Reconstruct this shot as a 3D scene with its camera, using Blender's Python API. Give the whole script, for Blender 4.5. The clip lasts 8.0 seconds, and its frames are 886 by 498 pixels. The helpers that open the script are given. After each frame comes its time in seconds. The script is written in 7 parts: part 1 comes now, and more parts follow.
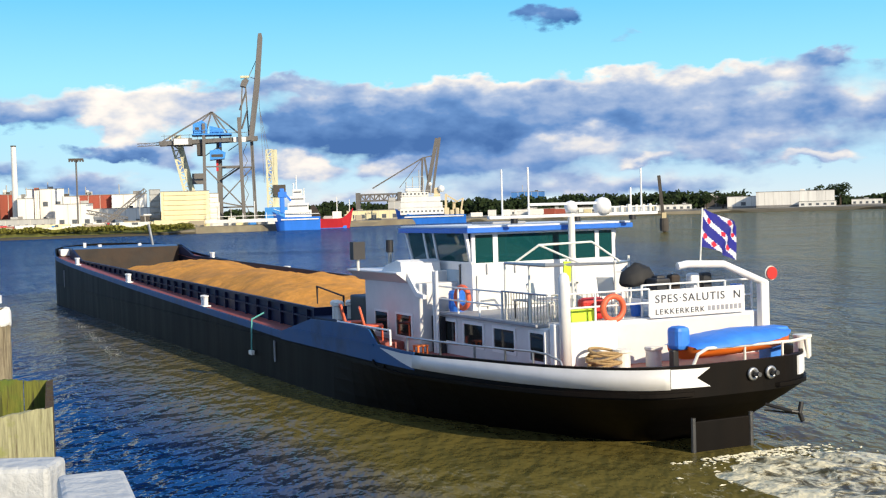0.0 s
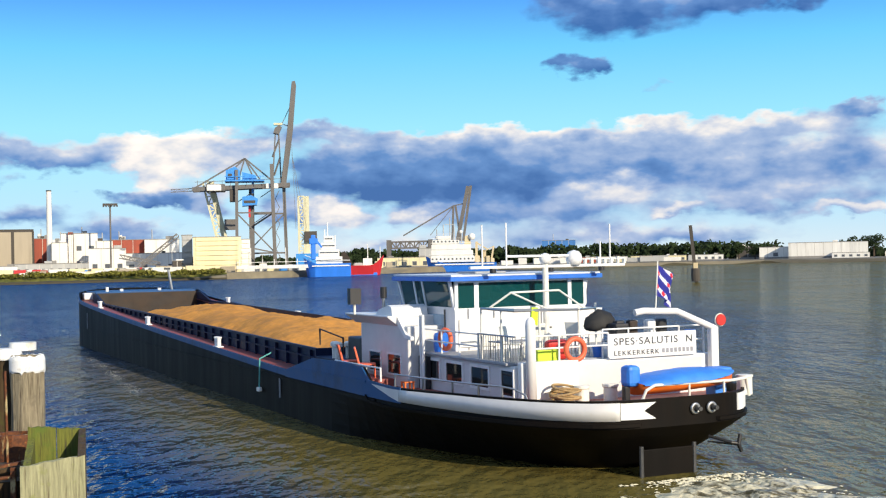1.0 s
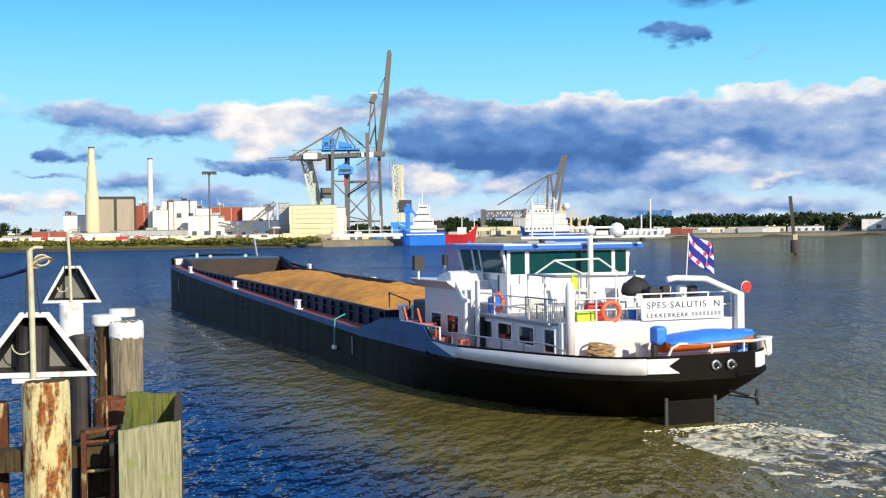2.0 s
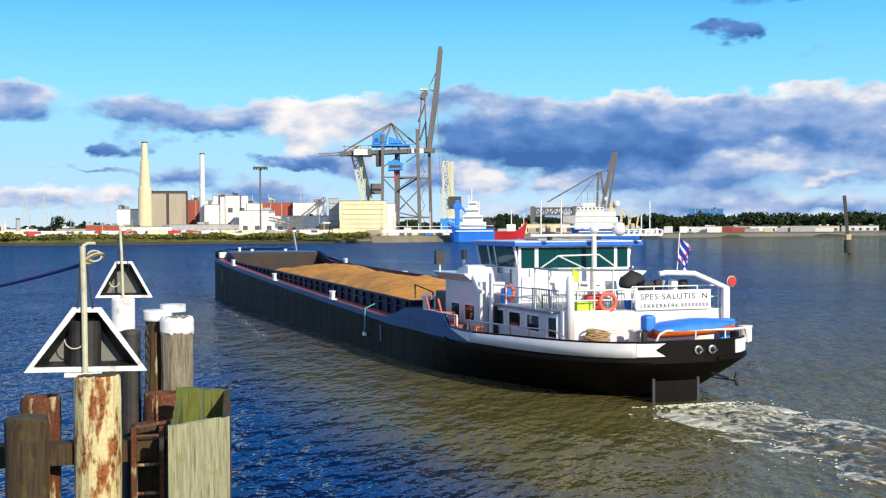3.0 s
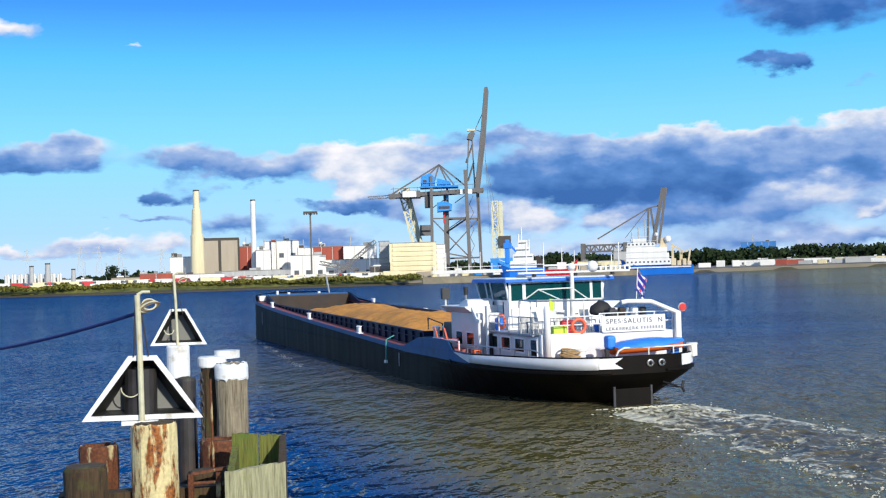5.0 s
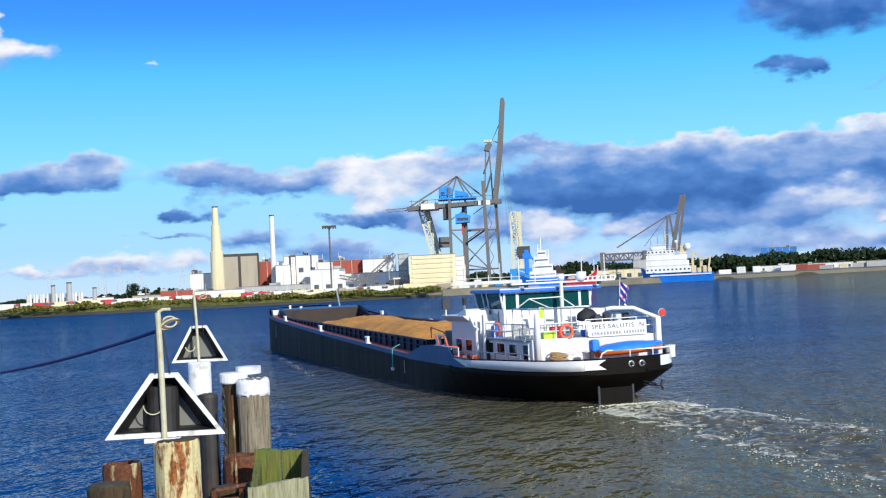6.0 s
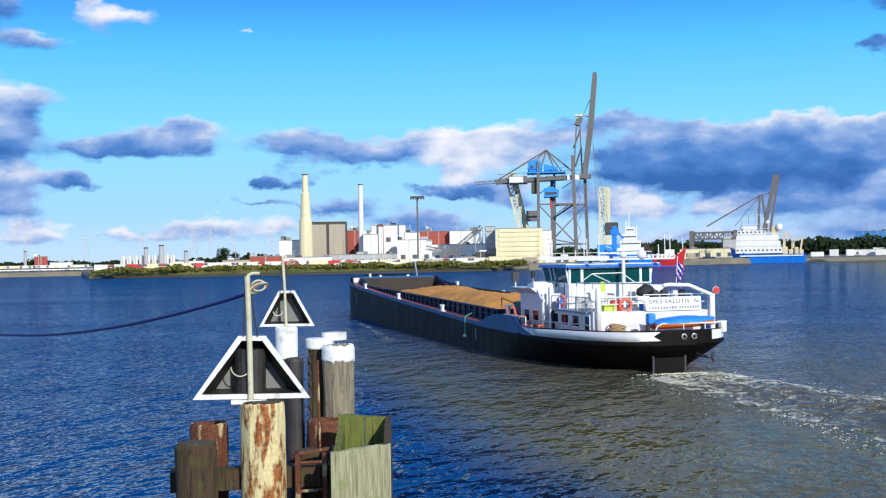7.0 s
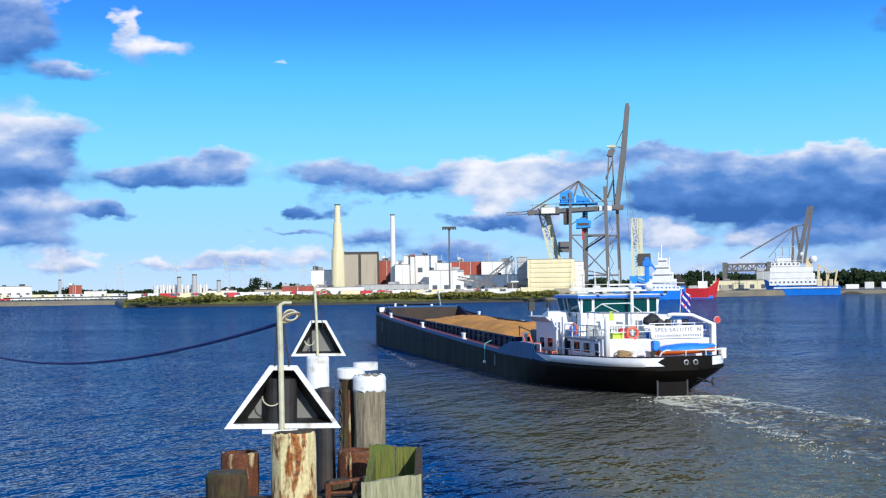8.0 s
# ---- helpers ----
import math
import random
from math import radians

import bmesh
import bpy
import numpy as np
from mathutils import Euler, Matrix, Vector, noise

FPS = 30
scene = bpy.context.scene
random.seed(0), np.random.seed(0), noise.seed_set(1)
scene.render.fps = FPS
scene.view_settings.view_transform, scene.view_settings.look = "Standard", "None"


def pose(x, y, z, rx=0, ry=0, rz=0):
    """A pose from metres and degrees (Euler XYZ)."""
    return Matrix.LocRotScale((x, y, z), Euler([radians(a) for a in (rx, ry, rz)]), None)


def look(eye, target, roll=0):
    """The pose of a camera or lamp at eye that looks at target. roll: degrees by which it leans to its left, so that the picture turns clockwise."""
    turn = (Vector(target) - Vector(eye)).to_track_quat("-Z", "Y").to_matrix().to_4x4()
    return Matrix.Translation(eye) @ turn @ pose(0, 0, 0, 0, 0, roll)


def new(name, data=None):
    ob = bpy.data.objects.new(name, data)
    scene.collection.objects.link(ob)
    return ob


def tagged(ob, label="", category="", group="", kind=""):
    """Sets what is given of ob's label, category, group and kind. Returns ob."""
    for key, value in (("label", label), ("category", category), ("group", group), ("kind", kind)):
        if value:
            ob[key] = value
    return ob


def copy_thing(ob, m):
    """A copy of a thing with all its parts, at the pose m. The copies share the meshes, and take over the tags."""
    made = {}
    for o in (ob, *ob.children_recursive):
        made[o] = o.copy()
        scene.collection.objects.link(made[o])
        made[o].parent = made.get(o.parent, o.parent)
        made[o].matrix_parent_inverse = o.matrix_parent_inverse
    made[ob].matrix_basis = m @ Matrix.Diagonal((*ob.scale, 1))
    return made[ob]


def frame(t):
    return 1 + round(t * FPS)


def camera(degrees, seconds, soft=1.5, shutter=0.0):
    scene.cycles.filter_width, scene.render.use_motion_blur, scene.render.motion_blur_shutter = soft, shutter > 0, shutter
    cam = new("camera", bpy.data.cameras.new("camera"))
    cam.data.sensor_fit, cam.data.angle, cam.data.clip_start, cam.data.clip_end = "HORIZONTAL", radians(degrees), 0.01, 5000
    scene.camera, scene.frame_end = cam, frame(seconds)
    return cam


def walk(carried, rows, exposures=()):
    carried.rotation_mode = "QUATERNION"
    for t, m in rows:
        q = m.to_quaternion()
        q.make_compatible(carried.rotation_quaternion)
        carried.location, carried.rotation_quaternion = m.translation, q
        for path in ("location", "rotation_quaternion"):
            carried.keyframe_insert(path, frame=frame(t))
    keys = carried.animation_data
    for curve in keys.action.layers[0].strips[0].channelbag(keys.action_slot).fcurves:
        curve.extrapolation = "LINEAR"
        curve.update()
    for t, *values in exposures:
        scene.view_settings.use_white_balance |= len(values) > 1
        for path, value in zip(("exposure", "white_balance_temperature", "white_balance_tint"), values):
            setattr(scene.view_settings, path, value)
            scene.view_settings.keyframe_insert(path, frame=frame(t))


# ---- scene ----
cam = camera(38.96, 8.0, soft=1.2)
PATH = [
    (0, pose(0.002, -0.024, 5.015, 88.281, 1.711, -0.000)),
    (0.5, pose(0.014, -0.023, 5.032, 89.715, 1.783, 2.229)),
    (1, pose(-0.024, -0.039, 5.061, 90.494, 1.175, 1.392)),
    (1.5, pose(-0.008, -0.024, 5.069, 89.444, 1.102, 3.363)),
    (3, pose(0.011, 0.001, 5.110, 89.014, 0.278, 7.958)),
    (3.5, pose(0.009, 0.004, 5.106, 89.334, 0.539, 8.301)),
    (4, pose(0.003, 0.006, 5.113, 90.035, 0.768, 8.968)),
    (4.5, pose(0.002, 0.007, 5.111, 90.468, 1.032, 9.608)),
    (6, pose(0.007, 0.016, 5.116, 91.474, 2.806, 11.161)),
    (6.5, pose(-0.008, 0.007, 5.113, 90.639, 1.363, 12.649)),
    (7, pose(-0.002, 0.020, 5.103, 90.351, 1.065, 15.106)),
    (7.5, pose(0.002, 0.025, 5.102, 91.209, 0.539, 15.807)),
    (8, pose(-0.005, 0.028, 5.101, 91.770, 0.802, 16.554)),
]
# the clip's picture turns cooler as the pan goes on
walk(cam, PATH, exposures=[(0, 0.05, 7400, 10), (1.5, 0.0, 7050, 10), (3.5, -0.08, 6500, 10), (6, -0.15, 5950, 10), (8, -0.18, 5800, 10)])

# ---- world, sun ----
SUN_AZ, SUN_EL = 141.0, 23.0      # degrees clockwise from +y, degrees up


def nd(nt, kind, **kw):
    n = nt.nodes.new(kind)
    for k, v in kw.items():
        if k in n.inputs:
            n.inputs[k].default_value = v
    return n


def mth(nt, op, a, b=None, c=None, clamp=False):
    n = nt.nodes.new("ShaderNodeMath")
    n.operation, n.use_clamp = op, clamp
    for i, v in enumerate((a, b, c)):
        if v is None:
            continue
        if isinstance(v, (int, float)):
            n.inputs[i].default_value = v
        else:
            nt.links.new(v, n.inputs[i])
    return n.outputs[0]


def ramp(nt, fac, stops, mode="LINEAR"):
    n = nt.nodes.new("ShaderNodeValToRGB")
    n.color_ramp.interpolation = mode
    els = n.color_ramp.elements
    while len(els) < len(stops):
        els.new(0.5)
    for e, (p, c) in zip(els, stops):
        e.position = p
        e.color = (*c, 1) if len(c) == 3 else c
    nt.links.new(fac, n.inputs["Fac"])
    return n.outputs["Color"]


def mixc(nt, fac, a, b, blend="MIX"):
    n = nt.nodes.new("ShaderNodeMix")
    n.data_type, n.blend_type = "RGBA", blend
    for sock, v in ((n.inputs[0], fac), (n.inputs[6], a), (n.inputs[7], b)):
        if isinstance(v, (int, float)):
            sock.default_value = v
        elif isinstance(v, tuple):
            sock.default_value = (*v, 1)
        else:
            nt.links.new(v, sock)
    return n.outputs[2]


def build_world():
    w = bpy.data.worlds.new("sky")
    scene.world = w
    w.use_nodes = True
    nt = w.node_tree
    nt.nodes.clear()
    sky = nt.nodes.new("ShaderNodeTexSky")
    sky.sky_type, sky.sun_disc = "NISHITA", False
    sky.sun_elevation, sky.sun_rotation = radians(SUN_EL), radians(SUN_AZ)
    sky.air_density, sky.dust_density, sky.ozone_density = 1.0, 0.4, 3.0
    tc = nt.nodes.new("ShaderNodeTexCoord")
    sep = nt.nodes.new("ShaderNodeSeparateXYZ")
    nt.links.new(tc.outputs["Generated"], sep.inputs[0])
    X, Y, Z = sep.outputs
    el = mth(nt, "MULTIPLY", mth(nt, "ARCSINE", Z), 57.2958)
    az = mth(nt, "MULTIPLY", mth(nt, "ARCTAN2", mth(nt, "MULTIPLY", X, -1.0), Y), 57.2958)   # degrees, left positive
    comb = nt.nodes.new("ShaderNodeCombineXYZ")
    nt.links.new(az, comb.inputs[0])
    nt.links.new(mth(nt, "MULTIPLY", el, 1.9), comb.inputs[1])
    n2 = nd(nt, "ShaderNodeTexNoise", Scale=0.07, Detail=2.0, Roughness=0.5)
    n3 = nd(nt, "ShaderNodeTexNoise", Scale=0.5, Detail=3.5, Roughness=0.5)
    for n in (n2, n3):
        nt.links.new(comb.outputs[0], n.inputs["Vector"])
    # unseen broken cumulus added away from the view, to whiten the ambient light
    away = mth(nt, "MULTIPLY", mth(nt, "SUBTRACT", 1.0, mth(nt, "EXPONENT", mth(nt, "MULTIPLY", mth(nt, "POWER", mth(nt, "DIVIDE", mth(nt, "ABSOLUTE", mth(nt, "SUBTRACT", az, 8.0)), 50.0), 4.0), -1.0))),
               mth(nt, "MULTIPLY", n2.outputs[0], 1.1))
    # billows push the outlines of the masses in and out
    warp = nd(nt, "ShaderNodeTexNoise", Scale=0.42, Detail=5.0, Roughness=0.54)
    nt.links.new(comb.outputs[0], warp.inputs["Vector"])
    wsep = nt.nodes.new("ShaderNodeSeparateColor")
    nt.links.new(warp.outputs["Color"], wsep.inputs[0])
    a1 = mth(nt, "ADD", az, mth(nt, "MULTIPLY", mth(nt, "SUBTRACT", wsep.outputs[0], 0.5), 5.0))
    e1 = mth(nt, "ADD", el, mth(nt, "MULTIPLY", mth(nt, "SUBTRACT", wsep.outputs[1], 0.5), 2.2))
    total, tone = away, mth(nt, "MULTIPLY", away, 0.4)
    for a, e, wa, we, sh, k in HEAPS + BAND + RIGHT_SKY + LOW_CLOUD + EDGE:
        u = mth(nt, "DIVIDE", mth(nt, "SUBTRACT", a1, a), wa)
        v = mth(nt, "DIVIDE", mth(nt, "SUBTRACT", e1, e), we)
        d = mth(nt, "ADD", mth(nt, "MULTIPLY", u, u), mth(nt, "MULTIPLY", v, v))
        g = mth(nt, "MULTIPLY", mth(nt, "EXPONENT", mth(nt, "MULTIPLY", d, -1.0)), k)
        total = mth(nt, "ADD", total, g)
        # sunlit heads, shaded flat bases
        tone = mth(nt, "ADD", tone, mth(nt, "MULTIPLY", g, mth(nt, "SUBTRACT", sh, mth(nt, "MULTIPLY", v, 0.30))))
    fine = mth(nt, "SUBTRACT", n3.outputs[0], 0.5)
    dens = mth(nt, "ADD", total, mth(nt, "MULTIPLY", fine, mth(nt, "MULTIPLY", total, 0.9)))
    mask = mth(nt, "MULTIPLY", mth(nt, "SUBTRACT", dens, 0.32), 2.5, clamp=True)
    mask = mth(nt, "SMOOTH_MIN", mask, 0.97, 0.2)
    shade = mth(nt, "DIVIDE", tone, mth(nt, "MAXIMUM", total, 0.05))
    shade = mth(nt, "ADD", shade, mth(nt, "MULTIPLY", fine, 0.8))
    shade = mth(nt, "ADD", shade, mth(nt, "MULTIPLY", mth(nt, "SUBTRACT", wsep.outputs[2], 0.5), 0.7), clamp=True)
    ccol = ramp(nt, shade, [(0.0, (1.0, 0.92, 0.90)), (0.18, (0.72, 0.73, 0.79)), (0.40, (0.34, 0.45, 0.70)), (0.7, (0.10, 0.23, 0.55)), (1.0, (0.035, 0.12, 0.38))])
    hz = ramp(nt, mth(nt, "DIVIDE", el, 40.0, clamp=True), [(0.0, (0.60, 0.76, 0.92)), (0.05, (0.40, 0.70, 0.97)), (0.15, (0.26, 0.72, 1.0)), (0.24, (0.11, 0.56, 1.0)), (0.30, (0.05, 0.32, 0.98)), (0.36, (0.03, 0.21, 0.90)), (0.62, (0.09, 0.27, 0.74)), (1.0, (0.16, 0.32, 0.62))])
    sk = nt.nodes.new("ShaderNodeVectorMath")
    sk.operation = "SCALE"
    nt.links.new(sky.outputs[0], sk.inputs[0])
    sk.inputs["Scale"].default_value = 0.10
    base = mixc(nt, 0.9, sk.outputs[0], hz)
    col = mixc(nt, mask, base, ccol)
    bg = nt.nodes.new("ShaderNodeBackground")
    bg.inputs["Strength"].default_value = 1.17
    nt.links.new(col, bg.inputs["Color"])
    out = nt.nodes.new("ShaderNodeOutputWorld")
    nt.links.new(bg.outputs[0], out.inputs[0])


# cloud masses: azimuth, elevation, half widths, shade, weight
HEAPS = [
    (35.7, 11.73, 1.81, 1.94, 0.55, 1.3), (35.3, 13.08, 1.55, 0.78, 0.2, 1.0), (33.2, 9.7, 1.29, 0.41, 0.35, 0.8), (30.8, 11.91, 0.67, 0.73, 0.1, 0.9), (29.2, 10.84, 1.5, 0.57, 0.12, 0.8),
    (23.9, 10.37, 0.52, 0.23, 0.2, 0.6), (35.1, 6.82, 2.46, 1.17, 0.3, 1.2), (35.3, 5.16, 2.07, 0.98, 0.78, 1.3), (34.6, 3.73, 2.85, 0.62, 0.35, 1.0), (31.8, 3.46, 1.19, 0.34, 0.72, 1.0),
    (35.1, 2.45, 2.33, 0.73, 0.5, 1.0), (30.3, 5.13, 1.86, 0.52, 0.6, 1.1), (26.8, 5.49, 2.02, 0.73, 0.45, 1.2), (22.3, 3.63, 1.29, 0.34, 0.72, 1.0), (21.6, 5.34, 1.94, 0.78, 0.45, 1.1),
]
BAND = [
    (18.7, 4.71, 2.85, 0.62, 0.55, 1.1), (15.1, 5.38, 2.33, 0.57, 0.35, 1.0), (14.1, 4.21, 1.42, 0.93, 0.08, 1.1), (11.8, 4.69, 1.81, 0.88, 0.15, 1.0), (10.7, 5.4, 2.07, 0.52, 0.42, 0.9),
    (7.2, 6.0, 2.33, 0.42, 0.55, 0.8), (3.4, 5.25, 3.37, 0.57, 0.5, 1.0), (-0.7, 5.4, 3.11, 0.57, 0.42, 1.0), (4.9, 4.0, 3.63, 0.98, 0.85, 1.4), (0.3, 3.88, 3.63, 0.98, 0.88, 1.3),
    (-3.6, 5.35, 3.37, 0.52, 0.45, 0.95), (-7.7, 5.3, 3.63, 0.58, 0.40, 0.95), (-2.3, 4.03, 3.37, 0.98, 0.82, 1.2), (-7.0, 4.24, 3.37, 0.67, 0.7, 1.1), (19.8, 2.36, 2.07, 0.57, 0.62, 0.8),
]
RIGHT_SKY = [
    (-13.1, 5.6, 4.4, 0.50, 0.44, 0.9), (-17.4, 6.22, 1.55, 0.34, 0.55, 1.0), (-11.4, 4.03, 3.88, 0.88, 0.56, 1.0), (-16.7, 4.24, 3.11, 0.88, 0.48, 0.9), (-5.6, 3.18, 1.94, 0.52, 0.05, 1.6),
    (-9.1, 2.04, 1.04, 0.21, 0.1, 1.0), (-16.7, 1.67, 1.81, 0.26, 0.15, 1.0), (-13.1, 2.51, 5.96, 0.8, 0.42, 0.8), (-2.0, 2.12, 4.4, 0.78, 0.55, 0.9), (-7.6, 0.92, 6.73, 0.57, 0.45, 0.8),
    (-5.2, 8.48, 1.3, 0.42, 0.85, 1.15), (-13.0, 11.3, 3.0, 0.75, 0.75, 1.1), (-6.3, 11.12, 3.37, 1.19, 0.8, 1.2), (-8.6, 7.5, 0.9, 0.25, 0.5, 0.45),
]
LOW_CLOUD = [
    (33.2, 1.26, 1.61, 0.47, 0.15, 1.0), (30.0, 1.32, 0.67, 0.39, 0.1, 0.8), (25.9, 1.54, 1.71, 0.52, 0.15, 0.9), (28.1, 0.98, 2.07, 0.31, 0.3, 0.7), (22.8, 1.32, 1.29, 0.52, 0.25, 0.8),
    (14.8, 3.19, 2.33, 0.28, 0.72, 1.0), (15.4, 1.73, 2.07, 0.62, 0.55, 0.9), (12.0, 2.76, 1.29, 0.57, 0.3, 0.8), (6.2, 2.04, 1.25, 0.75, 0.08, 1.0), (2.7, 1.99, 1.17, 0.52, 0.15, 0.9),
    (23.3, 2.51, 1.55, 0.18, 0.65, 0.8), (8.7, 2.2, 1.55, 0.78, 0.6, 0.9), (3.9, 0.58, 5.18, 0.52, 0.4, 0.7),
]
EDGE = [(-26.5, 4.6, 6.0, 1.2, 0.4, 1.1), (-28, 3.2, 7.0, 1.0, 0.75, 1.1), (41, 6.0, 3.0, 1.6, 0.5, 1.1)]
build_world()
sun = new("sun", bpy.data.lights.new("sun", "SUN"))
sun.data.energy, sun.data.angle, sun.data.color = 5.0, radians(0.5), (1.0, 0.93, 0.80)
sa, se = radians(SUN_AZ), radians(SUN_EL)
sun.matrix_world = look((60 * math.sin(sa) * math.cos(se), 60 * math.cos(sa) * math.cos(se), 60 * math.sin(se)), (0, 0, 0))

# ---- materials ----
def mat(name, col, rough=0.6, metal=0.0, var=0.15, scale=3.0, bump=0.0, bscale=None, stain=None, stain_amt=0.0, stain_scale=0.8, streak=False, spec=0.5):
    """Painted or natural surface: base colour, fine mottling, patches of a second colour, relief."""
    m = bpy.data.materials.new(name)
    m.use_nodes = True
    nt = m.node_tree
    b = nt.nodes["Principled BSDF"]
    tc = nt.nodes.new("ShaderNodeTexCoord")
    mp = nt.nodes.new("ShaderNodeMapping")
    nt.links.new(tc.outputs["Object"], mp.inputs[0])
    if streak:
        mp.inputs["Scale"].default_value = (1, 1, 0.12)
    fine = nd(nt, "ShaderNodeTexNoise", Scale=scale, Detail=6.0, Roughness=0.6)
    nt.links.new(mp.outputs[0], fine.inputs["Vector"])
    dark = tuple(c * (1 - var) for c in col)
    lite = tuple(min(1, c * (1 + var)) for c in col)
    c = ramp(nt, fine.outputs[0], [(0.3, dark), (0.7, lite)])
    if stain:
        big = nd(nt, "ShaderNodeTexNoise", Scale=stain_scale, Detail=5.0, Roughness=0.65)
        nt.links.new(mp.outputs[0], big.inputs["Vector"])
        f = mth(nt, "MULTIPLY", mth(nt, "SUBTRACT", big.outputs[0], 0.62 - 0.3 * stain_amt), 5.0, clamp=True)
        c = mixc(nt, f, c, stain)
    nt.links.new(c, b.inputs["Base Color"])
    rr = ramp(nt, fine.outputs[0], [(0.2, (rough * 0.8,) * 3), (0.8, (min(1, rough * 1.2),) * 3)])
    nt.links.new(rr, b.inputs["Roughness"])
    b.inputs["Metallic"].default_value = metal
    b.inputs["Specular IOR Level"].default_value = spec
    if bump:
        bn = nd(nt, "ShaderNodeTexNoise", Scale=bscale or scale * 3, Detail=5.0)
        nt.links.new(mp.outputs[0], bn.inputs["Vector"])
        bp = nt.nodes.new("ShaderNodeBump")
        bp.inputs["Strength"].default_value, bp.inputs["Distance"].default_value = bump, 0.05
        nt.links.new(bn.outputs[0], bp.inputs["Height"])
        nt.links.new(bp.outputs[0], b.inputs["Normal"])
    return m


M = {}
M["hull_black"] = mat("hull_black", (0.0075, 0.0065, 0.0056), 0.55, spec=0.08, var=0.35, scale=1.2, stain=(0.011, 0.008, 0.006), stain_amt=0.5, streak=True, bump=0.1)
M["hull_blue"] = mat("hull_blue", (0.010, 0.075, 0.21), 0.45, spec=0.3, var=0.12, scale=1.5, stain=(0.012, 0.045, 0.11), stain_amt=0.3)
M["coaming_blue"] = mat("coaming_blue", (0.007, 0.014, 0.045), 0.5, spec=0.2, var=0.2, scale=1.5, stain=(0.016, 0.016, 0.024), stain_amt=0.3)
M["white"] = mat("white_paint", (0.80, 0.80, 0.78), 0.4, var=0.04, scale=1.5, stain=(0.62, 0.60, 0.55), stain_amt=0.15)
# white with the shade of the port side mixed into the colour
M["greyed_white"] = mat("greyed_white", (0.66, 0.65, 0.63), 0.45, var=0.06, scale=2)
M["roof_blue"] = mat("roof_blue", (0.02, 0.16, 0.62), 0.35, var=0.08)
M["deck_red"] = mat("deck_red", (0.30, 0.07, 0.055), 0.6, var=0.2, stain=(0.2, 0.08, 0.06), stain_amt=0.4)
M["deck_grey"] = mat("deck_grey", (0.30, 0.31, 0.33), 0.6, var=0.15)
M["hold_rust"] = mat("hold_rust", (0.040, 0.026, 0.017), 0.75, var=0.3, scale=1.5, stain=(0.025, 0.020, 0.017), stain_amt=0.6, bump=0.2)
M["sand"] = mat("sand", (0.64, 0.285, 0.066), 0.95, var=0.22, scale=2.2, bump=0.9, bscale=9, stain=(0.46, 0.22, 0.07), stain_amt=0.45, stain_scale=0.6, spec=0.1)
M["black"] = mat("black_paint", (0.02, 0.02, 0.022), 0.5)
M["rubber"] = mat("rubber", (0.018, 0.018, 0.018), 0.75)
M["steel"] = mat("steel", (0.45, 0.45, 0.44), 0.35, metal=0.8, var=0.1)
M["cream"] = mat("cream", (0.78, 0.76, 0.68), 0.45, var=0.06, stain=(0.5, 0.45, 0.36), stain_amt=0.2)
M["red"] = mat("red_paint", (0.55, 0.03, 0.025), 0.4, var=0.1)
M["orange"] = mat("orange", (0.80, 0.16, 0.02), 0.45, var=0.1)
M["salmon"] = mat("salmon", (0.80, 0.14, 0.06), 0.5, var=0.1)
M["blue_tarp"] = mat("blue_tarp", (0.03, 0.22, 0.72), 0.5, var=0.15, bump=0.4, bscale=2.5)
M["rope"] = mat("rope", (0.36, 0.24, 0.11), 0.9, var=0.3, scale=20)
M["rope_blue"] = mat("rope_blue", (0.015, 0.03, 0.14), 0.8, var=0.3, scale=10)
M["teal_rope"] = mat("teal_rope", (0.10, 0.40, 0.36), 0.8)
M["yellow"] = mat("yellow", (0.75, 0.62, 0.06), 0.5)
M["lime"] = mat("lime", (0.55, 0.75, 0.05), 0.5)


def glass_mat():
    m = bpy.data.materials.new("tinted_glass")
    m.use_nodes = True
    b = m.node_tree.nodes["Principled BSDF"]
    b.inputs["Base Color"].default_value = (0.008, 0.10, 0.105, 1)
    b.inputs["Roughness"].default_value = 0.05
    b.inputs["Transmission Weight"].default_value = 0.45
    b.inputs["IOR"].default_value = 1.45
    return m


M["glass_teal"] = glass_mat()
M["glass_dark"] = mat("glass_dark", (0.02, 0.024, 0.022), 0.06, var=0.1)

# ---- building helpers ----
def part(name, bm, material, parent=None, label="", smooth=False):
    me = bpy.data.meshes.new(name)
    bmesh.ops.recalc_face_normals(bm, faces=bm.faces)
    bm.to_mesh(me)
    bm.free()
    if smooth:
        for p in me.polygons:
            p.use_smooth = True
    ob = new(name, me)
    me.materials.append(material)
    if parent is not None:
        ob.parent = parent
    if label:
        ob["label"] = label
    return ob


def thing(name, label, category, group="", kind="", at=None):
    e = new(name)
    e.empty_display_size = 0.2
    if at is not None:
        e.matrix_world = at
    return tagged(e, label, category, group, kind)


def bx(bm, x0, x1, y0, y1, z0, z1, bevel=0.0):
    vs = [bm.verts.new((x, y, z)) for z in (z0, z1) for x, y in ((x0, y0), (x1, y0), (x1, y1), (x0, y1))]
    fs = [bm.faces.new([vs[i] for i in q]) for q in ((3, 2, 1, 0), (4, 5, 6, 7), (0, 1, 5, 4), (1, 2, 6, 5), (2, 3, 7, 6), (3, 0, 4, 7))]
    if bevel:
        es = list({e for f in fs for e in f.edges})
        bmesh.ops.bevel(bm, geom=es, offset=bevel, segments=2, affect="EDGES", profile=0.5)
    return vs


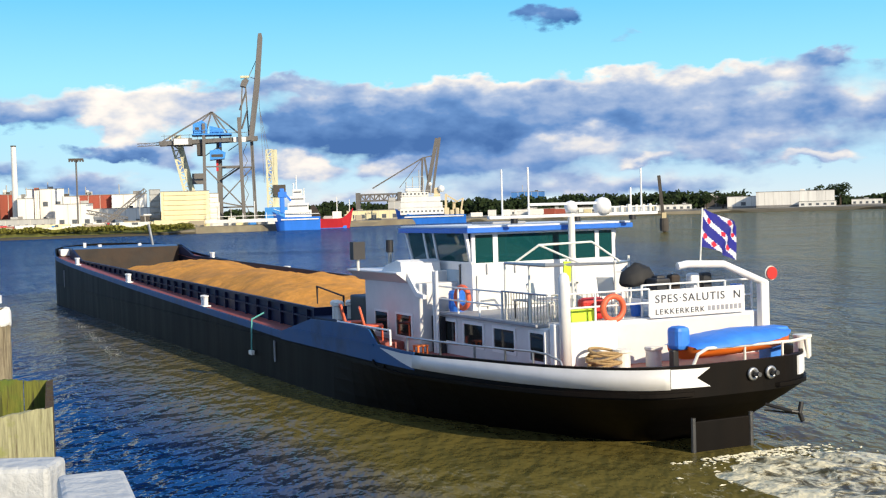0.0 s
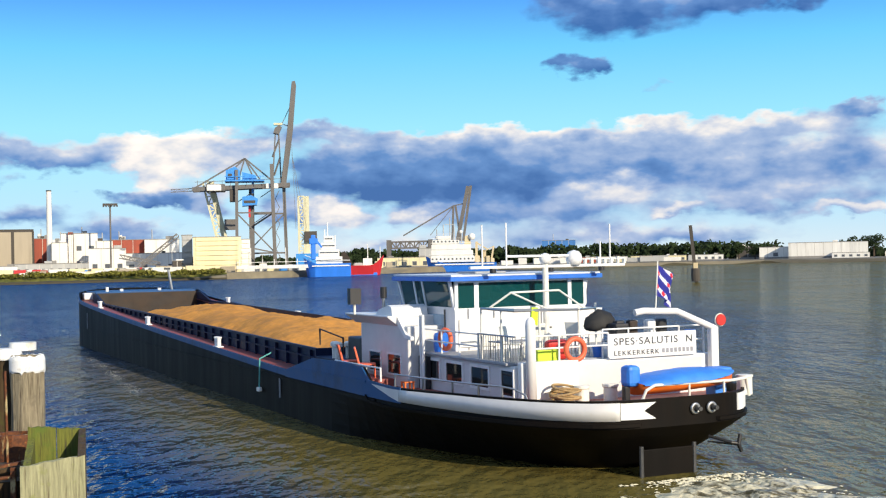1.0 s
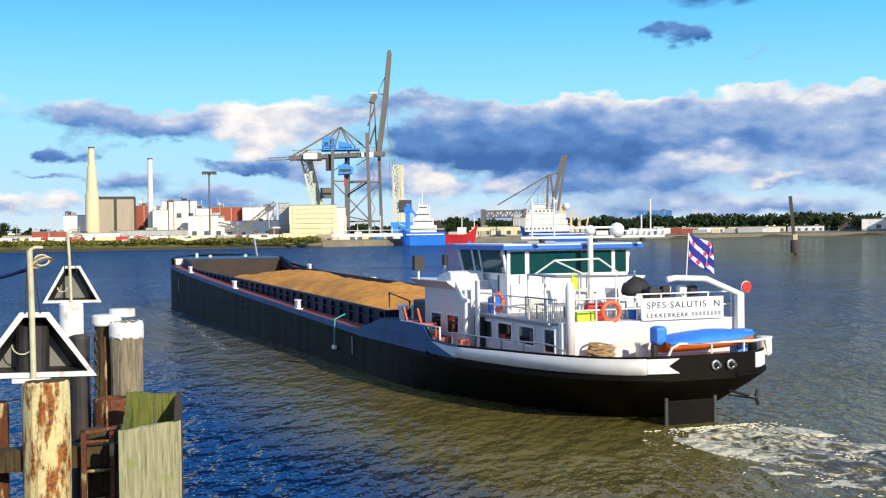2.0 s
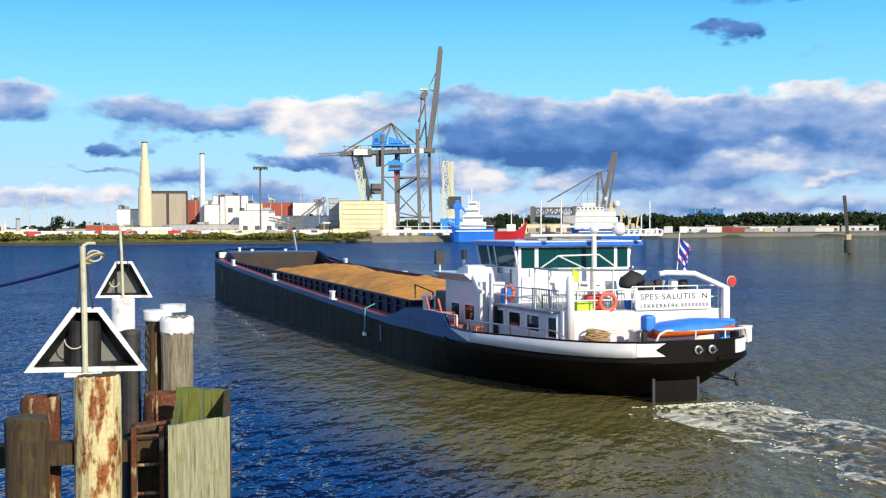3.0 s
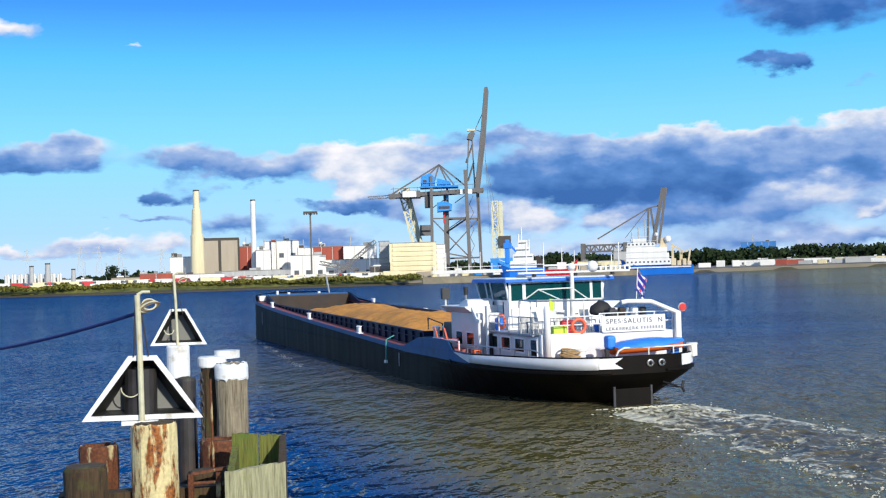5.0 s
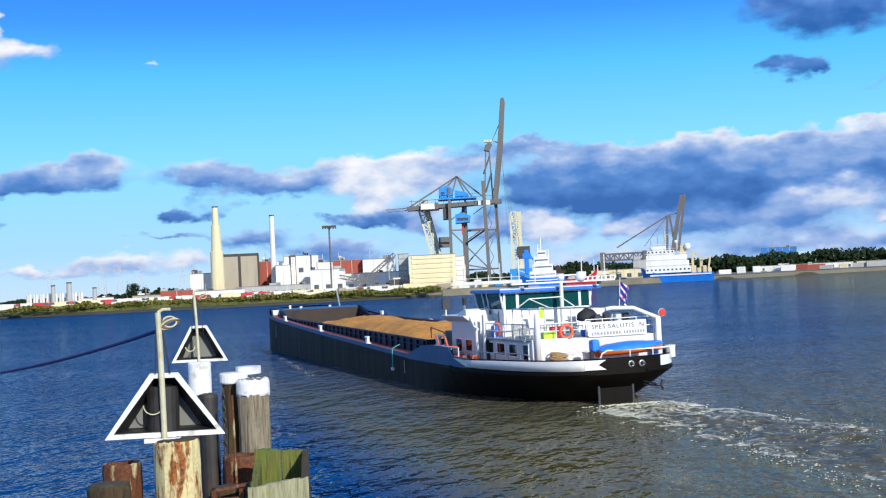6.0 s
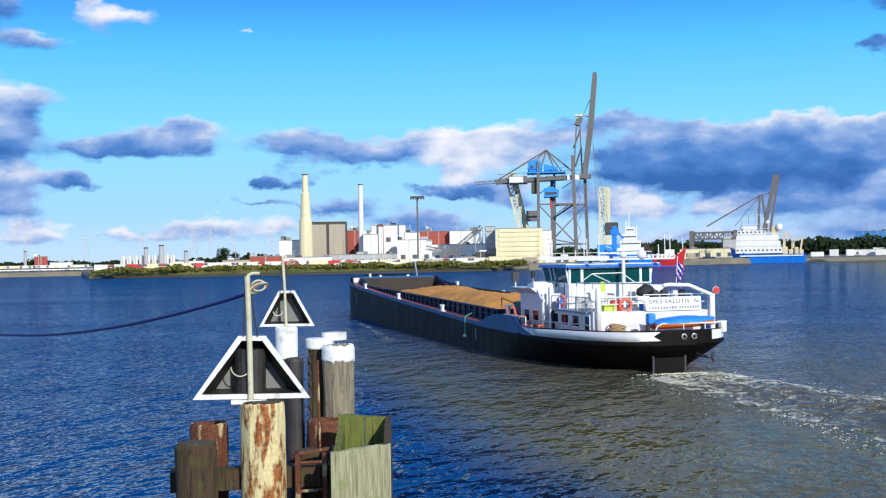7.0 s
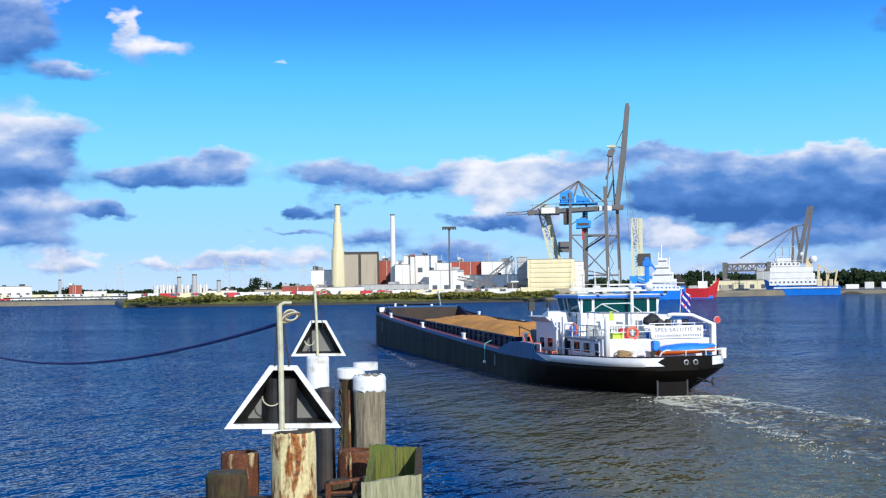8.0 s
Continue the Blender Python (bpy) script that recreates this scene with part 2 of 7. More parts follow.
def box(x0, x1, y0, y1, z0, z1, bevel=0.0):
    bm = bmesh.new()
    bx(bm, x0, x1, y0, y1, z0, z1, bevel)
    return bm


def tb(bm, p, q, r, n=8, r2=None):
    """A round bar from p to q."""
    p, q = Vector(p), Vector(q)
    d = (q - p).normalized()
    a = d.orthogonal().normalized()
    b = d.cross(a)
    r2 = r if r2 is None else r2
    lo, hi = [], []
    for i in range(n):
        t = 2 * math.pi * i / n
        o = a * math.cos(t) + b * math.sin(t)
        lo.append(bm.verts.new(p + o * r))
        hi.append(bm.verts.new(q + o * r2))
    for i in range(n):
        j = (i + 1) % n
        bm.faces.new((lo[i], lo[j], hi[j], hi[i]))
    bm.faces.new(lo[::-1])
    bm.faces.new(hi)


def tube(pts, r, n=8):
    """One continuous pipe along points, mitred at the bends."""
    bm = bmesh.new()
    pts = [Vector(p) for p in pts]
    ref = None
    rings = []
    for i, p in enumerate(pts):
        d0 = (p - pts[i - 1]).normalized() if i else None
        d1 = (pts[i + 1] - p).normalized() if i < len(pts) - 1 else None
        d = ((d0 or d1) + (d1 or d0)).normalized()
        ref = d.orthogonal().normalized() if ref is None else (ref - d * ref.dot(d)).normalized()
        b = d.cross(ref)
        k = 1 / max(0.6, d.dot(d0 or d1))
        rings.append([bm.verts.new(p + (ref * math.cos(2 * math.pi * j / n) + b * math.sin(2 * math.pi * j / n)) * r * k) for j in range(n)])
    for u, v in zip(rings, rings[1:]):
        for j in range(n):
            w = (j + 1) % n
            bm.faces.new((u[j], u[w], v[w], v[j]))
    bm.faces.new(rings[0][::-1])
    bm.faces.new(rings[-1])
    return bm


def beam(bm, p, q, w, h=None):
    """A square bar from p to q."""
    p, q = Vector(p), Vector(q)
    h = w if h is None else h
    d = (q - p).normalized()
    up = Vector((0, 0, 1)) if abs(d.z) < 0.95 else Vector((0, 1, 0))
    a = d.cross(up).normalized() * w / 2
    b = a.normalized().cross(d) * h / 2
    vs = [bm.verts.new(c + s * a + t * b) for c in (p, q) for s, t in ((-1, -1), (1, -1), (1, 1), (-1, 1))]
    for f in ((3, 2, 1, 0), (4, 5, 6, 7), (0, 1, 5, 4), (1, 2, 6, 5), (2, 3, 7, 6), (3, 0, 4, 7)):
        bm.faces.new([vs[i] for i in f])


def prism(poly, y0, y1, axis="y"):
    """A closed outline pushed along an axis."""
    bm = bmesh.new()
    put = {"y": lambda a, b, c: (a, c, b), "x": lambda a, b, c: (c, a, b), "z": lambda a, b, c: (a, b, c)}[axis]
    lo = [bm.verts.new(put(a, b, y0)) for a, b in poly]
    hi = [bm.verts.new(put(a, b, y1)) for a, b in poly]
    n = len(poly)
    bm.faces.new(lo)
    bm.faces.new(hi[::-1])
    for i in range(n):
        j = (i + 1) % n
        bm.faces.new((lo[i], lo[j], hi[j], hi[i]))
    return bm


def drum(r, h, n=20, prof=None):
    """Turned body on the z axis: profile of (radius, height)."""
    prof = prof or [(0, 0), (r, 0), (r, h), (0, h)]
    bm = bmesh.new()
    rings = []
    for rr, z in prof:
        if rr <= 1e-6:
            rings.append([bm.verts.new((0, 0, z))])
        else:
            rings.append([bm.verts.new((rr * math.cos(2 * math.pi * i / n), rr * math.sin(2 * math.pi * i / n), z)) for i in range(n)])
    for a, b in zip(rings, rings[1:]):
        for i in range(n):
            j = (i + 1) % n
            if len(a) == 1 and len(b) > 1:
                bm.faces.new((a[0], b[i], b[j]))
            elif len(b) == 1 and len(a) > 1:
                bm.faces.new((a[i], a[j], b[0]))
            elif len(a) > 1:
                bm.faces.new((a[i], a[j], b[j], b[i]))
    return bm


def shift(bm, m):
    bmesh.ops.transform(bm, matrix=m, verts=bm.verts)
    return bm


def lerp_tab(tab, y):
    for (a, va), (b, vb) in zip(tab, tab[1:]):
        if y <= b:
            return va + (vb - va) * max(0, (y - a)) / (b - a)
    return tab[-1][1]

# ---- water, banks ----
def water_mat():
    m = bpy.data.materials.new("river_water")
    m.use_nodes = True
    nt = m.node_tree
    b = nt.nodes["Principled BSDF"]
    tc = nt.nodes.new("ShaderNodeTexCoord")
    big = nd(nt, "ShaderNodeTexNoise", Scale=0.022, Detail=3.0)
    nt.links.new(tc.outputs["Object"], big.inputs["Vector"])
    # silt stirred up along the fairway, clearer water by the near bank
    sep = nt.nodes.new("ShaderNodeSeparateXYZ")
    nt.links.new(tc.outputs["Object"], sep.inputs[0])
    along = mth(nt, "MULTIPLY", mth(nt, "MINIMUM", mth(nt, "SUBTRACT", sep.outputs[1], 25.0), 50.0), 0.47)
    f = mth(nt, "ADD", mth(nt, "MULTIPLY", mth(nt, "ADD", sep.outputs[0], 5.0), 0.88), along)
    f = mth(nt, "ADD", mth(nt, "MULTIPLY", f, 0.28), mth(nt, "MULTIPLY", mth(nt, "SUBTRACT", big.outputs[0], 0.36), 1.8), clamp=True)
    far = mth(nt, "MULTIPLY", mth(nt, "SUBTRACT", sep.outputs[1], 34.0), 0.016, clamp=True)
    far = mth(nt, "MULTIPLY", far, mth(nt, "SUBTRACT", 1.0, mth(nt, "MULTIPLY", mth(nt, "SUBTRACT", sep.outputs[0], 6.0), 0.04, clamp=True)))
    f = mth(nt, "MULTIPLY", f, mth(nt, "SUBTRACT", 1.0, mth(nt, "MULTIPLY", far, 0.85)))
    # the clearer water's body colour also carries blue of the mirrored sky
    c = mixc(nt, f, (0.001, 0.038, 0.140), (0.132, 0.106, 0.030))
    mp = nt.nodes.new("ShaderNodeMapping")
    mp.inputs["Rotation"].default_value = (0, 0, radians(-14))
    mp.inputs["Scale"].default_value = (1.0, 0.42, 1.0)
    nt.links.new(tc.outputs["Object"], mp.inputs[0])
    hs = None
    for sc, am, det in ((0.35, 0.42, 1.0), (1.1, 0.30, 2.0), (3.2, 0.13, 2.0)):
        n = nd(nt, "ShaderNodeTexNoise", Scale=sc, Detail=det, Roughness=0.55)
        nt.links.new(mp.outputs[0], n.inputs["Vector"])
        v = mth(nt, "MULTIPLY", n.outputs[0], am)
        hs = v if hs is None else mth(nt, "ADD", hs, v)
    bp = nt.nodes.new("ShaderNodeBump")
    bp.inputs["Strength"].default_value, bp.inputs["Distance"].default_value = 1.0, 3.1
    nt.links.new(hs, bp.inputs["Height"])
    nt.links.new(mth(nt, "SUBTRACT", 1.0, mth(nt, "MULTIPLY", f, 0.72)), bp.inputs["Strength"])
    # the body of the water scatters light, its broken surface mirrors the sky; gusts ruffle it in streaks
    gm = nt.nodes.new("ShaderNodeMapping")
    gm.inputs["Scale"].default_value = (0.30, 1.0, 1.0)
    nt.links.new(tc.outputs["Object"], gm.inputs[0])
    gust = nd(nt, "ShaderNodeTexNoise", Scale=0.05, Detail=5.0, Roughness=0.6)
    nt.links.new(gm.outputs[0], gust.inputs["Vector"])
    dif = nt.nodes.new("ShaderNodeBsdfDiffuse")
    nt.links.new(c, dif.inputs["Color"])
    glo = nt.nodes.new("ShaderNodeBsdfGlossy")
    glo.inputs["Roughness"].default_value = 0.06
    # blue gloss tint deepens the mirrored sky beyond its own colour
    nt.links.new(mixc(nt, f, (0.64, 0.83, 1.0), (0.66, 0.68, 0.68)), glo.inputs["Color"])
    fr = nt.nodes.new("ShaderNodeFresnel")
    fr.inputs["IOR"].default_value = 1.33
    for n in (dif, glo, fr):
        nt.links.new(bp.outputs[0], n.inputs["Normal"])
    k = mth(nt, "MULTIPLY", fr.outputs[0], mth(nt, "ADD", mth(nt, "MULTIPLY", gust.outputs[0], 1.5), mth(nt, "SUBTRACT", 0.10, mth(nt, "MULTIPLY", f, 0.24))))
    k = mth(nt, "MINIMUM", k, mth(nt, "SUBTRACT", 0.52, mth(nt, "MULTIPLY", f, 0.12)))
    ms = nt.nodes.new("ShaderNodeMixShader")
    nt.links.new(k, ms.inputs[0])
    nt.links.new(dif.outputs[0], ms.inputs[1])
    nt.links.new(glo.outputs[0], ms.inputs[2])
    nt.nodes.remove(b)
    nt.links.new(ms.outputs[0], nt.nodes["Material Output"].inputs["Surface"])
    return m


def polar(az, d, z=0.0):
    """A place by its bearing (degrees, left of +y) and distance."""
    a = radians(az)
    return (-math.sin(a) * d, math.cos(a) * d, z)


M["water"] = water_mat()
bm = bmesh.new()
bmesh.ops.create_grid(bm, x_segments=40, y_segments=40, size=4500)
water = tagged(part("water", bm, M["water"]), "rippled blue and silty brown harbour water", "water", kind="structure")

M["grass"] = mat("bank_grass", (0.17, 0.16, 0.035), 0.95, var=0.45, scale=0.25, stain=(0.07, 0.085, 0.02), stain_amt=0.5, stain_scale=0.09, bump=1.0, bscale=0.6, spec=0.1)
M["mud"] = mat("bank_stone", (0.05, 0.042, 0.022), 0.95, var=0.3, scale=0.3)
M["quay"] = mat("quay_concrete", (0.20, 0.17, 0.11), 0.85, var=0.25, scale=0.25, stain=(0.16, 0.13, 0.09), stain_amt=0.4, stain_scale=0.1)
M["yard"] = mat("yard_paving", (0.17, 0.15, 0.11), 0.9, var=0.2, scale=0.05)

# far shore: bearing, distance of the water's edge
SHORE = [(75, 700), (60, 640), (48, 600), (40, 560), (36, 540), (31.2, 535), (30.9, 430), (27, 415), (23, 408), (18, 415), (14, 420), (11, 428), (8.2, 440), (5, 490), (2.2, 520), (-1.5, 560), (-5, 600), (-9, 640), (-13, 660), (-19, 640), (-26, 600), (-40, 600), (-60, 620)]


def far_ground():
    bm = bmesh.new()
    rows = []
    for az, d in SHORE:
        grassy = 11 < az < 31
        lip = 5.0 if grassy else 0.4
        rows.append([bm.verts.new(polar(az, d, -0.5)), bm.verts.new(polar(az, d + lip * 0.4, 0.1 if grassy else 1.4)), bm.verts.new(polar(az, d + lip, 0.2 if grassy else 1.6)),
                     bm.verts.new(polar(az, d + lip + 26, 1.9)), bm.verts.new(polar(az, d + 500, 2.1)), bm.verts.new(polar(az, 4200, 2.2))])
    for a, b in zip(rows, rows[1:]):
        for i in range(5):
            bm.faces.new((a[i], b[i], b[i + 1], a[i + 1]))
    return bm


ground = tagged(part("ground", far_ground(), M["yard"]), "flat harbour ground on the far shore", "ground", kind="structure")


def bank_strip(name, a0, a1, w, z0, z1, material, label, step=0.5, rough=0.0, kind="structure"):
    """Strip that follows the shore between two bearings."""
    bm = bmesh.new()
    n = int((a0 - a1) / step) + 1
    tab = sorted(SHORE)
    prev = None
    rng = random.Random(5)
    for i in range(n + 1):
        az = a0 + (a1 - a0) * i / n
        d = lerp_tab(tab, az)
        row = [bm.verts.new(polar(az, d - 0.6, -0.4)), bm.verts.new(polar(az, d - 0.4 + w * 0.08, z0 + rng.uniform(0, rough))),
               bm.verts.new(polar(az, d + w * 0.5, z1 + rng.uniform(-rough, rough))), bm.verts.new(polar(az, d + w, z1 + 0.15 + rng.uniform(-rough, rough))), bm.verts.new(polar(az, d + w + 0.2, 0))]
        if prev:
            for k in range(4):
                bm.faces.new((prev[k], row[k], row[k + 1], prev[k + 1]))
        prev = row
    return tagged(part(name, bm, material), label, name.replace("_", " "), kind=kind)


bank_strip("grass_bank", 30.9, 11.2, 24, 0.6, 2.0, M["grass"], "overgrown green river bank with rough grass", rough=0.35, step=0.12)
bank_strip("stone_toe", 31.0, 11.2, 1.6, 0.5, 0.7, M["mud"], "dark stone toe of the river bank", rough=0.1, step=0.3)
bank_strip("quay_wall", 11.2, 0.0, 3, 2.2, 2.25, M["quay"], "weathered concrete quay wall along the harbour")
bank_strip("quay_wall", 60, 31.2, 3, 1.7, 1.8, M["quay"], "low stone quay of the far yard")
bank_strip("quay_wall", 0.0, -40, 4, 0.9, 1.6, M["mud"], "dark low embankment on the far shore", rough=0.15)

# ---- the barge ----
LEN = 67.0
PLAN = [(8.0, 4.2), (10, 4.27), (58.5, 4.27)]
SHEER = [(0.8, 1.80), (5, 1.76), (7.8, 1.69), (9.4, 1.74), (9.9, 2.08), (11.2, 2.13), (14.2, 2.06), (16.9, 1.52), (25.7, 1.75), (38.7, 2.11), (50, 2.48), (57.3, 2.76), (60.5, 2.95), (62, 3.35), (67, 3.55)]
DECK = [(0.8, 1.55), (7.8, 1.50), (16.9, 1.47), (25.7, 1.68), (38.7, 2.03), (50, 2.40), (57.3, 2.66), (61, 2.85), (67, 3.0)]


def half(y):
    """Half the beam at the gunwale: rounded stern, straight sides, full bow."""
    if y < 8:
        t = max(0.0, 1 - (y - 0.8) / 7.2)
        return 4.2 * max(0.0, 1 - t ** 1.3) ** 0.27
    if y > 58.5:
        t = (y - 58.5) / 8.5
        return 4.27 * max(0.0, 1 - t ** 2.6) ** 0.55
    return lerp_tab(PLAN, y)


STATIONS = [0.80, 0.8005, 0.802, 0.806, 0.815, 0.83, 0.85, 0.88, 0.92, 0.97, 1.03, 1.1, 1.2, 1.35, 1.55, 1.8, 2.1, 2.5, 3, 3.6, 4.2, 5, 6, 7, 8, 9, 9.4, 9.9, 10.5, 11.2, 12.5, 14.2, 15.5, 16.9, 18] + [20 + 3 * i for i in range(13)] + [58.5, 59.5, 60.5, 61.2, 62, 63, 63.8, 64.5, 65.2, 65.8, 66.3, 66.6, 66.85, 67.0]


def side_pt(y, z, s, out=0.0):
    """Point of the hull's side: s is -1 to port, 1 to starboard. The counter tucks in under the stern."""
    w = half(y)
    yy = y
    if y < 12:
        k = (12 - y) / 11.2
        top = 1.15
        if z < top:
            u = min(1.0, (top - z) / 1.3)
            w *= 1 - 0.50 * k * u ** 1.0
            yy = y + 1.9 * k * u ** 1.1
    if y > 62 and z < 2.5:
        yy = y - 0.5 * (y - 62) / 5 * (2.5 - z) / 3.5
    return Vector((s * (w + out), yy - (out if y < 1.3 else 0), z))


def hull_band(z0, z1, y0, y1, out, s, rows=1):
    """Plating strip on the hull between two height functions."""
    bm = bmesh.new()
    ys = [y0] + [y for y in STATIONS if y0 < y < y1] + [y1]
    prev = None
    for y in ys:
        a, b = z0(y), z1(y)
        ring = [bm.verts.new(side_pt(y, a + (b - a) * i / rows, s, out)) for i in range(rows + 1)]
        ring.append(bm.verts.new(side_pt(y, b, s, -0.02)))
        ring.append(bm.verts.new(side_pt(y, a, s, -0.02)))
        if prev:
            for i in range(len(ring)):
                j = (i + 1) % len(ring)
                bm.faces.new((prev[i], ring[i], ring[j], prev[j]))
        else:
            bm.faces.new(ring)
        prev = ring
    bm.faces.new(prev[::-1])
    return bm


def make_barge():
    ship = thing("cargo_barge", "long black and blue inland cargo barge loaded with sand", "barge")
    # shell, both sides, with the bulwark's inner face
    bm = bmesh.new()
    for s in (-1, 1):
        prev = None
        for y in STATIONS:
            top = lerp_tab(SHEER, y)
            zs = [-1.3, -0.6, -0.1, 0.25, 0.6, 0.9, 1.15, 1.15 + (top - 1.15) * 0.5, top]
            ring = [bm.verts.new(side_pt(y, z, s)) for z in zs]
            ring.append(bm.verts.new(side_pt(y, top, s, -0.10)))
            ring.append(bm.verts.new(side_pt(y, lerp_tab(DECK, y) - 0.1, s, -0.10)))
            if prev:
                for i in range(len(ring) - 1):
                    bm.faces.new((prev[i], ring[i], ring[i + 1], prev[i + 1]))
            prev = ring
    bmesh.ops.remove_doubles(bm, verts=bm.verts, dist=0.002)
    hull = part("hull", bm, M["hull_black"], ship, "black painted steel hull")
    # transom below the counter, closing the stern
    part("stern_tuck", prism([(-0.8, -1.3), (0.8, -1.3), (0.9, 0.4), (-0.9, 0.4)], 2.95, 3.1), M["hull_black"], ship)
    for s in (-1, 1):
        part("rubbing_strake", hull_band(lambda y: lerp_tab(SHEER, y) - 0.60, lambda y: lerp_tab(SHEER, y) - 0.52, 0.83, 9.6, 0.07, s), M["hull_black"], ship)
        part("rubbing_strake", hull_band(lambda y: 1.18, lambda y: 1.27, 9.0, 60, 0.035, s), M["hull_black"], ship)
        part("blue_strake", hull_band(lambda y: lerp_tab(SHEER, y) - 0.20, lambda y: lerp_tab(SHEER, y) + 0.02, 16.9, 62, 0.02, s), M["hull_blue"], ship, "blue painted gunwale strake")
        part("blue_strake", hull_band(lambda y: 1.30, lambda y: lerp_tab(SHEER, y) + 0.015, 7.4, 16.9, 0.02, s), M["hull_blue"], ship, "blue painted raised bulwark")
        part("blue_stripe", hull_band(lambda y: 1.62 + (16 - y) * 0.01, lambda y: 1.68 + (16 - y) * 0.01, 9.6, 16.0, 0.04, s), M["hull_blue"], ship)
    # port band takes the greyed white, its shade put into the colour
    part("white_band", hull_band(lambda y: 1.34, lambda y: lerp_tab(SHEER, y) - 0.05, 0.93, 7.5, 0.024, -1), M["greyed_white"], ship, "white band round the quarter, greyed for its shaded side", True)
    part("white_band", hull_band(lambda y: 1.34 + (lerp_tab(SHEER, y) - 1.40) * (y - 7.5) / 1.7, lambda y: lerp_tab(SHEER, y) - 0.05, 7.5, 9.2, 0.028, -1), M["greyed_white"], ship, "pointed end of the white band, greyed for its shaded side")
    # the band turns the port corner and ends in a swallow tail
    bm = bmesh.new()
    pl = [(-1.53, 0.93 - 0.024), (-1.25, 0.863 - 0.026), (-0.98, 0.824 - 0.03), (-0.66, 0.805 - 0.03)]
    for (xa, ya), (xb, yb), cut in ((pl[0], pl[1], 0), (pl[1], pl[2], 0), (pl[2], pl[3], 1)):
        if not cut:
            bm.faces.new([bm.verts.new(v) for v in ((xa, ya, 1.36), (xb, yb, 1.36), (xb, yb, 1.74), (xa, ya, 1.74))])
        else:
            bm.faces.new([bm.verts.new(v) for v in ((xa, ya, 1.36), (xb, yb, 1.36), (xa, ya, 1.55))])
            bm.faces.new([bm.verts.new(v) for v in ((xa, ya, 1.55), (xb, yb, 1.74), (xa, ya, 1.74))])
    part("white_band", shift(bm, pose(0, 0.0, 0)), M["white"], ship, "white swallow tail end of the band")
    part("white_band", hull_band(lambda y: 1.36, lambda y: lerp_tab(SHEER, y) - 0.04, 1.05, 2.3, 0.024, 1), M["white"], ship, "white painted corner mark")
    # decks
    for nm, y0, y1 in (("side_deck", 0.85, 60.0), ("fore_deck", 60.0, 66.9)):
        bm = bmesh.new()
        ys = [y0] + [y for y in STATIONS if y0 < y < y1] + [y1]
        prev = None
        for y in ys:
            z = lerp_tab(DECK, y)
            r = [bm.verts.new((-half(y) + 0.05, y, z)), bm.verts.new((half(y) - 0.05, y, z))] if nm == "fore_deck" or y < 16.5 else None
            if r is None:
                r = [bm.verts.new((-half(y) + 0.05, y, z)), bm.verts.new((-3.2, y, z)), bm.verts.new((3.2, y, z)), bm.verts.new((half(y) - 0.05, y, z))]
            if prev:
                if len(prev) == 2 and len(r) == 2:
                    bm.faces.new((prev[0], r[0], r[1], prev[1]))
                elif len(prev) == 4 and len(r) == 4:
                    bm.faces.new((prev[0], r[0], r[1], prev[1]))
                    bm.faces.new((prev[2], r[2], r[3], prev[3]))
                else:
                    bm.faces.new((prev[0], r[0], r[1], r[2], r[3], prev[1]))
            prev = r
        part(nm, bm, M["deck_red"], ship, "worn red-brown painted deck")
    # hold: floor, sides, coamings with stiffeners
    part("hold_floor", box(-3.25, 3.25, 16.4, 60, 0.0, 0.1), M["hold_rust"], ship)
    for s in (-1, 1):
        bm = bmesh.new()
        prev = None
        for y in [16.4] + [18 + 3 * i for i in range(14)] + [59.9]:
            z = lerp_tab(CTOP, y)
            r = [bm.verts.new((s * x, y, zz)) for x, zz in ((3.30, 0.1), (3.30, z), (3.42, z), (3.42, z - 0.08), (3.34, z - 0.08), (3.34, 0.1))]
            if prev:
                for i in range(6):
                    j = (i + 1) % 6
                    bm.faces.new((prev[i], r[i], r[j], prev[j]))
            prev = r
        part("hold_coaming", bm, M["coaming_blue"], ship, "dark blue steel hold coaming")
        n = 34
        for i in range(n):
            y = 16.9 + i * (59.4 - 16.9) / (n - 1)
            part("stiffener", box(s * 3.345, s * 3.44, y - 0.035, y + 0.035, lerp_tab(DECK, y), lerp_tab(CTOP, y) - 0.08), M["coaming_blue"], ship)
        bm = bmesh.new()
        for y0, y1 in zip([16.4] + [18 + 3 * i for i in range(14)], [18 + 3 * i for i in range(14)] + [59.9]):
            beam(bm, (s * 3.40, y0, lerp_tab(CTOP, y0) - 0.32), (s * 3.40, y1, lerp_tab(CTOP, y1) - 0.32), 0.06, 0.05)
        part("coaming_rail", bm, M["coaming_blue"], ship)
        part("hold_lining", box(s * 3.22, s * 3.295, 16.4, 59.9, 0.1, 2.15), M["hold_rust"], ship)
    # front bulkhead, higher than the sides, with wings
    part("front_bulkhead", box(-3.42, 3.42, 59.9, 60.05, 0.1, 3.33), M["hold_rust"], ship, "rust-brown front wall of the hold")
    for s in (-1, 1):
        part("bulkhead_wing", prism([(59.9, 2.0), (59.9, 3.33), (59.2, 3.33), (56.5, lerp_tab(CTOP, 56.5)), (56.5, 2.0)], s * 3.30, s * 3.43, "x"), M["coaming_blue"], ship)
    part("aft_bulkhead", box(-3.42, 3.42, 16.3, 16.42, 0.1, 2.22), M["coaming_blue"], ship)
    return ship, hull


CTOP = [(16.3, 2.22), (32.3, 2.45), (45, 2.62), (58.2, 2.80), (60, 2.83)]
barge, hull_ob = make_barge()


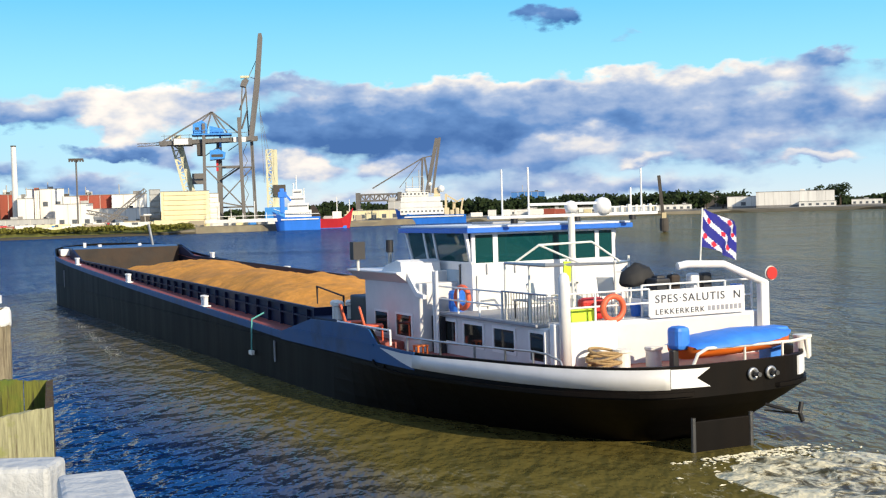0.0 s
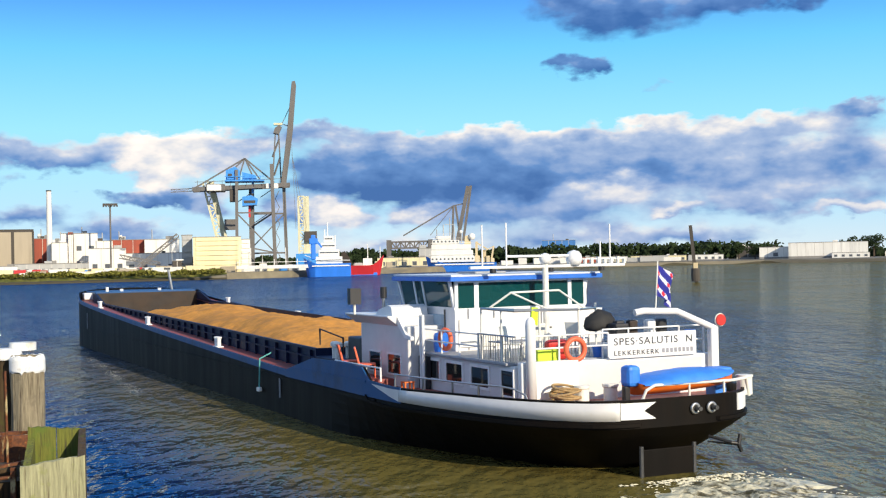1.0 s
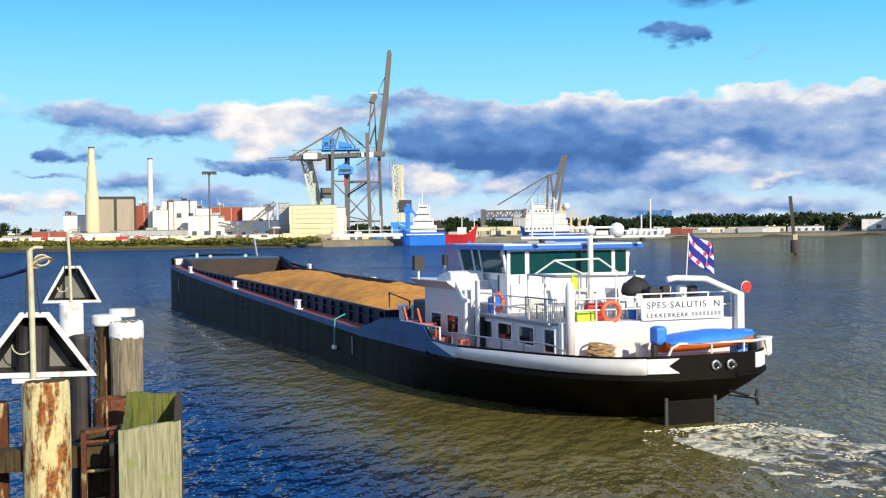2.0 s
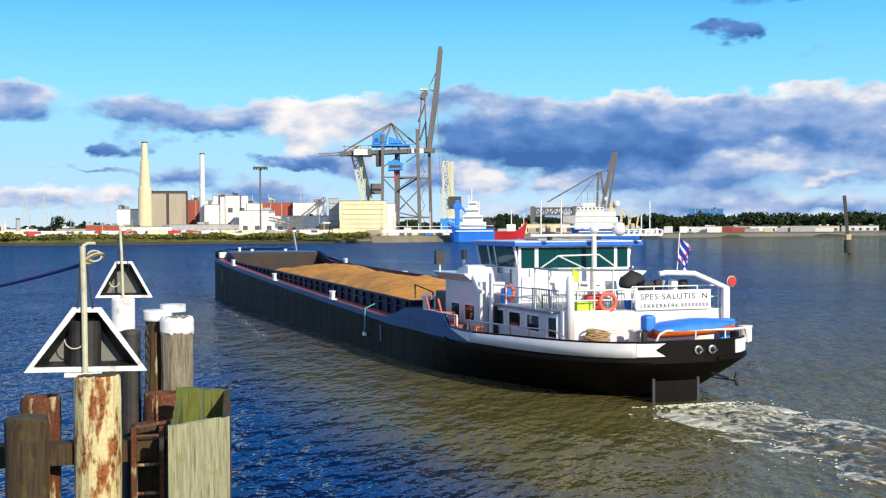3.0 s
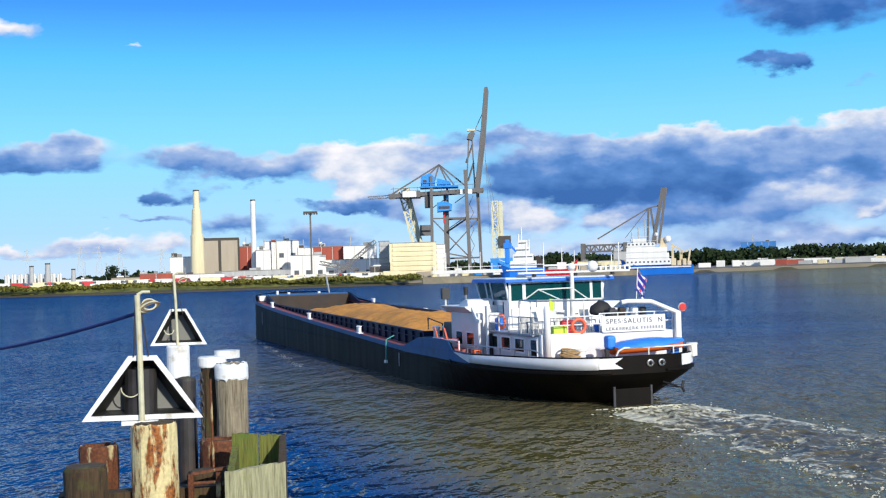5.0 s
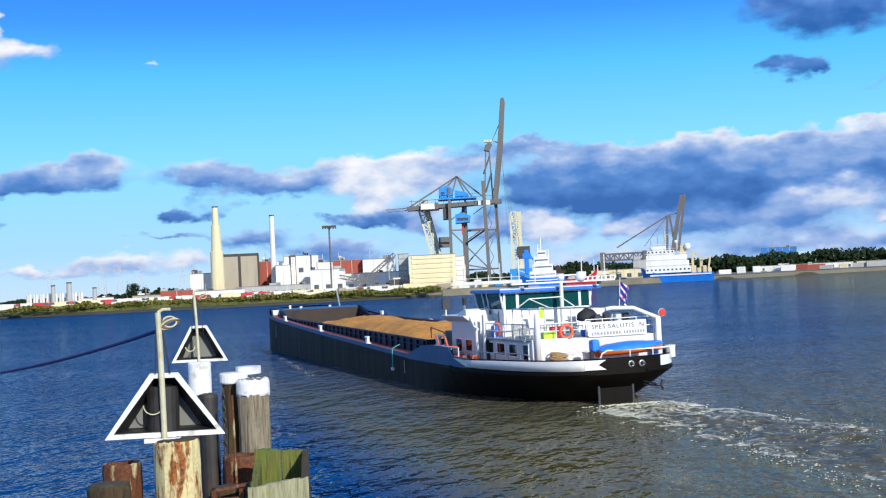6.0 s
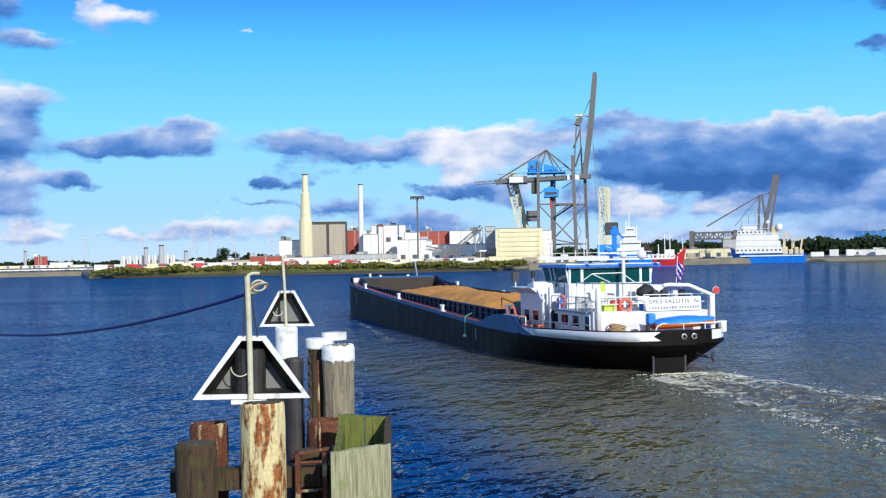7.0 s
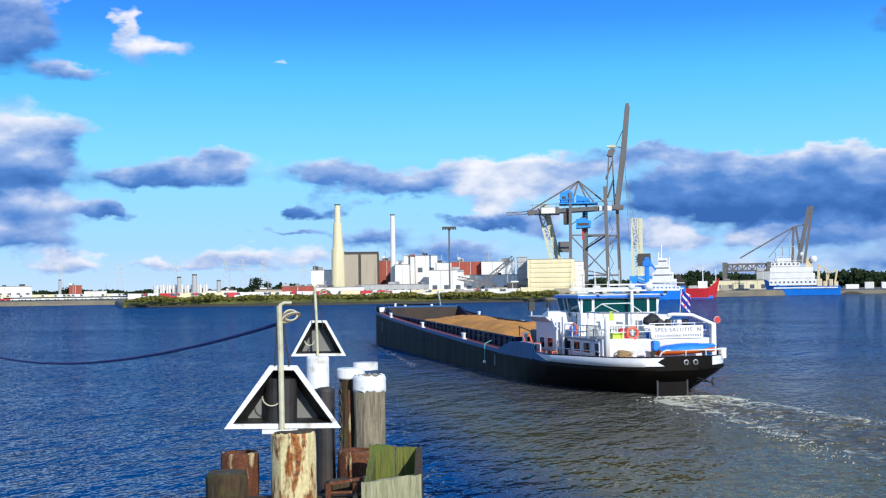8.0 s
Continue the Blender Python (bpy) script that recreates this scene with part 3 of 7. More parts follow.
def make_sand():
    bm = bmesh.new()
    nx, ny = 40, 150
    grid = []
    for j in range(ny + 1):
        y = 16.5 + (59.8 - 16.5) * j / ny
        row = []
        for i in range(nx + 1):
            x = -3.2 + 6.4 * i / nx
            u = x / 3.2
            crest = lerp_tab([(16.5, 1.2), (18.5, 2.0), (22, 2.55), (28, 2.72), (36, 2.70), (42, 2.85), (47, 2.75), (51, 2.5), (54, 2.1), (57, 1.7), (59.8, 1.4)], y)
            z = crest - (0.75 if y < 50 else 0.5) * abs(u) ** 2.2 * (crest / 2.5)
            z += 0.22 * (noise.noise(Vector((x * 0.45, y * 0.28, 0))) + 0.5 * noise.noise(Vector((x * 1.1, y * 0.9, 4))) + 0.22 * noise.noise(Vector((x * 3, y * 3, 7))))
            row.append(bm.verts.new((x, y, max(0.12, z))))
        grid.append(row)
    for a, b in zip(grid, grid[1:]):
        for i in range(nx):
            bm.faces.new((a[i], a[i + 1], b[i + 1], b[i]))
    ob = part("sand_load", bm, M["sand"], smooth=True)
    return tagged(ob, "heap of loose orange-brown sand in the open hold", "sand", kind="stuff")


sand_load = make_sand()

CARRIED = [(sand_load, pose(0, 0, 0))]          # loose things on board and their places on the ship


def on_board(ob, m):
    CARRIED.append((ob, m))
    return ob


def window_part(parent, x0, x1, y0, y1, z0, z1, axis, frame_mat=None, glass=None, t=0.05, proud=0.03):
    """Window with a frame of four bars and a pane; axis is the wall's normal (-x, -y, +x, +y)."""
    frame_mat = frame_mat or M["white"]
    glass = glass or M["glass_dark"]
    bm = bmesh.new()
    s = -1 if axis[0] == "-" else 1
    if axis[1] == "x":
        a, b = sorted((x0, x0 + s * proud))
        for q in ((y0, y1, z0 - t, z0), (y0, y1, z1, z1 + t), (y0 - t, y0, z0 - t, z1 + t), (y1, y1 + t, z0 - t, z1 + t)):
            bx(bm, a, b, *q)
        g = box(*sorted((x0 - s * 0.02, x0 + s * 0.008)), y0, y1, z0, z1)
    else:
        a, b = sorted((y0, y0 + s * proud))
        for q in ((x0, x1, z0 - t, z0), (x0, x1, z1, z1 + t), (x0 - t, x0, z0 - t, z1 + t), (x1, x1 + t, z0 - t, z1 + t)):
            bx(bm, q[0], q[1], a, b, q[2], q[3])
        g = box(x0, x1, *sorted((y0 - s * 0.02, y0 + s * 0.008)), z0, z1)
    w = part("window", bm, frame_mat, parent, "white window frame")
    part("pane", g, glass, w, "dark glass pane")
    return w


def railing(parent, pts, z0, z1, mids=1, step=1.3, r=0.022, material=None):
    """Pipe railing along points: posts, top rail, middle rails."""
    material = material or M["white"]
    bm = bmesh.new()
    for (xa, ya), (xb, yb) in zip(pts, pts[1:]):
        for k in range(mids + 1):
            z = z1 - (z1 - z0) * k / (mids + 1)
            tb(bm, (xa, ya, z), (xb, yb, z), r)
    part("rail", bm, material, parent)
    for (xa, ya), (xb, yb) in zip(pts, pts[1:]):
        n = max(1, round(math.hypot(xb - xa, yb - ya) / step))
        for i in range(n + 1):
            x, y = xa + (xb - xa) * i / n, ya + (yb - ya) * i / n
            part("railing_post", tube([(x, y, z0), (x, y, z1)], r * 1.15), material, parent)


# pane colour that carries a blue reflection
M["glass_sheen"] = mat("glass_sheen", (0.34, 0.46, 0.56), 0.12, var=0.25, scale=1.2)
M["steel_dark"] = mat("steel_dark", (0.10, 0.10, 0.10), 0.4, metal=0.5, var=0.2)


def superstructure():
    s = barge
    # forward deckhouse with a flared roof rim
    fh = part("deckhouse", box(-3.2, 3.2, 9.1, 12.7, 1.45, 3.22, 0.04), M["greyed_white"], s, "grey-white forward deckhouse")
    part("roof", prism([(-3.2, 3.2), (-3.55, 3.46), (3.55, 3.46), (3.2, 3.2)], 9.7, 13.1), M["greyed_white"], fh)
    part("roof_edge", box(-3.55, 3.55, 9.7, 13.1, 3.46, 3.50, 0.01), M["white"], fh)
    for y0, y1 in ((11.12, 11.97), (9.6, 10.55)):
        window_part(fh, -3.2, 0, y0, y1, 1.84, 2.38, "-x")
    part("roof_hood", prism([(9.7, 3.50), (11.0, 3.50), (10.7, 3.66), (10.0, 3.80), (9.75, 3.74)], -3.4, -2.3, "x"), M["white"], fh, "white sloping hood on the roof")
    part("wing_plate", prism([(9.7, 3.48), (9.1, 3.0), (8.75, 2.95), (8.75, 2.85), (9.2, 2.9), (9.75, 3.3)], -3.26, -3.16, "x"), M["white"], fh)
    ex = part("exhaust_pipe", tube([(-2.72, 12, 3.45), (-2.72, 12, 4.2)], 0.05, 12), M["steel"], fh)
    part("silencer", shift(drum(0.1, 0.34, 14), pose(-2.72, 12, 3.94)), M["black"], ex, "soot-black exhaust muffler")
    # engine hatch and gear ahead of it, dark
    part("engine_casing", box(-3.15, 2.6, 12.75, 14.0, 1.45, 2.72, 0.05), M["black"], s)
    for x, y in ((-3.3, 14.5), (-3.25, 14.9), (-2.9, 14.6)):
        part("vent_cap", shift(drum(0.13, 0.55, 14, [(0, 0), (0.1, 0), (0.1, 0.4), (0.15, 0.42), (0.15, 0.52), (0.1, 0.57), (0, 0.57)]), pose(x, y, 1.95)), M["cream"], s)
    part("hatch_plinth", box(-3.42, 3.42, 14.0, 16.3, 1.45, 1.98, 0.03), M["coaming_blue"], s)
    part("handrail", tube([(-2.6, 15.9, 2.0), (-2.6, 15.9, 2.55), (-2.6, 18.2, 2.75), (-2.6, 18.2, 2.2)], 0.025), M["hold_rust"], s)

    part("raised_side_deck", box(-4.14, -3.21, 10.1, 14.2, 1.46, 1.70, 0.02), M["deck_red"], s)

    for y in (8.75, 8.6):
        part("vent_pipe", tube([(-2.95, y, 1.5), (-2.95, y, 3.55)], 0.045, 10), M["white"], s)
    part("pipe_shadow_gap", box(-2.9, -2.78, 8.5, 9.05, 1.5, 2.4), M["black"], s)
    for y, z0, z1 in ((17.5, 0.55, 1.2), (57.0, 1.2, 2.2)):
        part("draught_mark", box(-4.325, -4.285, y - 0.03, y + 0.03, z0, z1), M["deck_grey"], s, "pale upright draught mark")

    # aft trunk cabin
    ac = part("cabin_trunk", box(-2.75, 2.75, 3.62, 9.06, 1.45, 2.44, 0.03), M["greyed_white"], s, "grey-white aft cabin trunk")
    part("cabin_rear_wall", box(-2.7, -1.1, 3.40, 3.61, 1.45, 2.55, 0.03), M["white"], ac)
    part("cabin_rear_wall", box(-1.08, 3.05, 3.66, 3.9, 1.45, 2.50, 0.03), M["white"], ac)
    part("upper_deck", box(-2.85, 3.05, 3.92, 9.0, 2.445, 2.52, 0.02), M["deck_grey"], ac)
    for y0, y1 in ((7.98, 8.84), (6.55, 7.52), (5.03, 5.99)):
        window_part(ac, -2.75, 0, y0, y1, 1.82, 2.30, "-x", t=0.07)
    window_part(ac, -2.75, 0, 3.72, 4.32, 1.72, 2.32, "-x", t=0.05)
    # round-topped corner post
    post = drum(0.15, 2.15, 20, [(0, 0), (0.125, 0), (0.125, 1.95), (0.11, 2.06), (0.06, 2.13), (0, 2.15)])
    part("corner_post", shift(post, pose(-2.5, 3.28, 1.5)), M["white"], s, smooth=True)
    # side-deck rail and stern rail
    edge = [(-half(y) + 0.12, y) for y in (12.4, 11.2, 9.9, 8.9)]
    railing(s, edge, 1.75, 2.12, 0, 0.9, 0.025)
    edge = [(-half(y) + 0.14, y) for y in (8.0, 6.5, 5.2, 4.2, 3.4)]
    railing(s, edge, 1.6, 2.02, 0, 1.1, 0.024, M["steel"])
    part("rail_end", tube([(-half(3.4) + 0.14, 3.4, 2.02), (-3.1, 3.0, 1.98), (-2.95, 2.75, 1.85), (-2.9, 2.65, 1.55)], 0.024), M["steel"], s)
    pts = [(-0.75, 1.3, 1.6), (-0.6, 1.25, 1.95), (-0.4, 1.2, 2.06), (1.9, 1.3, 2.04), (2.45, 1.5, 2.05), (2.62, 1.6, 1.6)]
    part("stern_rail", tube(pts, 0.035), M["cream"], s)
    for x in (0.6, 1.6):
        part("rail_stanchion", tube([(x, 1.25, 1.55), (x, 1.25, 2.05)], 0.028), M["cream"], s)
    # upper deck railing
    railing(s, [(-2.72, 9.0), (-2.72, 5.65)], 2.52, 3.14, 1, 1.15)
    railing(s, [(-2.3, 3.5), (-0.15, 3.55)], 2.55, 3.16, 1, 0.85)
    railing(s, [(-0.1, 3.9), (3.0, 3.9)], 2.5, 3.22, 1, 0.8)
    br = part("baluster_rail", tube([(-2.72, 5.65, 3.16), (-2.72, 3.62, 3.16)], 0.022), M["steel"], s)
    for i in range(16):
        y = 5.6 - i * 0.13
        part("baluster", tube([(-2.72, y, 2.52), (-2.72, y, 3.16)], 0.012, 5), M["steel"], br)
    br = part("baluster_rail", tube([(-2.2, 4.3, 3.1), (-0.2, 4.3, 3.1)], 0.02), M["steel"], s)
    for i in range(16):
        x = -2.2 + i * 0.13
        part("baluster", tube([(x, 4.3, 2.52), (x, 4.3, 3.1)], 0.012, 5), M["steel"], br)
    # awning frame over the upper deck
    fr = part("awning_frame", tube([(-2.7, 5.5, 3.8), (-2.7, 3.7, 3.8), (-0.6, 4.2, 3.74), (1.2, 6.3, 3.66)], 0.03), M["steel"], s, "thin grey awning frame")
    for x, y in ((-2.7, 5.5), (-2.7, 4.4), (-1.9, 3.9), (-0.6, 4.2), (1.2, 6.3)):
        part("awning_post", tube([(x, y, 2.5), (x, y, 3.8)], 0.03), M["cream"], fr)
    part("awning_hoop", tube([(-2.7, 5.1, 3.8), (-2.2, 4.8, 4.2), (-0.75, 4.9, 4.22), (-0.2, 4.6, 3.76)], 0.025), M["cream"], fr)
    part("awning_hoop", tube([(-2.2, 4.8, 4.2), (-1.55, 4.2, 3.8)], 0.025), M["cream"], fr)
    # name board
    sg = part("name_board", box(-0.12, 2.52, 3.56, 3.60, 2.50, 3.12, 0.01), M["white"], s, "white name board with dark lettering")
    for txt, size, x, z in (("SPES·SALUTIS  N", 0.255, 0.01, 2.835), ("LEKKERKERK", 0.175, 0.01, 2.575)):
        cu = bpy.data.curves.new("lettering", "FONT")
        cu.body, cu.size, cu.extrude, cu.space_character = txt, size, 0.004, 1.18 if size > 0.2 else 1.2
        tmp = bpy.data.objects.new("lettering", cu)
        me = bpy.data.meshes.new_from_object(tmp)
        bpy.data.objects.remove(tmp)
        w = max(v.co.x for v in me.vertices)
        tgt = 2.37 if size > 0.2 else 1.36
        for v in me.vertices:
            v.co.x *= tgt / w
        ob = new("lettering", me)
        me.materials.append(M["letter"])
        ob.parent = sg
        ob.matrix_local = pose(x, 3.552, z, 90, 0, 0)
    for i in range(8):
        part("number_bar", box(1.46 + i * 0.125, 1.46 + i * 0.125 + 0.075, 3.548, 3.556, 2.59, 2.70), M["letter_pale"], sg, "grey bar of a registration number")
    # davit beam with post and red disc
    part("davit", tube([(0.75, 3.7, 3.62), (1.0, 3.68, 3.66), (1.95, 3.6, 3.62), (3.04, 3.5, 3.15), (3.04, 3.5, 1.5)], 0.085, 12), M["white"], s, "white davit beam on a post")
    part("davit_post", box(2.9, 3.14, 3.42, 3.62, 1.5, 3.2, 0.04), M["white"], s)
    dd = part("stern_disc", shift(drum(0.15, 0.03, 24), pose(3.2, 3.42, 3.36, 90, 0, 0)), M["red"], s, "red disc with a pale rim")
    part("disc_rim", shift(drum(0.17, 0.02, 24), pose(3.2, 3.45, 3.36, 90, 0, 0)), M["cream"], dd)
    # hawse rings on the transom
    for x in (0.40, 0.86):
        bm = bmesh.new()
        n, k = 20, 8
        R0, r0 = 0.10, 0.04
        vs = [[bm.verts.new(((R0 + r0 * math.cos(b)) * math.cos(a), r0 * math.sin(b), (R0 + r0 * math.cos(b)) * math.sin(a))) for b in [2 * math.pi * j / k for j in range(k)]] for a in [2 * math.pi * i / n for i in range(n)]]
        for i in range(n):
            for j in range(k):
                bm.faces.new((vs[i][j], vs[(i + 1) % n][j], vs[(i + 1) % n][(j + 1) % k], vs[i][(j + 1) % k]))
        rg = part("fairlead", shift(bm, pose(x, 0.76, 1.52)), M["steel"], s, "dull steel mooring fairlead", True)
        part("fairlead_roller", shift(drum(0.05, 0.16, 14), pose(x + 0.03, 0.74, 1.52, 90, 0, 0)), M["steel_dark"], rg, "pale worn roller")
        part("fairlead_hole", shift(drum(0.1, 0.05, 16), pose(x, 0.80, 1.52, 90, 0, 0)), M["rubber"], rg)
    # rudder and stern gear
    # the counter's shade on the blade is put into its black colour
    rd = part("rudder", box(-0.9, 0.56, 1.05, 1.13, -1.2, 0.62, 0.02), M["hull_black"], s, "rudder blade across the stern, blackened for the counter's shade")
    for x in (-0.9, 0.56):
        part("rudder_edge", tube([(x, 1.06, -1.2), (x, 1.06, 0.70)], 0.05), M["steel_dark"], rd)
    an = part("stern_anchor", tube([(1.2, 1.35, 0.75), (1.55, 0.95, 0.62), (1.75, 0.9, 0.58)], 0.035), M["black"], s, "small dark stern anchor")
    part("anchor_fluke", tube([(1.78, 0.9, 0.80), (1.72, 0.9, 0.58), (1.8, 0.9, 0.40)], 0.05), M["black"], an)
    part("anchor_shank", tube([(1.2, 1.4, 0.62), (1.75, 0.9, 0.55)], 0.02), M["black"], an)

    # wheelhouse
    wh = part("wheelhouse", bmesh_wheelhouse(), M["white"], s, "white wheelhouse with tinted windows")
    for x0, x1 in ((-2.0, -1.50), (-1.36, 1.52), (1.64, 2.04)):
        part("window", box(x0, x1, 8.315, 8.33, 3.70, 4.40), M["glass_teal"], wh, "green tinted window")
    for y0, y1 in ((8.44, 10.2), (10.3, 10.8), (10.9, 11.84)):
        for sd in (-1, 1):
            part("window", leaning_pane(sd, y0, y1), M["glass_teal"], wh, "green tinted window")
    bm = bmesh.new()
    vs = [bm.verts.new(p) for p in ((-2.0, 11.88, 3.73), (2.0, 11.88, 3.73), (2.0 + FLARE, 11.88 + FLARE, 4.455), (-2.0 - FLARE, 11.88 + FLARE, 4.455), (-2.0, 11.895, 3.73), (2.0, 11.895, 3.73), (2.0 + FLARE, 11.895 + FLARE, 4.455), (-2.0 - FLARE, 11.895 + FLARE, 4.455))]
    for f in ((3, 2, 1, 0), (4, 5, 6, 7), (0, 1, 5, 4), (1, 2, 6, 5), (2, 3, 7, 6), (3, 0, 4, 7)):
        bm.faces.new([vs[i] for i in f])
    part("window", bm, M["glass_teal"], wh, "green tinted window")
    part("roof", box(-2.32, 2.48, 8.05, 12.15, 4.58, 4.64, 0.02), M["white"], wh)
    part("roof_fascia", box(-2.36, 2.52, 8.0, 12.2, 4.455, 4.578, 0.015), M["roof_blue"], wh, "blue roof edge")
    part("roof_hatch", box(-0.9, 0.1, 9.4, 10.6, 4.64, 4.70, 0.02), M["deck_grey"], wh)
    part("console", box(-1.3, 1.3, 10.8, 11.6, 2.55, 3.75, 0.1), M["black"], wh)
    part("helm_chair", box(-0.35, 0.3, 9.5, 10.1, 2.9, 4.1, 0.15), M["black"], wh)
    part("wheelhouse_floor", box(-2.05, 2.05, 8.4, 11.9, 2.53, 2.58), M["deck_grey"], wh)
    # side door pane, rear door and the conduits on the walls
    # the pane's blue reflection is its base colour
    part("door_pane", box(-2.125, -2.105, 9.0, 10.1, 2.78, 3.52, 0.005), M["glass_sheen"], wh, "door pane with a pale blue reflection painted in")
    for y in (8.95, 10.15, 11.25):
        part("wall_batten", box(-2.135, -2.105, y - 0.025, y + 0.025, 2.55, 3.66), M["steel_dark"], wh)
    rdoor = part("rear_door", box(0.75, 1.40, 8.262, 8.296, 2.56, 3.62, 0.01), M["cream"], wh, "cream rear door of the wheelhouse")
    part("handle", box(0.82, 0.94, 8.235, 8.26, 3.05, 3.09), M["steel_dark"], rdoor)
    for x in (-1.7, -0.9, 0.62):
        part("conduit", tube([(x, 8.27, 2.55), (x, 8.27, 3.68)], 0.018, 6), M["deck_grey"], wh)
    part("wind_screen", box(-2.0, -0.75, 8.24, 8.27, 2.62, 3.4, 0.01), M["cream"], wh, "cream canvas wind screen")
    part("door", box(-2.15, -2.11, 10.3, 10.85, 2.55, 3.70, 0.01), M["greyed_white"], wh)
    # mast with cross-arm, domes and whips
    ms = part("radar_mast", tube([(0.48, 7.75, 2.5), (0.48, 7.75, 4.95)], 0.09, 12), M["cream"], s, "white radar mast with a long cross-arm")
    part("cross_arm", box(-1.9, 3.1, 7.68, 7.82, 4.78, 4.86, 0.02), M["white"], ms)
    part("upper_arm", box(-0.75, 1.5, 7.7, 7.8, 5.08, 5.15, 0.02), M["white"], ms)
    for x, z, r in ((0.48, 5.03, 0.17), (1.42, 5.03, 0.24)):
        part("dome", shift(drum(r, 0, 20, [(0, -r * 0.8), (r * 0.75, -r * 0.8), (r, -0.1 * r), (r * 0.9, r * 0.45), (r * 0.6, r * 0.8), (0, r)]), pose(x, 7.75, z)), M["white"], ms, smooth=True)
    part("arm_rail", tube([(1.7, 7.75, 5.0), (3.1, 7.75, 5.0)], 0.02), M["white"], ms)
    for i in range(7):
        x = 1.75 + i * 0.22
        part("arm_light", box(x, x + 0.07, 7.70, 7.80, 4.86, 5.0 + 0.03 * (i % 3)), M["cream"], ms)
    for x, z in ((-1.5, 6.0), (-0.75, 6.05), (2.3, 5.5), (2.63, 6.0)):
        part("whip_antenna", tube([(x, 7.75, 4.86), (x, 7.75, z)], 0.024), M["white"], ms)
    for x in (-1.2, 0.62, 2.3):
        part("floodlight", shift(drum(0.09, 0.12, 12), pose(x, 7.7, 4.66)), M["black"], ms)
    # bow gear
    part("bow_mast", tube([(2.2, 62.2, 3.2), (1.95, 62.2, 4.75)], 0.09, 10), M["steel"], s)
    part("anchor_winch", box(-3.75, -3.0, 61.6, 62.5, 2.9, 3.35, 0.08), M["white"], s)
    part("fore_coaming", box(-3.2, 3.4, 60.6, 66.0, 2.95, 3.42, 0.05), M["hull_blue"], s, "blue painted fore deck hatch")
    for x in (-1.4, 1.1):
        part("deck_vent", shift(drum(0.12, 0.15, 10), pose(x, 61.2, 3.42)), M["white"], s)
    part("bow_light", shift(drum(0.10, 0.3, 10), pose(-2.4, 60.8, 3.42)), M["white"], s)
    # bollards: pairs of white posts on a foot
    for y in (54.4, 40.5, 26.85):
        z = lerp_tab(DECK, y)
        for sx in (-1, 1):
            b = part("bollard", box(sx * 3.95 - 0.16, sx * 3.95 + 0.16, y - 0.32, y + 0.32, z, z + 0.05, 0.01), M["white"], s, "white double bollard")
            for dy in (-0.17, 0.17):
                part("bollard_post", shift(drum(0.09, 0.36, 14, [(0, 0), (0.09, 0), (0.09, 0.3), (0.12, 0.31), (0.12, 0.37), (0, 0.38)]), pose(sx * 3.95, y + dy, z + 0.05)), M["white"], b)
    for x, y in ((-1.33, 2.9), (-0.56, 2.85)):
        part("stern_bollard", shift(drum(0.17, 0.4, 20, [(0, 0), (0.17, 0), (0.17, 0.34), (0.2, 0.36), (0.2, 0.42), (0, 0.44)]), pose(x, y, 1.55)), M["cream"], s)
    part("stern_bollard", shift(drum(0.19, 0.4, 20, [(0, 0), (0.19, 0), (0.19, 0.42), (0.21, 0.43), (0.21, 0.48), (0, 0.5)]), pose(2.72, 1.9, 1.6)), M["cream"], s)
    part("deck_box", box(0.35, 0.75, 3.95, 4.4, 3.05, 3.35, 0.05), M["black"], s)


M["letter"] = mat("lettering", (0.04, 0.045, 0.06), 0.5)
M["letter_pale"] = mat("lettering_pale", (0.30, 0.31, 0.34), 0.5)


FLARE = 0.14        # the window band leans out at its head


def bmesh_wheelhouse():
    """Lower walls and the posts of the outward-leaning window band."""
    bm = bmesh.new()
    y0, y1 = 8.3, 11.9
    bx(bm, -2.1, 2.1, y0, y0 + 0.05, 2.5, 3.70)
    bx(bm, -2.1, -2.05, y0 + 0.05, y1, 2.5, 3.70)
    bx(bm, 2.05, 2.1, y0 + 0.05, y1, 2.5, 3.70)
    bx(bm, -2.05, 2.05, y1 - 0.05, y1, 2.5, 3.70)
    for x0, x1 in ((-2.10, -2.0), (-1.50, -1.36), (1.52, 1.64), (2.04, 2.14)):
        bx(bm, x0, x1, y0 - 0.01, y0 + 0.06, 3.70, 4.47)
    for s in (-1, 1):
        for y in (8.40, 10.25, 10.85):
            beam(bm, (s * 2.07, y, 3.68), (s * (2.07 + FLARE), y, 4.47), 0.07, 0.09)
        beam(bm, (s * 2.06, 11.86, 3.68), (s * (2.06 + FLARE), 11.86 + FLARE, 4.47), 0.09, 0.09)
        beam(bm, (s * 2.08, 8.3, 3.70), (s * 2.08, 11.9, 3.70), 0.09, 0.06)
    bx(bm, -2.1, 2.2, y0 - 0.005, y0 + 0.05, 4.40, 4.47)
    return bm


def leaning_pane(s, ya, yb):
    """Side pane that follows the lean of the band."""
    bm = bmesh.new()
    vs = [bm.verts.new((s * (2.07 + o + t), y, z)) for t in (0, 0.012) for y, z, o in ((ya, 3.73, 0), (yb, 3.73, 0), (yb, 4.455, FLARE), (ya, 4.455, FLARE))]
    for f in ((3, 2, 1, 0), (4, 5, 6, 7), (0, 1, 5, 4), (1, 2, 6, 5), (2, 3, 7, 6), (3, 0, 4, 7)):
        bm.faces.new([vs[i] for i in f])
    return bm


superstructure()


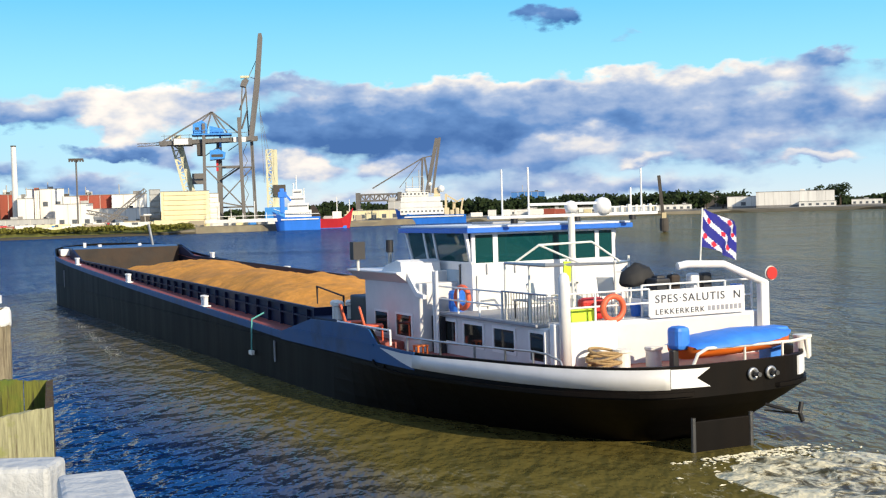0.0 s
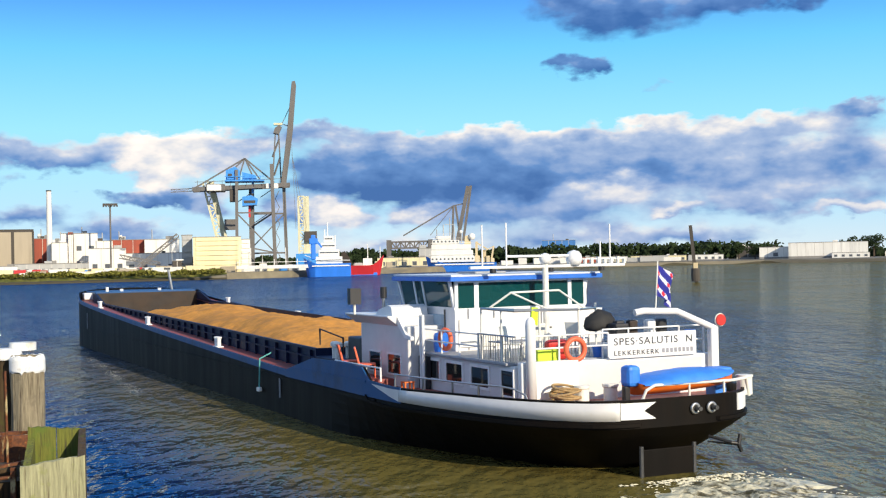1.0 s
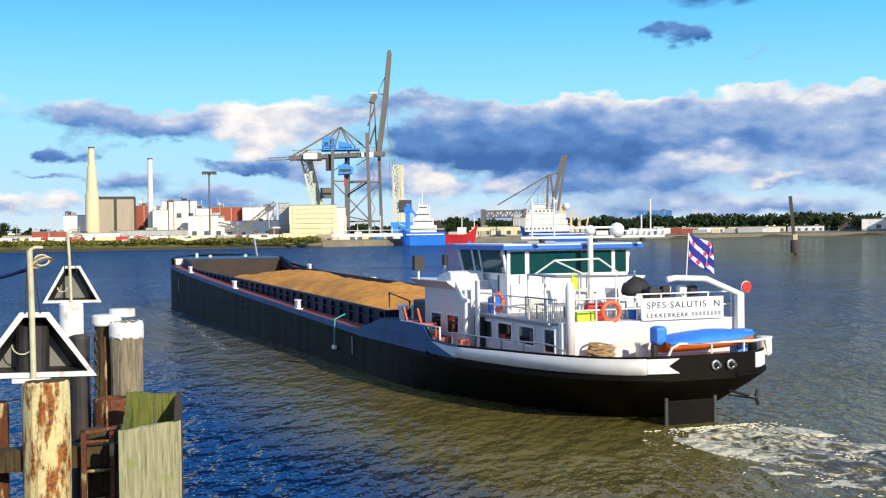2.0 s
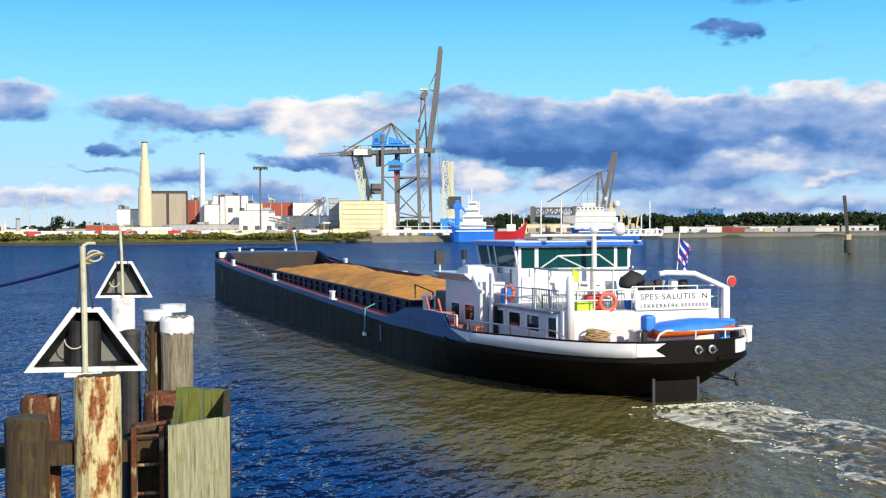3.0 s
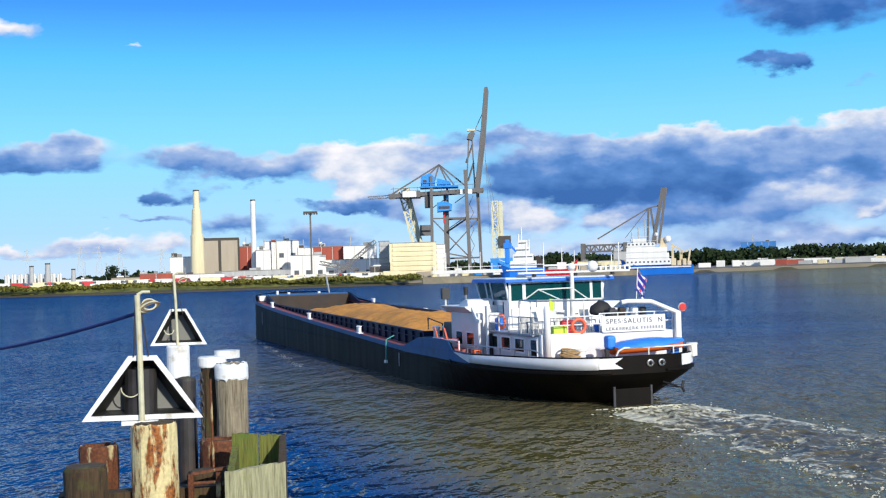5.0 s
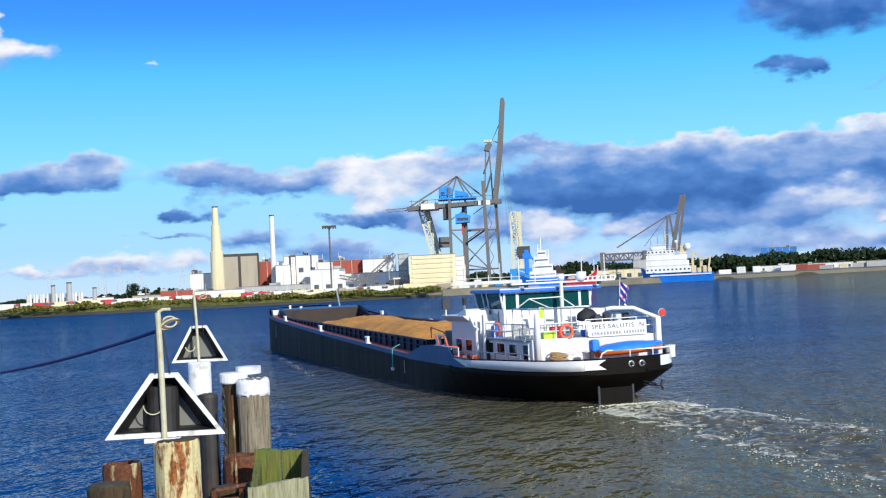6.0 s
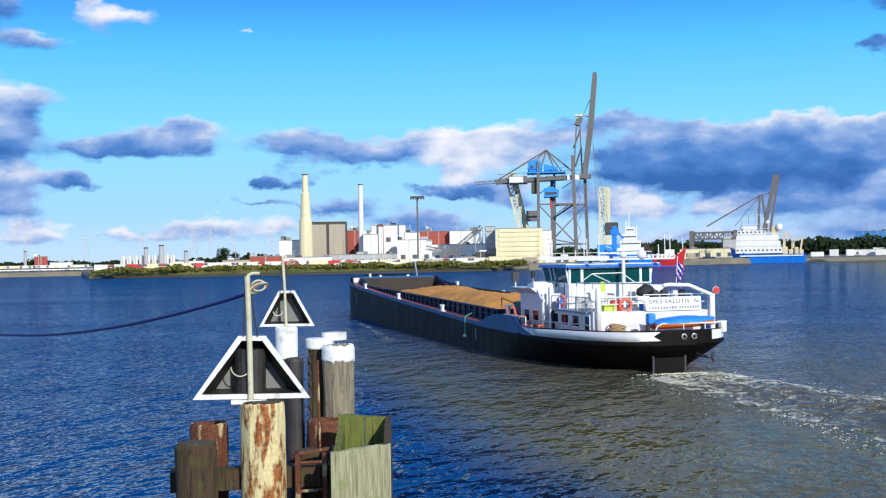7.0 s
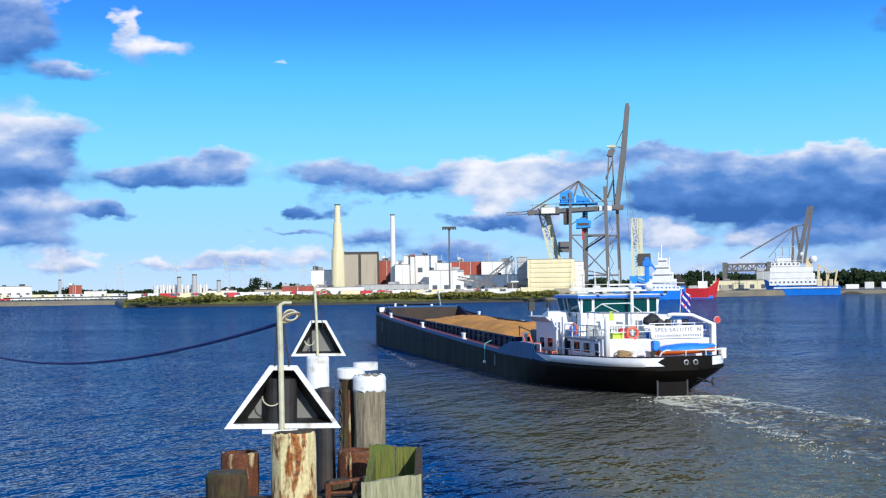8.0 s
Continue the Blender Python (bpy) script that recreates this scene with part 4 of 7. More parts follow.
def loose_things():
    # covered dinghy with its outboard
    d = thing("dinghy", "orange dinghy under a blue tarpaulin on the stern deck", "boat")
    bm = bmesh.new()
    n, k = 22, 10
    prev = None
    for i in range(n + 1):
        t = i / n
        x = -1.45 + 2.95 * t
        w = 0.62 * (1 - max(0, (t - 0.55) / 0.45) ** 2.2 * 0.95) * (0.8 + 0.2 * min(1, t * 5))
        ring = [bm.verts.new((x, -w * math.cos(math.pi * j / k), 0.30 - 0.28 * math.sin(math.pi * j / k) ** 0.7 + 0.12 * t * t)) for j in range(k + 1)]
        if prev:
            for j in range(k):
                bm.faces.new((prev[j], ring[j], ring[j + 1], prev[j + 1]))
        else:
            bm.faces.new(ring)
        prev = ring
    part("boat_shell", bm, M["orange"], d, smooth=True)
    bm = bmesh.new()
    prev = None
    for i in range(n + 1):
        t = i / n
        x = -1.5 + 3.05 * t
        w = 0.66 * (1 - max(0, (t - 0.55) / 0.45) ** 2.2 * 0.93) * (0.8 + 0.2 * min(1, t * 5))
        crest = 0.22 * math.sin(math.pi * min(1, t * 1.08)) ** 0.6 + 0.05
        ring = []
        for j in range(k + 1):
            a = math.pi * j / k
            zz = 0.27 + 0.12 * t * t + crest * math.sin(a) ** 0.8 + 0.02 * noise.noise(Vector((x * 4, a * 3, 0)))
            ring.append(bm.verts.new((x, -w * math.cos(a), zz)))
        if prev:
            for j in range(k):
                bm.faces.new((prev[j], ring[j], ring[j + 1], prev[j + 1]))
        prev = ring
    part("tarpaulin", bm, M["blue_tarp"], d, "creased blue tarpaulin", True)
    ob = part("outboard_cover", box(-1.72, -1.36, -0.2, 0.2, 0.22, 0.72, 0.1), M["blue_tarp"], d, "blue covered outboard motor")
    part("outboard_leg", box(-1.75, -1.6, -0.08, 0.08, -0.25, 0.24, 0.03), M["black"], d)
    on_board(d, pose(0.85, 1.85, 1.78, 0, 0, 3))
    b = thing("deck_chest", "blue plastic chest on the stern deck", "chest")
    part("chest_body", box(-0.17, 0.17, -0.2, 0.2, 0, 0.62, 0.03), M["blue_tarp"], b)
    part("lid", box(-0.32, 0.32, -0.25, 0.25, 0.62, 0.74, 0.05), M["blue_tarp"], b)
    on_board(b, pose(2.05, 2.15, 1.55))
    # rope coil on the port stern bollard
    c = thing("rope_coil", "tan mooring rope coiled beside the stern bollards", "rope")
    rng = random.Random(3)
    for k in range(7):
        r = 0.27 + 0.08 * rng.random()
        pts = [(r * math.cos(a) * 1.25, r * math.sin(a), 0.05 + 0.055 * k + 0.07 * math.sin(a + 2 * k)) for a in [2 * math.pi * i / 20 for i in range(21)]]
        part("rope_turn", tube(pts, 0.032, 6), M["rope"], c)
    on_board(c, pose(-1.72, 3.0, 1.55))
    # life rings
    for loc in (pose(-2.62, 7.85, 2.9, 90, 0, 100), pose(-1.15, 3.47, 2.8, 90, 0, 0)):
        lr = thing("life_ring", "orange-red life ring hung on a railing", "life ring", "life rings")
        bm = bmesh.new()
        n, k, R0, r0 = 28, 10, 0.26, 0.065
        vs = [[bm.verts.new(((R0 + r0 * math.cos(q)) * math.cos(a), (R0 + r0 * math.cos(q)) * math.sin(a), r0 * math.sin(q))) for q in [2 * math.pi * j / k for j in range(k)]] for a in [2 * math.pi * i / n for i in range(n)]]
        for i in range(n):
            for j in range(k):
                bm.faces.new((vs[i][j], vs[(i + 1) % n][j], vs[(i + 1) % n][(j + 1) % k], vs[i][(j + 1) % k]))
        part("ring", bm, M["salmon"], lr, smooth=True)
        on_board(lr, loc)
    # orange chairs on the side deck
    for y, a in ((12.3, 75), (10.9, 70)):
        ch = thing("deck_chair", "orange-red plastic deck chair on the side deck", "chair", "deck chairs")
        part("seat", box(-0.25, 0.25, -0.25, 0.25, 0.36, 0.41, 0.02), M["salmon"], ch)
        part("backrest", shift(box(-0.25, 0.25, -0.03, 0.03, 0, 0.5, 0.02), pose(0, 0.24, 0.4, -14)), M["salmon"], ch)
        for x in (-0.22, 0.22):
            for yy in (-0.22, 0.22):
                part("leg", tube([(x, yy, 0), (x, yy, 0.38)], 0.02), M["salmon"], ch)
        on_board(ch, pose(-3.72, y, 1.70, 0, 0, a))
    # speaker-like navigation light screen on a pole
    sp = thing("navigation_lamp", "black-shaded navigation lamp on a pole", "lamp")
    part("lamp_shade", prism([(-0.17, -0.2), (0.17, -0.2), (0.17, 0.28), (-0.17, 0.28)], -0.12, 0.14), M["black"], sp)
    part("lamp_arm", tube([(0, 0, -0.5), (0, 0, -0.2)], 0.04), M["cream"], sp)
    on_board(sp, pose(-3.62, 12.1, 3.98))
    # items on the upper deck
    bb = thing("blue_barrel", "blue plastic barrel on the upper deck", "barrel")
    part("barrel", drum(0.2, 0.5, 18, [(0, 0), (0.18, 0), (0.21, 0.1), (0.21, 0.45), (0.17, 0.52), (0, 0.52)]), M["roof_blue"], bb)
    on_board(bb, pose(-2.45, 8.5, 2.52))
    tb_ = thing("garden_table", "dark slatted garden table on the upper deck", "table")
    part("tabletop", box(-0.5, 0.5, -0.35, 0.35, 0.40, 0.43, 0.01), M["deck_grey"], tb_)
    for x in (-0.45, 0.45):
        for y in (-0.3, 0.3):
            part("leg", tube([(x, y, 0), (x, y, 0.4)], 0.02), M["black"], tb_)
    on_board(tb_, pose(-1.9, 5.4, 2.52))
    yb = thing("yellow_crate", "yellow plastic crate on the upper deck", "crate")
    part("crate", box(-0.3, 0.3, -0.2, 0.2, 0, 0.28, 0.02), M["lime"], yb)
    on_board(yb, pose(-1.75, 3.95, 2.52))
    rc = thing("red_cushion", "red folded cover on a chair", "cover")
    part("cover", box(-0.3, 0.3, -0.15, 0.15, 0, 0.5, 0.1), M["red"], rc)
    on_board(rc, pose(-1.35, 4.05, 2.52))
    bk = thing("bicycle_cover", "black cover over gear on the upper deck", "cover")
    bm = bmesh.new()
    bmesh.ops.create_icosphere(bm, subdivisions=3, radius=1)
    for v in bm.verts:
        v.co = Vector((v.co.x * 0.48, v.co.y * 0.3, max(-0.2, v.co.z) * 0.42 + 0.1 * noise.noise(v.co * 2.2)))
    part("cover", bm, M["rubber"], bk, smooth=True)
    on_board(bk, pose(0.35, 4.7, 3.25))
    for x in (-0.1, 1.6, 2.75):
        cl = thing("cleaning_gear", "blue and dark deck gear by the stern rail", "gear")
        part("bucket", drum(0.13, 0.3, 14, [(0, 0), (0.1, 0), (0.14, 0.3), (0, 0.28)]), M["roof_blue"] if x != 1.6 else M["black"], cl)
        on_board(cl, pose(x, 4.15, 2.52 + (0.28 if x > 2 else 0)))
    st = thing("kitchen_stool", "small yellow wooden stool on the side deck", "stool")
    part("seat", box(-0.15, 0.15, -0.15, 0.15, 0.24, 0.27), M["orange"], st)
    for x in (-0.12, 0.12):
        for y in (-0.12, 0.12):
            part("leg", box(x - 0.02, x + 0.02, y - 0.02, y + 0.02, 0, 0.24), M["orange"], st)
    on_board(st, pose(-3.55, 8.35, 1.5))
    for x, y, a in ((-1.2, 5.6, 200), (-2.2, 4.7, 40), (0.2, 5.6, 120), (1.4, 5.2, 250)):
        gc = thing("garden_chair", "pale plastic garden chair on the upper deck", "chair", "garden chairs")
        part("seat", box(-0.22, 0.22, -0.22, 0.22, 0.38, 0.42, 0.02), M["cream"], gc)
        part("backrest", shift(box(-0.22, 0.22, -0.02, 0.02, 0, 0.45, 0.02), pose(0, 0.21, 0.4, -12)), M["cream"], gc)
        for lx in (-0.2, 0.2):
            for ly in (-0.2, 0.2):
                part("leg", tube([(lx, ly, 0), (lx, ly, 0.4)], 0.018), M["cream"], gc)
        on_board(gc, pose(x, y, 2.52, 0, 0, a))
    tw = thing("hung_towel", "lime towel hung over the awning frame", "towel")
    part("cloth", box(-0.12, 0.12, -0.02, 0.02, -0.42, 0.02, 0.01), M["lime"], tw)
    on_board(tw, pose(-2.05, 3.86, 3.83, 0, 4, 20))
    for x, m_ in ((0.55, "black"), (0.95, "hold_rust"), (1.5, "white"), (1.85, "black")):
        gb = thing("deck_gear", "small dark and pale gear stowed behind the name board", "gear", "stowed gear")
        part("gear_box", box(-0.13, 0.13, -0.12, 0.12, 0, 0.9, 0.06), M[m_], gb)
        on_board(gb, pose(x, 4.15, 2.52))
    # rope fender over the side
    fd = thing("fender_rope", "teal rope with a pale block fender", "fender")
    part("line", tube([(0.35, -0.1, 0.2), (-0.04, 0, 0.0), (-0.06, 0.05, -1.0)], 0.025), M["teal_rope"], fd)
    part("block", box(-0.12, 0.0, -0.1, 0.22, -1.15, -1.0, 0.02), M["cream"], fd)
    on_board(fd, pose(-4.32, 19.6, 1.72))


loose_things()


# flag: cloth of many small facets with diagonal bands, keyed to swing on its staff
M["flag_blue"] = mat("flag_blue", (0.010, 0.014, 0.22), 0.8, var=0.15)
M["flag_white"] = mat("flag_white", (0.62, 0.62, 0.70), 0.8, var=0.05)
M["flag_red"] = mat("flag_red", (0.62, 0.02, 0.05), 0.8, var=0.1)
flag = thing("stern_flag", "blue and white striped flag with red leaves on a staff", "flag")
part("staff", tube([(0, 0, 0), (0.1, 0, 1.32)], 0.018), M["cream"], flag)


def flag_cloth():
    bm = bmesh.new()
    nx, nz = 44, 32
    W, H = 1.12, 0.86
    g = []
    for i in range(nx + 1):
        u = i / nx
        col = []
        for j in range(nz + 1):
            v = j / nz
            x = u * W * 0.97
            y = 0.10 * math.sin(u * 7.0 + v * 2.2) * min(1, u * 3) + 0.045 * math.sin(u * 15 + v * 4) * u
            z = -v * H - 0.40 * u ** 1.2 + 0.08 * u * v
            col.append(bm.verts.new((x + 0.07 * (1 - v), y, z)))
        g.append(col)
    leaves = [(0.20, 0.26), (0.50, 0.50), (0.80, 0.74), (0.64, 0.11), (0.90, 0.31), (0.10, 0.70), (0.30, 0.86)]
    for i in range(nx):
        for j in range(nz):
            f = bm.faces.new((g[i][j], g[i + 1][j], g[i + 1][j + 1], g[i][j + 1]))
            u, v = (i + 0.5) / nx, (j + 0.5) / nz
            k = ((v - 0.8 * u + 0.8) / 0.514) % 1.0
            f.material_index = 1 if k < 0.60 or k > 0.95 else 0
            for a, b in leaves:
                if ((u - a) * 1.3) ** 2 + (v - b) ** 2 < 0.0052:
                    f.material_index = 2
    return bm


cloth = part("flag_cloth", flag_cloth(), M["flag_white"], flag, smooth=True)
cloth.data.materials.append(M["flag_blue"])
cloth.data.materials.append(M["flag_red"])
on_board(flag, pose(1.38, 3.7, 3.6))


# ---- mooring dolphin and day marks in the foreground ----
def wood_mat(name, col, stain, amt, dark=(0.05, 0.04, 0.025)):
    m = bpy.data.materials.new(name)
    m.use_nodes = True
    nt = m.node_tree
    b = nt.nodes["Principled BSDF"]
    tc = nt.nodes.new("ShaderNodeTexCoord")
    mp = nt.nodes.new("ShaderNodeMapping")
    mp.inputs["Scale"].default_value = (1, 1, 0.07)
    nt.links.new(tc.outputs["Object"], mp.inputs[0])
    g = nd(nt, "ShaderNodeTexNoise", Scale=38.0, Detail=5.0, Roughness=0.65)
    s = nd(nt, "ShaderNodeTexNoise", Scale=5.0, Detail=5.0, Roughness=0.6)
    nt.links.new(mp.outputs[0], g.inputs["Vector"])
    nt.links.new(tc.outputs["Object"], s.inputs["Vector"])
    c = ramp(nt, g.outputs[0], [(0.32, dark), (0.45, tuple(0.7 * x for x in col)), (0.62, col), (0.8, tuple(min(1, 1.25 * x) for x in col))])
    f = mth(nt, "MULTIPLY", mth(nt, "SUBTRACT", s.outputs[0], 0.68 - 0.35 * amt), 6.0, clamp=True)
    c = mixc(nt, f, c, stain)
    nt.links.new(c, b.inputs["Base Color"])
    b.inputs["Roughness"].default_value = 0.9
    bp = nt.nodes.new("ShaderNodeBump")
    bp.inputs["Strength"].default_value, bp.inputs["Distance"].default_value = 0.7, 0.02
    nt.links.new(g.outputs[0], bp.inputs["Height"])
    nt.links.new(bp.outputs[0], b.inputs["Normal"])
    return m


def peel_mat(name, paint, rust, amt):
    """Old paint on steel, flaking to rust in long runs."""
    m = bpy.data.materials.new(name)
    m.use_nodes = True
    nt = m.node_tree
    b = nt.nodes["Principled BSDF"]
    tc = nt.nodes.new("ShaderNodeTexCoord")
    mp = nt.nodes.new("ShaderNodeMapping")
    mp.inputs["Scale"].default_value = (1, 1, 0.3)
    nt.links.new(tc.outputs["Object"], mp.inputs[0])
    n = nd(nt, "ShaderNodeTexNoise", Scale=7.0, Detail=8.0, Roughness=0.62)
    f2 = nd(nt, "ShaderNodeTexNoise", Scale=30.0, Detail=4.0)
    nt.links.new(mp.outputs[0], n.inputs["Vector"])
    nt.links.new(tc.outputs["Object"], f2.inputs["Vector"])
    f = mth(nt, "MULTIPLY", mth(nt, "SUBTRACT", n.outputs[0], 0.66 - 0.32 * amt), 14.0, clamp=True)
    pc = ramp(nt, f2.outputs[0], [(0.3, tuple(0.75 * x for x in paint)), (0.7, paint)])
    rc = ramp(nt, f2.outputs[0], [(0.3, (0.06, 0.022, 0.010)), (0.65, rust), (0.85, (0.42, 0.17, 0.04))])
    nt.links.new(mixc(nt, f, pc, rc), b.inputs["Base Color"])
    b.inputs["Roughness"].default_value = 0.8
    bp = nt.nodes.new("ShaderNodeBump")
    bp.inputs["Strength"].default_value, bp.inputs["Distance"].default_value = 0.6, 0.01
    nt.links.new(n.outputs[0], bp.inputs["Height"])
    nt.links.new(bp.outputs[0], b.inputs["Normal"])
    return m


M["pile_yellow"] = peel_mat("pile_yellow", (0.74, 0.62, 0.30), (0.40, 0.13, 0.02), 0.48)
M["pile_rust"] = peel_mat("pile_rust", (0.50, 0.40, 0.20), (0.16, 0.048, 0.012), 0.85)
M["wood_grey"] = wood_mat("wood_grey", (0.40, 0.38, 0.21), (0.24, 0.26, 0.06), 0.3, (0.16, 0.13, 0.07))
M["wood_green"] = wood_mat("wood_green", (0.16, 0.17, 0.028), (0.10, 0.14, 0.02), 0.6)
M["wood_brown"] = wood_mat("wood_brown", (0.075, 0.045, 0.018), (0.07, 0.075, 0.014), 0.4, (0.018, 0.012, 0.007))
M["wood_post"] = wood_mat("wood_post", (0.30, 0.25, 0.16), (0.15, 0.12, 0.08), 0.3, (0.10, 0.07, 0.04))
M["cap_white"] = mat("cap_white", (0.82, 0.82, 0.78), 0.6, var=0.06, scale=12, stain=(0.45, 0.40, 0.30), stain_amt=0.3, stain_scale=6)
M["board_black"] = mat("board_black", (0.016, 0.016, 0.014), 0.6, var=0.3, scale=6, stain=(0.10, 0.10, 0.09), stain_amt=0.3, stain_scale=3)
M["board_grey"] = mat("board_grey", (0.17, 0.17, 0.15), 0.7, var=0.15, scale=5)
M["pipe_dark"] = mat("pipe_dark", (0.03, 0.026, 0.024), 0.6, var=0.4, scale=6, stain=(0.10, 0.05, 0.03), stain_amt=0.3)
M["coil_brown"] = mat("coil_brown", (0.16, 0.11, 0.06), 0.7, var=0.3)
M["pipe_pale"] = mat("pipe_pale", (0.58, 0.55, 0.36), 0.55, var=0.15, scale=8, stain=(0.35, 0.25, 0.10), stain_amt=0.3, stain_scale=4)


M["head_dark"] = mat("head_dark", (0.06, 0.045, 0.028), 0.9, var=0.45, scale=22, bump=0.5, stain=(0.10, 0.10, 0.03), stain_amt=0.4, stain_scale=8)


def pile(x, y, r, top, material, label, name="mooring_pile", n=28, hollow=0.0, group="dolphin piles", wear=0.012, tilt=0.0):
    """Round pile driven into the bed, its head worn and a little uneven."""
    t = thing(name, label, "pile", group, at=pose(x, y, 0, 0, tilt, 0))
    bm = bmesh.new()
    rng = random.Random(int(x * 100) + int(y * 10))
    zs = [-3.0, -0.5, top - 1.2, top - 0.6, top - 0.25, top - 0.03]
    rings = []
    for k, z in enumerate(zs):
        rings.append([bm.verts.new((math.cos(a) * (r + rng.uniform(-wear, wear)), math.sin(a) * (r + rng.uniform(-wear, wear)), z)) for a in [2 * math.pi * i / n for i in range(n)]])
    rings.append([bm.verts.new((math.cos(a) * r * 0.94, math.sin(a) * r * 0.94, top + rng.uniform(-wear, wear))) for a in [2 * math.pi * i / n for i in range(n)]])
    if hollow:
        rings.append([bm.verts.new((math.cos(a) * r * 0.78, math.sin(a) * r * 0.78, top)) for a in [2 * math.pi * i / n for i in range(n)]])
        rings.append([bm.verts.new((math.cos(a) * r * 0.78, math.sin(a) * r * 0.78, top - hollow)) for a in [2 * math.pi * i / n for i in range(n)]])
    for a, b in zip(rings, rings[1:]):
        for i in range(n):
            j = (i + 1) % n
            bm.faces.new((a[i], a[j], b[j], b[i]))
    bm.faces.new(rings[-1])
    part("shaft", bm, material, t)
    rh, zh = (r * 0.775, top - hollow + 0.004) if hollow else (r * 0.9, top + wear)
    hd = drum(rh, 0, 20, [(0, zh + 0.012), (rh * 0.5, zh + 0.010), (rh, zh), (rh, zh - 0.06), (0, zh - 0.06)])
    for v in hd.verts:
        v.co.z += rng.uniform(-0.006, 0.006)
    part("head", hd, M["head_dark"], t, "cracked dark head")
    return t


pile(-5.33, 12.32, 0.23, 3.60, M["pile_yellow"], "steel pile with flaking yellow paint and rust runs")
pile(-6.10, 12.62, 0.205, 3.33, M["pile_rust"], "rust-brown steel pile with scraps of pale paint", hollow=0.05)
pile(-5.88, 11.86, 0.215, 3.22, M["wood_brown"], "dark weathered timber pile with green algae")
pile(-5.48, 13.60, 0.11, 3.95, M["pipe_dark"], "thin dark steel pipe pile", wear=0.003)
pile(-5.10, 13.62, 0.23, 3.25, M["pile_rust"], "rusty steel pile with chipped paint on its rim", hollow=0.04)
pile(-5.05, 13.05, 0.21, 2.98, M["wood_brown"], "short dark timber pile with green algae")
p5 = pile(-5.67, 15.62, 0.205, 3.96, M["wood_post"], "tall grey timber pile with a white painted head", hollow=0.10)
hd = drum(0.215, 0, 40, [(0.208, 3.76), (0.219, 3.78), (0.217, 3.92), (0.205, 3.965), (0.165, 3.965)])
rh = random.Random(4)
for v in hd.verts:
    if v.co.z < 3.79:
        v.co.z += rh.choice((-0.03, -0.01, 0.0, 0.0, 0.01))
    elif v.co.z > 3.9:
        v.co.z += rh.uniform(-0.02, 0.012)
part("white_head", hd, M["cap_white"], p5, "white painted head, chipped at its edges")
p6 = pile(-6.02, 15.85, 0.15, 3.93, M["wood_brown"], "slim dark timber pile with a white cap")
part("white_cap", drum(0.175, 0.1, 24, [(0, 3.90), (0.18, 3.90), (0.19, 3.92), (0.19, 4.02), (0.17, 4.04), (0, 4.04)]), M["cap_white"], p6)
part("white_cap", shift(drum(0.17, 0.1, 24, [(0, 0), (0.17, 0), (0.17, 0.1), (0, 0.11)]), pose(0.12, 0.25, 4.0)), M["cap_white"], p6)
p7 = pile(-6.33, 15.45, 0.12, 3.86, M["pipe_dark"], "dark pipe pile under a white lamp housing", wear=0.003)
part("lamp_housing", drum(0.15, 0.4, 24, [(0, 3.80), (0.145, 3.80), (0.15, 3.84), (0.15, 4.20), (0.13, 4.22), (0, 4.22)]), M["cap_white"], p7, smooth=False)

# open box of three thick planks
fb = thing("fender_box", "open box of thick weathered planks, grey and green", "fender")
def plank(name, a, b, t, top0, top1, material):
    """Upright plank between two plan points, its head sawn uneven."""
    bm = bmesh.new()
    a, b = Vector((*a, 0)), Vector((*b, 0))
    d = (b - a)
    n = Vector((-d.y, d.x, 0)).normalized() * t
    k = 8
    rng = random.Random(9)
    lo, hi = [], []
    for side in (0, 1):
        lo.append([bm.verts.new(a + d * i / k + n * side + Vector((0, 0, -2.5))) for i in range(k + 1)])
        hi.append([bm.verts.new(a + d * i / k + n * side + Vector((0, 0, top0 + (top1 - top0) * i / k + rng.uniform(-0.012, 0.012)))) for i in range(k + 1)])
    for i in range(k):
        bm.faces.new((lo[0][i], lo[0][i + 1], hi[0][i + 1], hi[0][i]))
        bm.faces.new((lo[1][i + 1], lo[1][i], hi[1][i], hi[1][i + 1]))
        bm.faces.new((hi[0][i], hi[0][i + 1], hi[1][i + 1], hi[1][i]))
    bm.faces.new((lo[0][0], hi[0][0], hi[1][0], lo[1][0]))
    bm.faces.new((lo[0][k], lo[1][k], hi[1][k], hi[0][k]))
    return part(name, bm, material, fb)


plank("plank", (-4.40, 11.85), (-3.83, 12.04), 0.07, 3.16, 3.24, M["wood_grey"])
plank("plank", (-4.66, 12.80), (-4.40, 12.90), 0.07, 3.42, 3.40, M["wood_green"])
plank("plank", (-4.39, 12.90), (-4.12, 13.00), 0.07, 3.39, 3.37, M["wood_green"])
plank("plank", (-3.83, 12.04), (-4.12, 13.00), 0.07, 3.23, 3.38, M["wood_brown"])
plank("plank", (-4.66, 12.80), (-4.42, 11.92), 0.07, 3.30, 3.05, M["wood_green"])

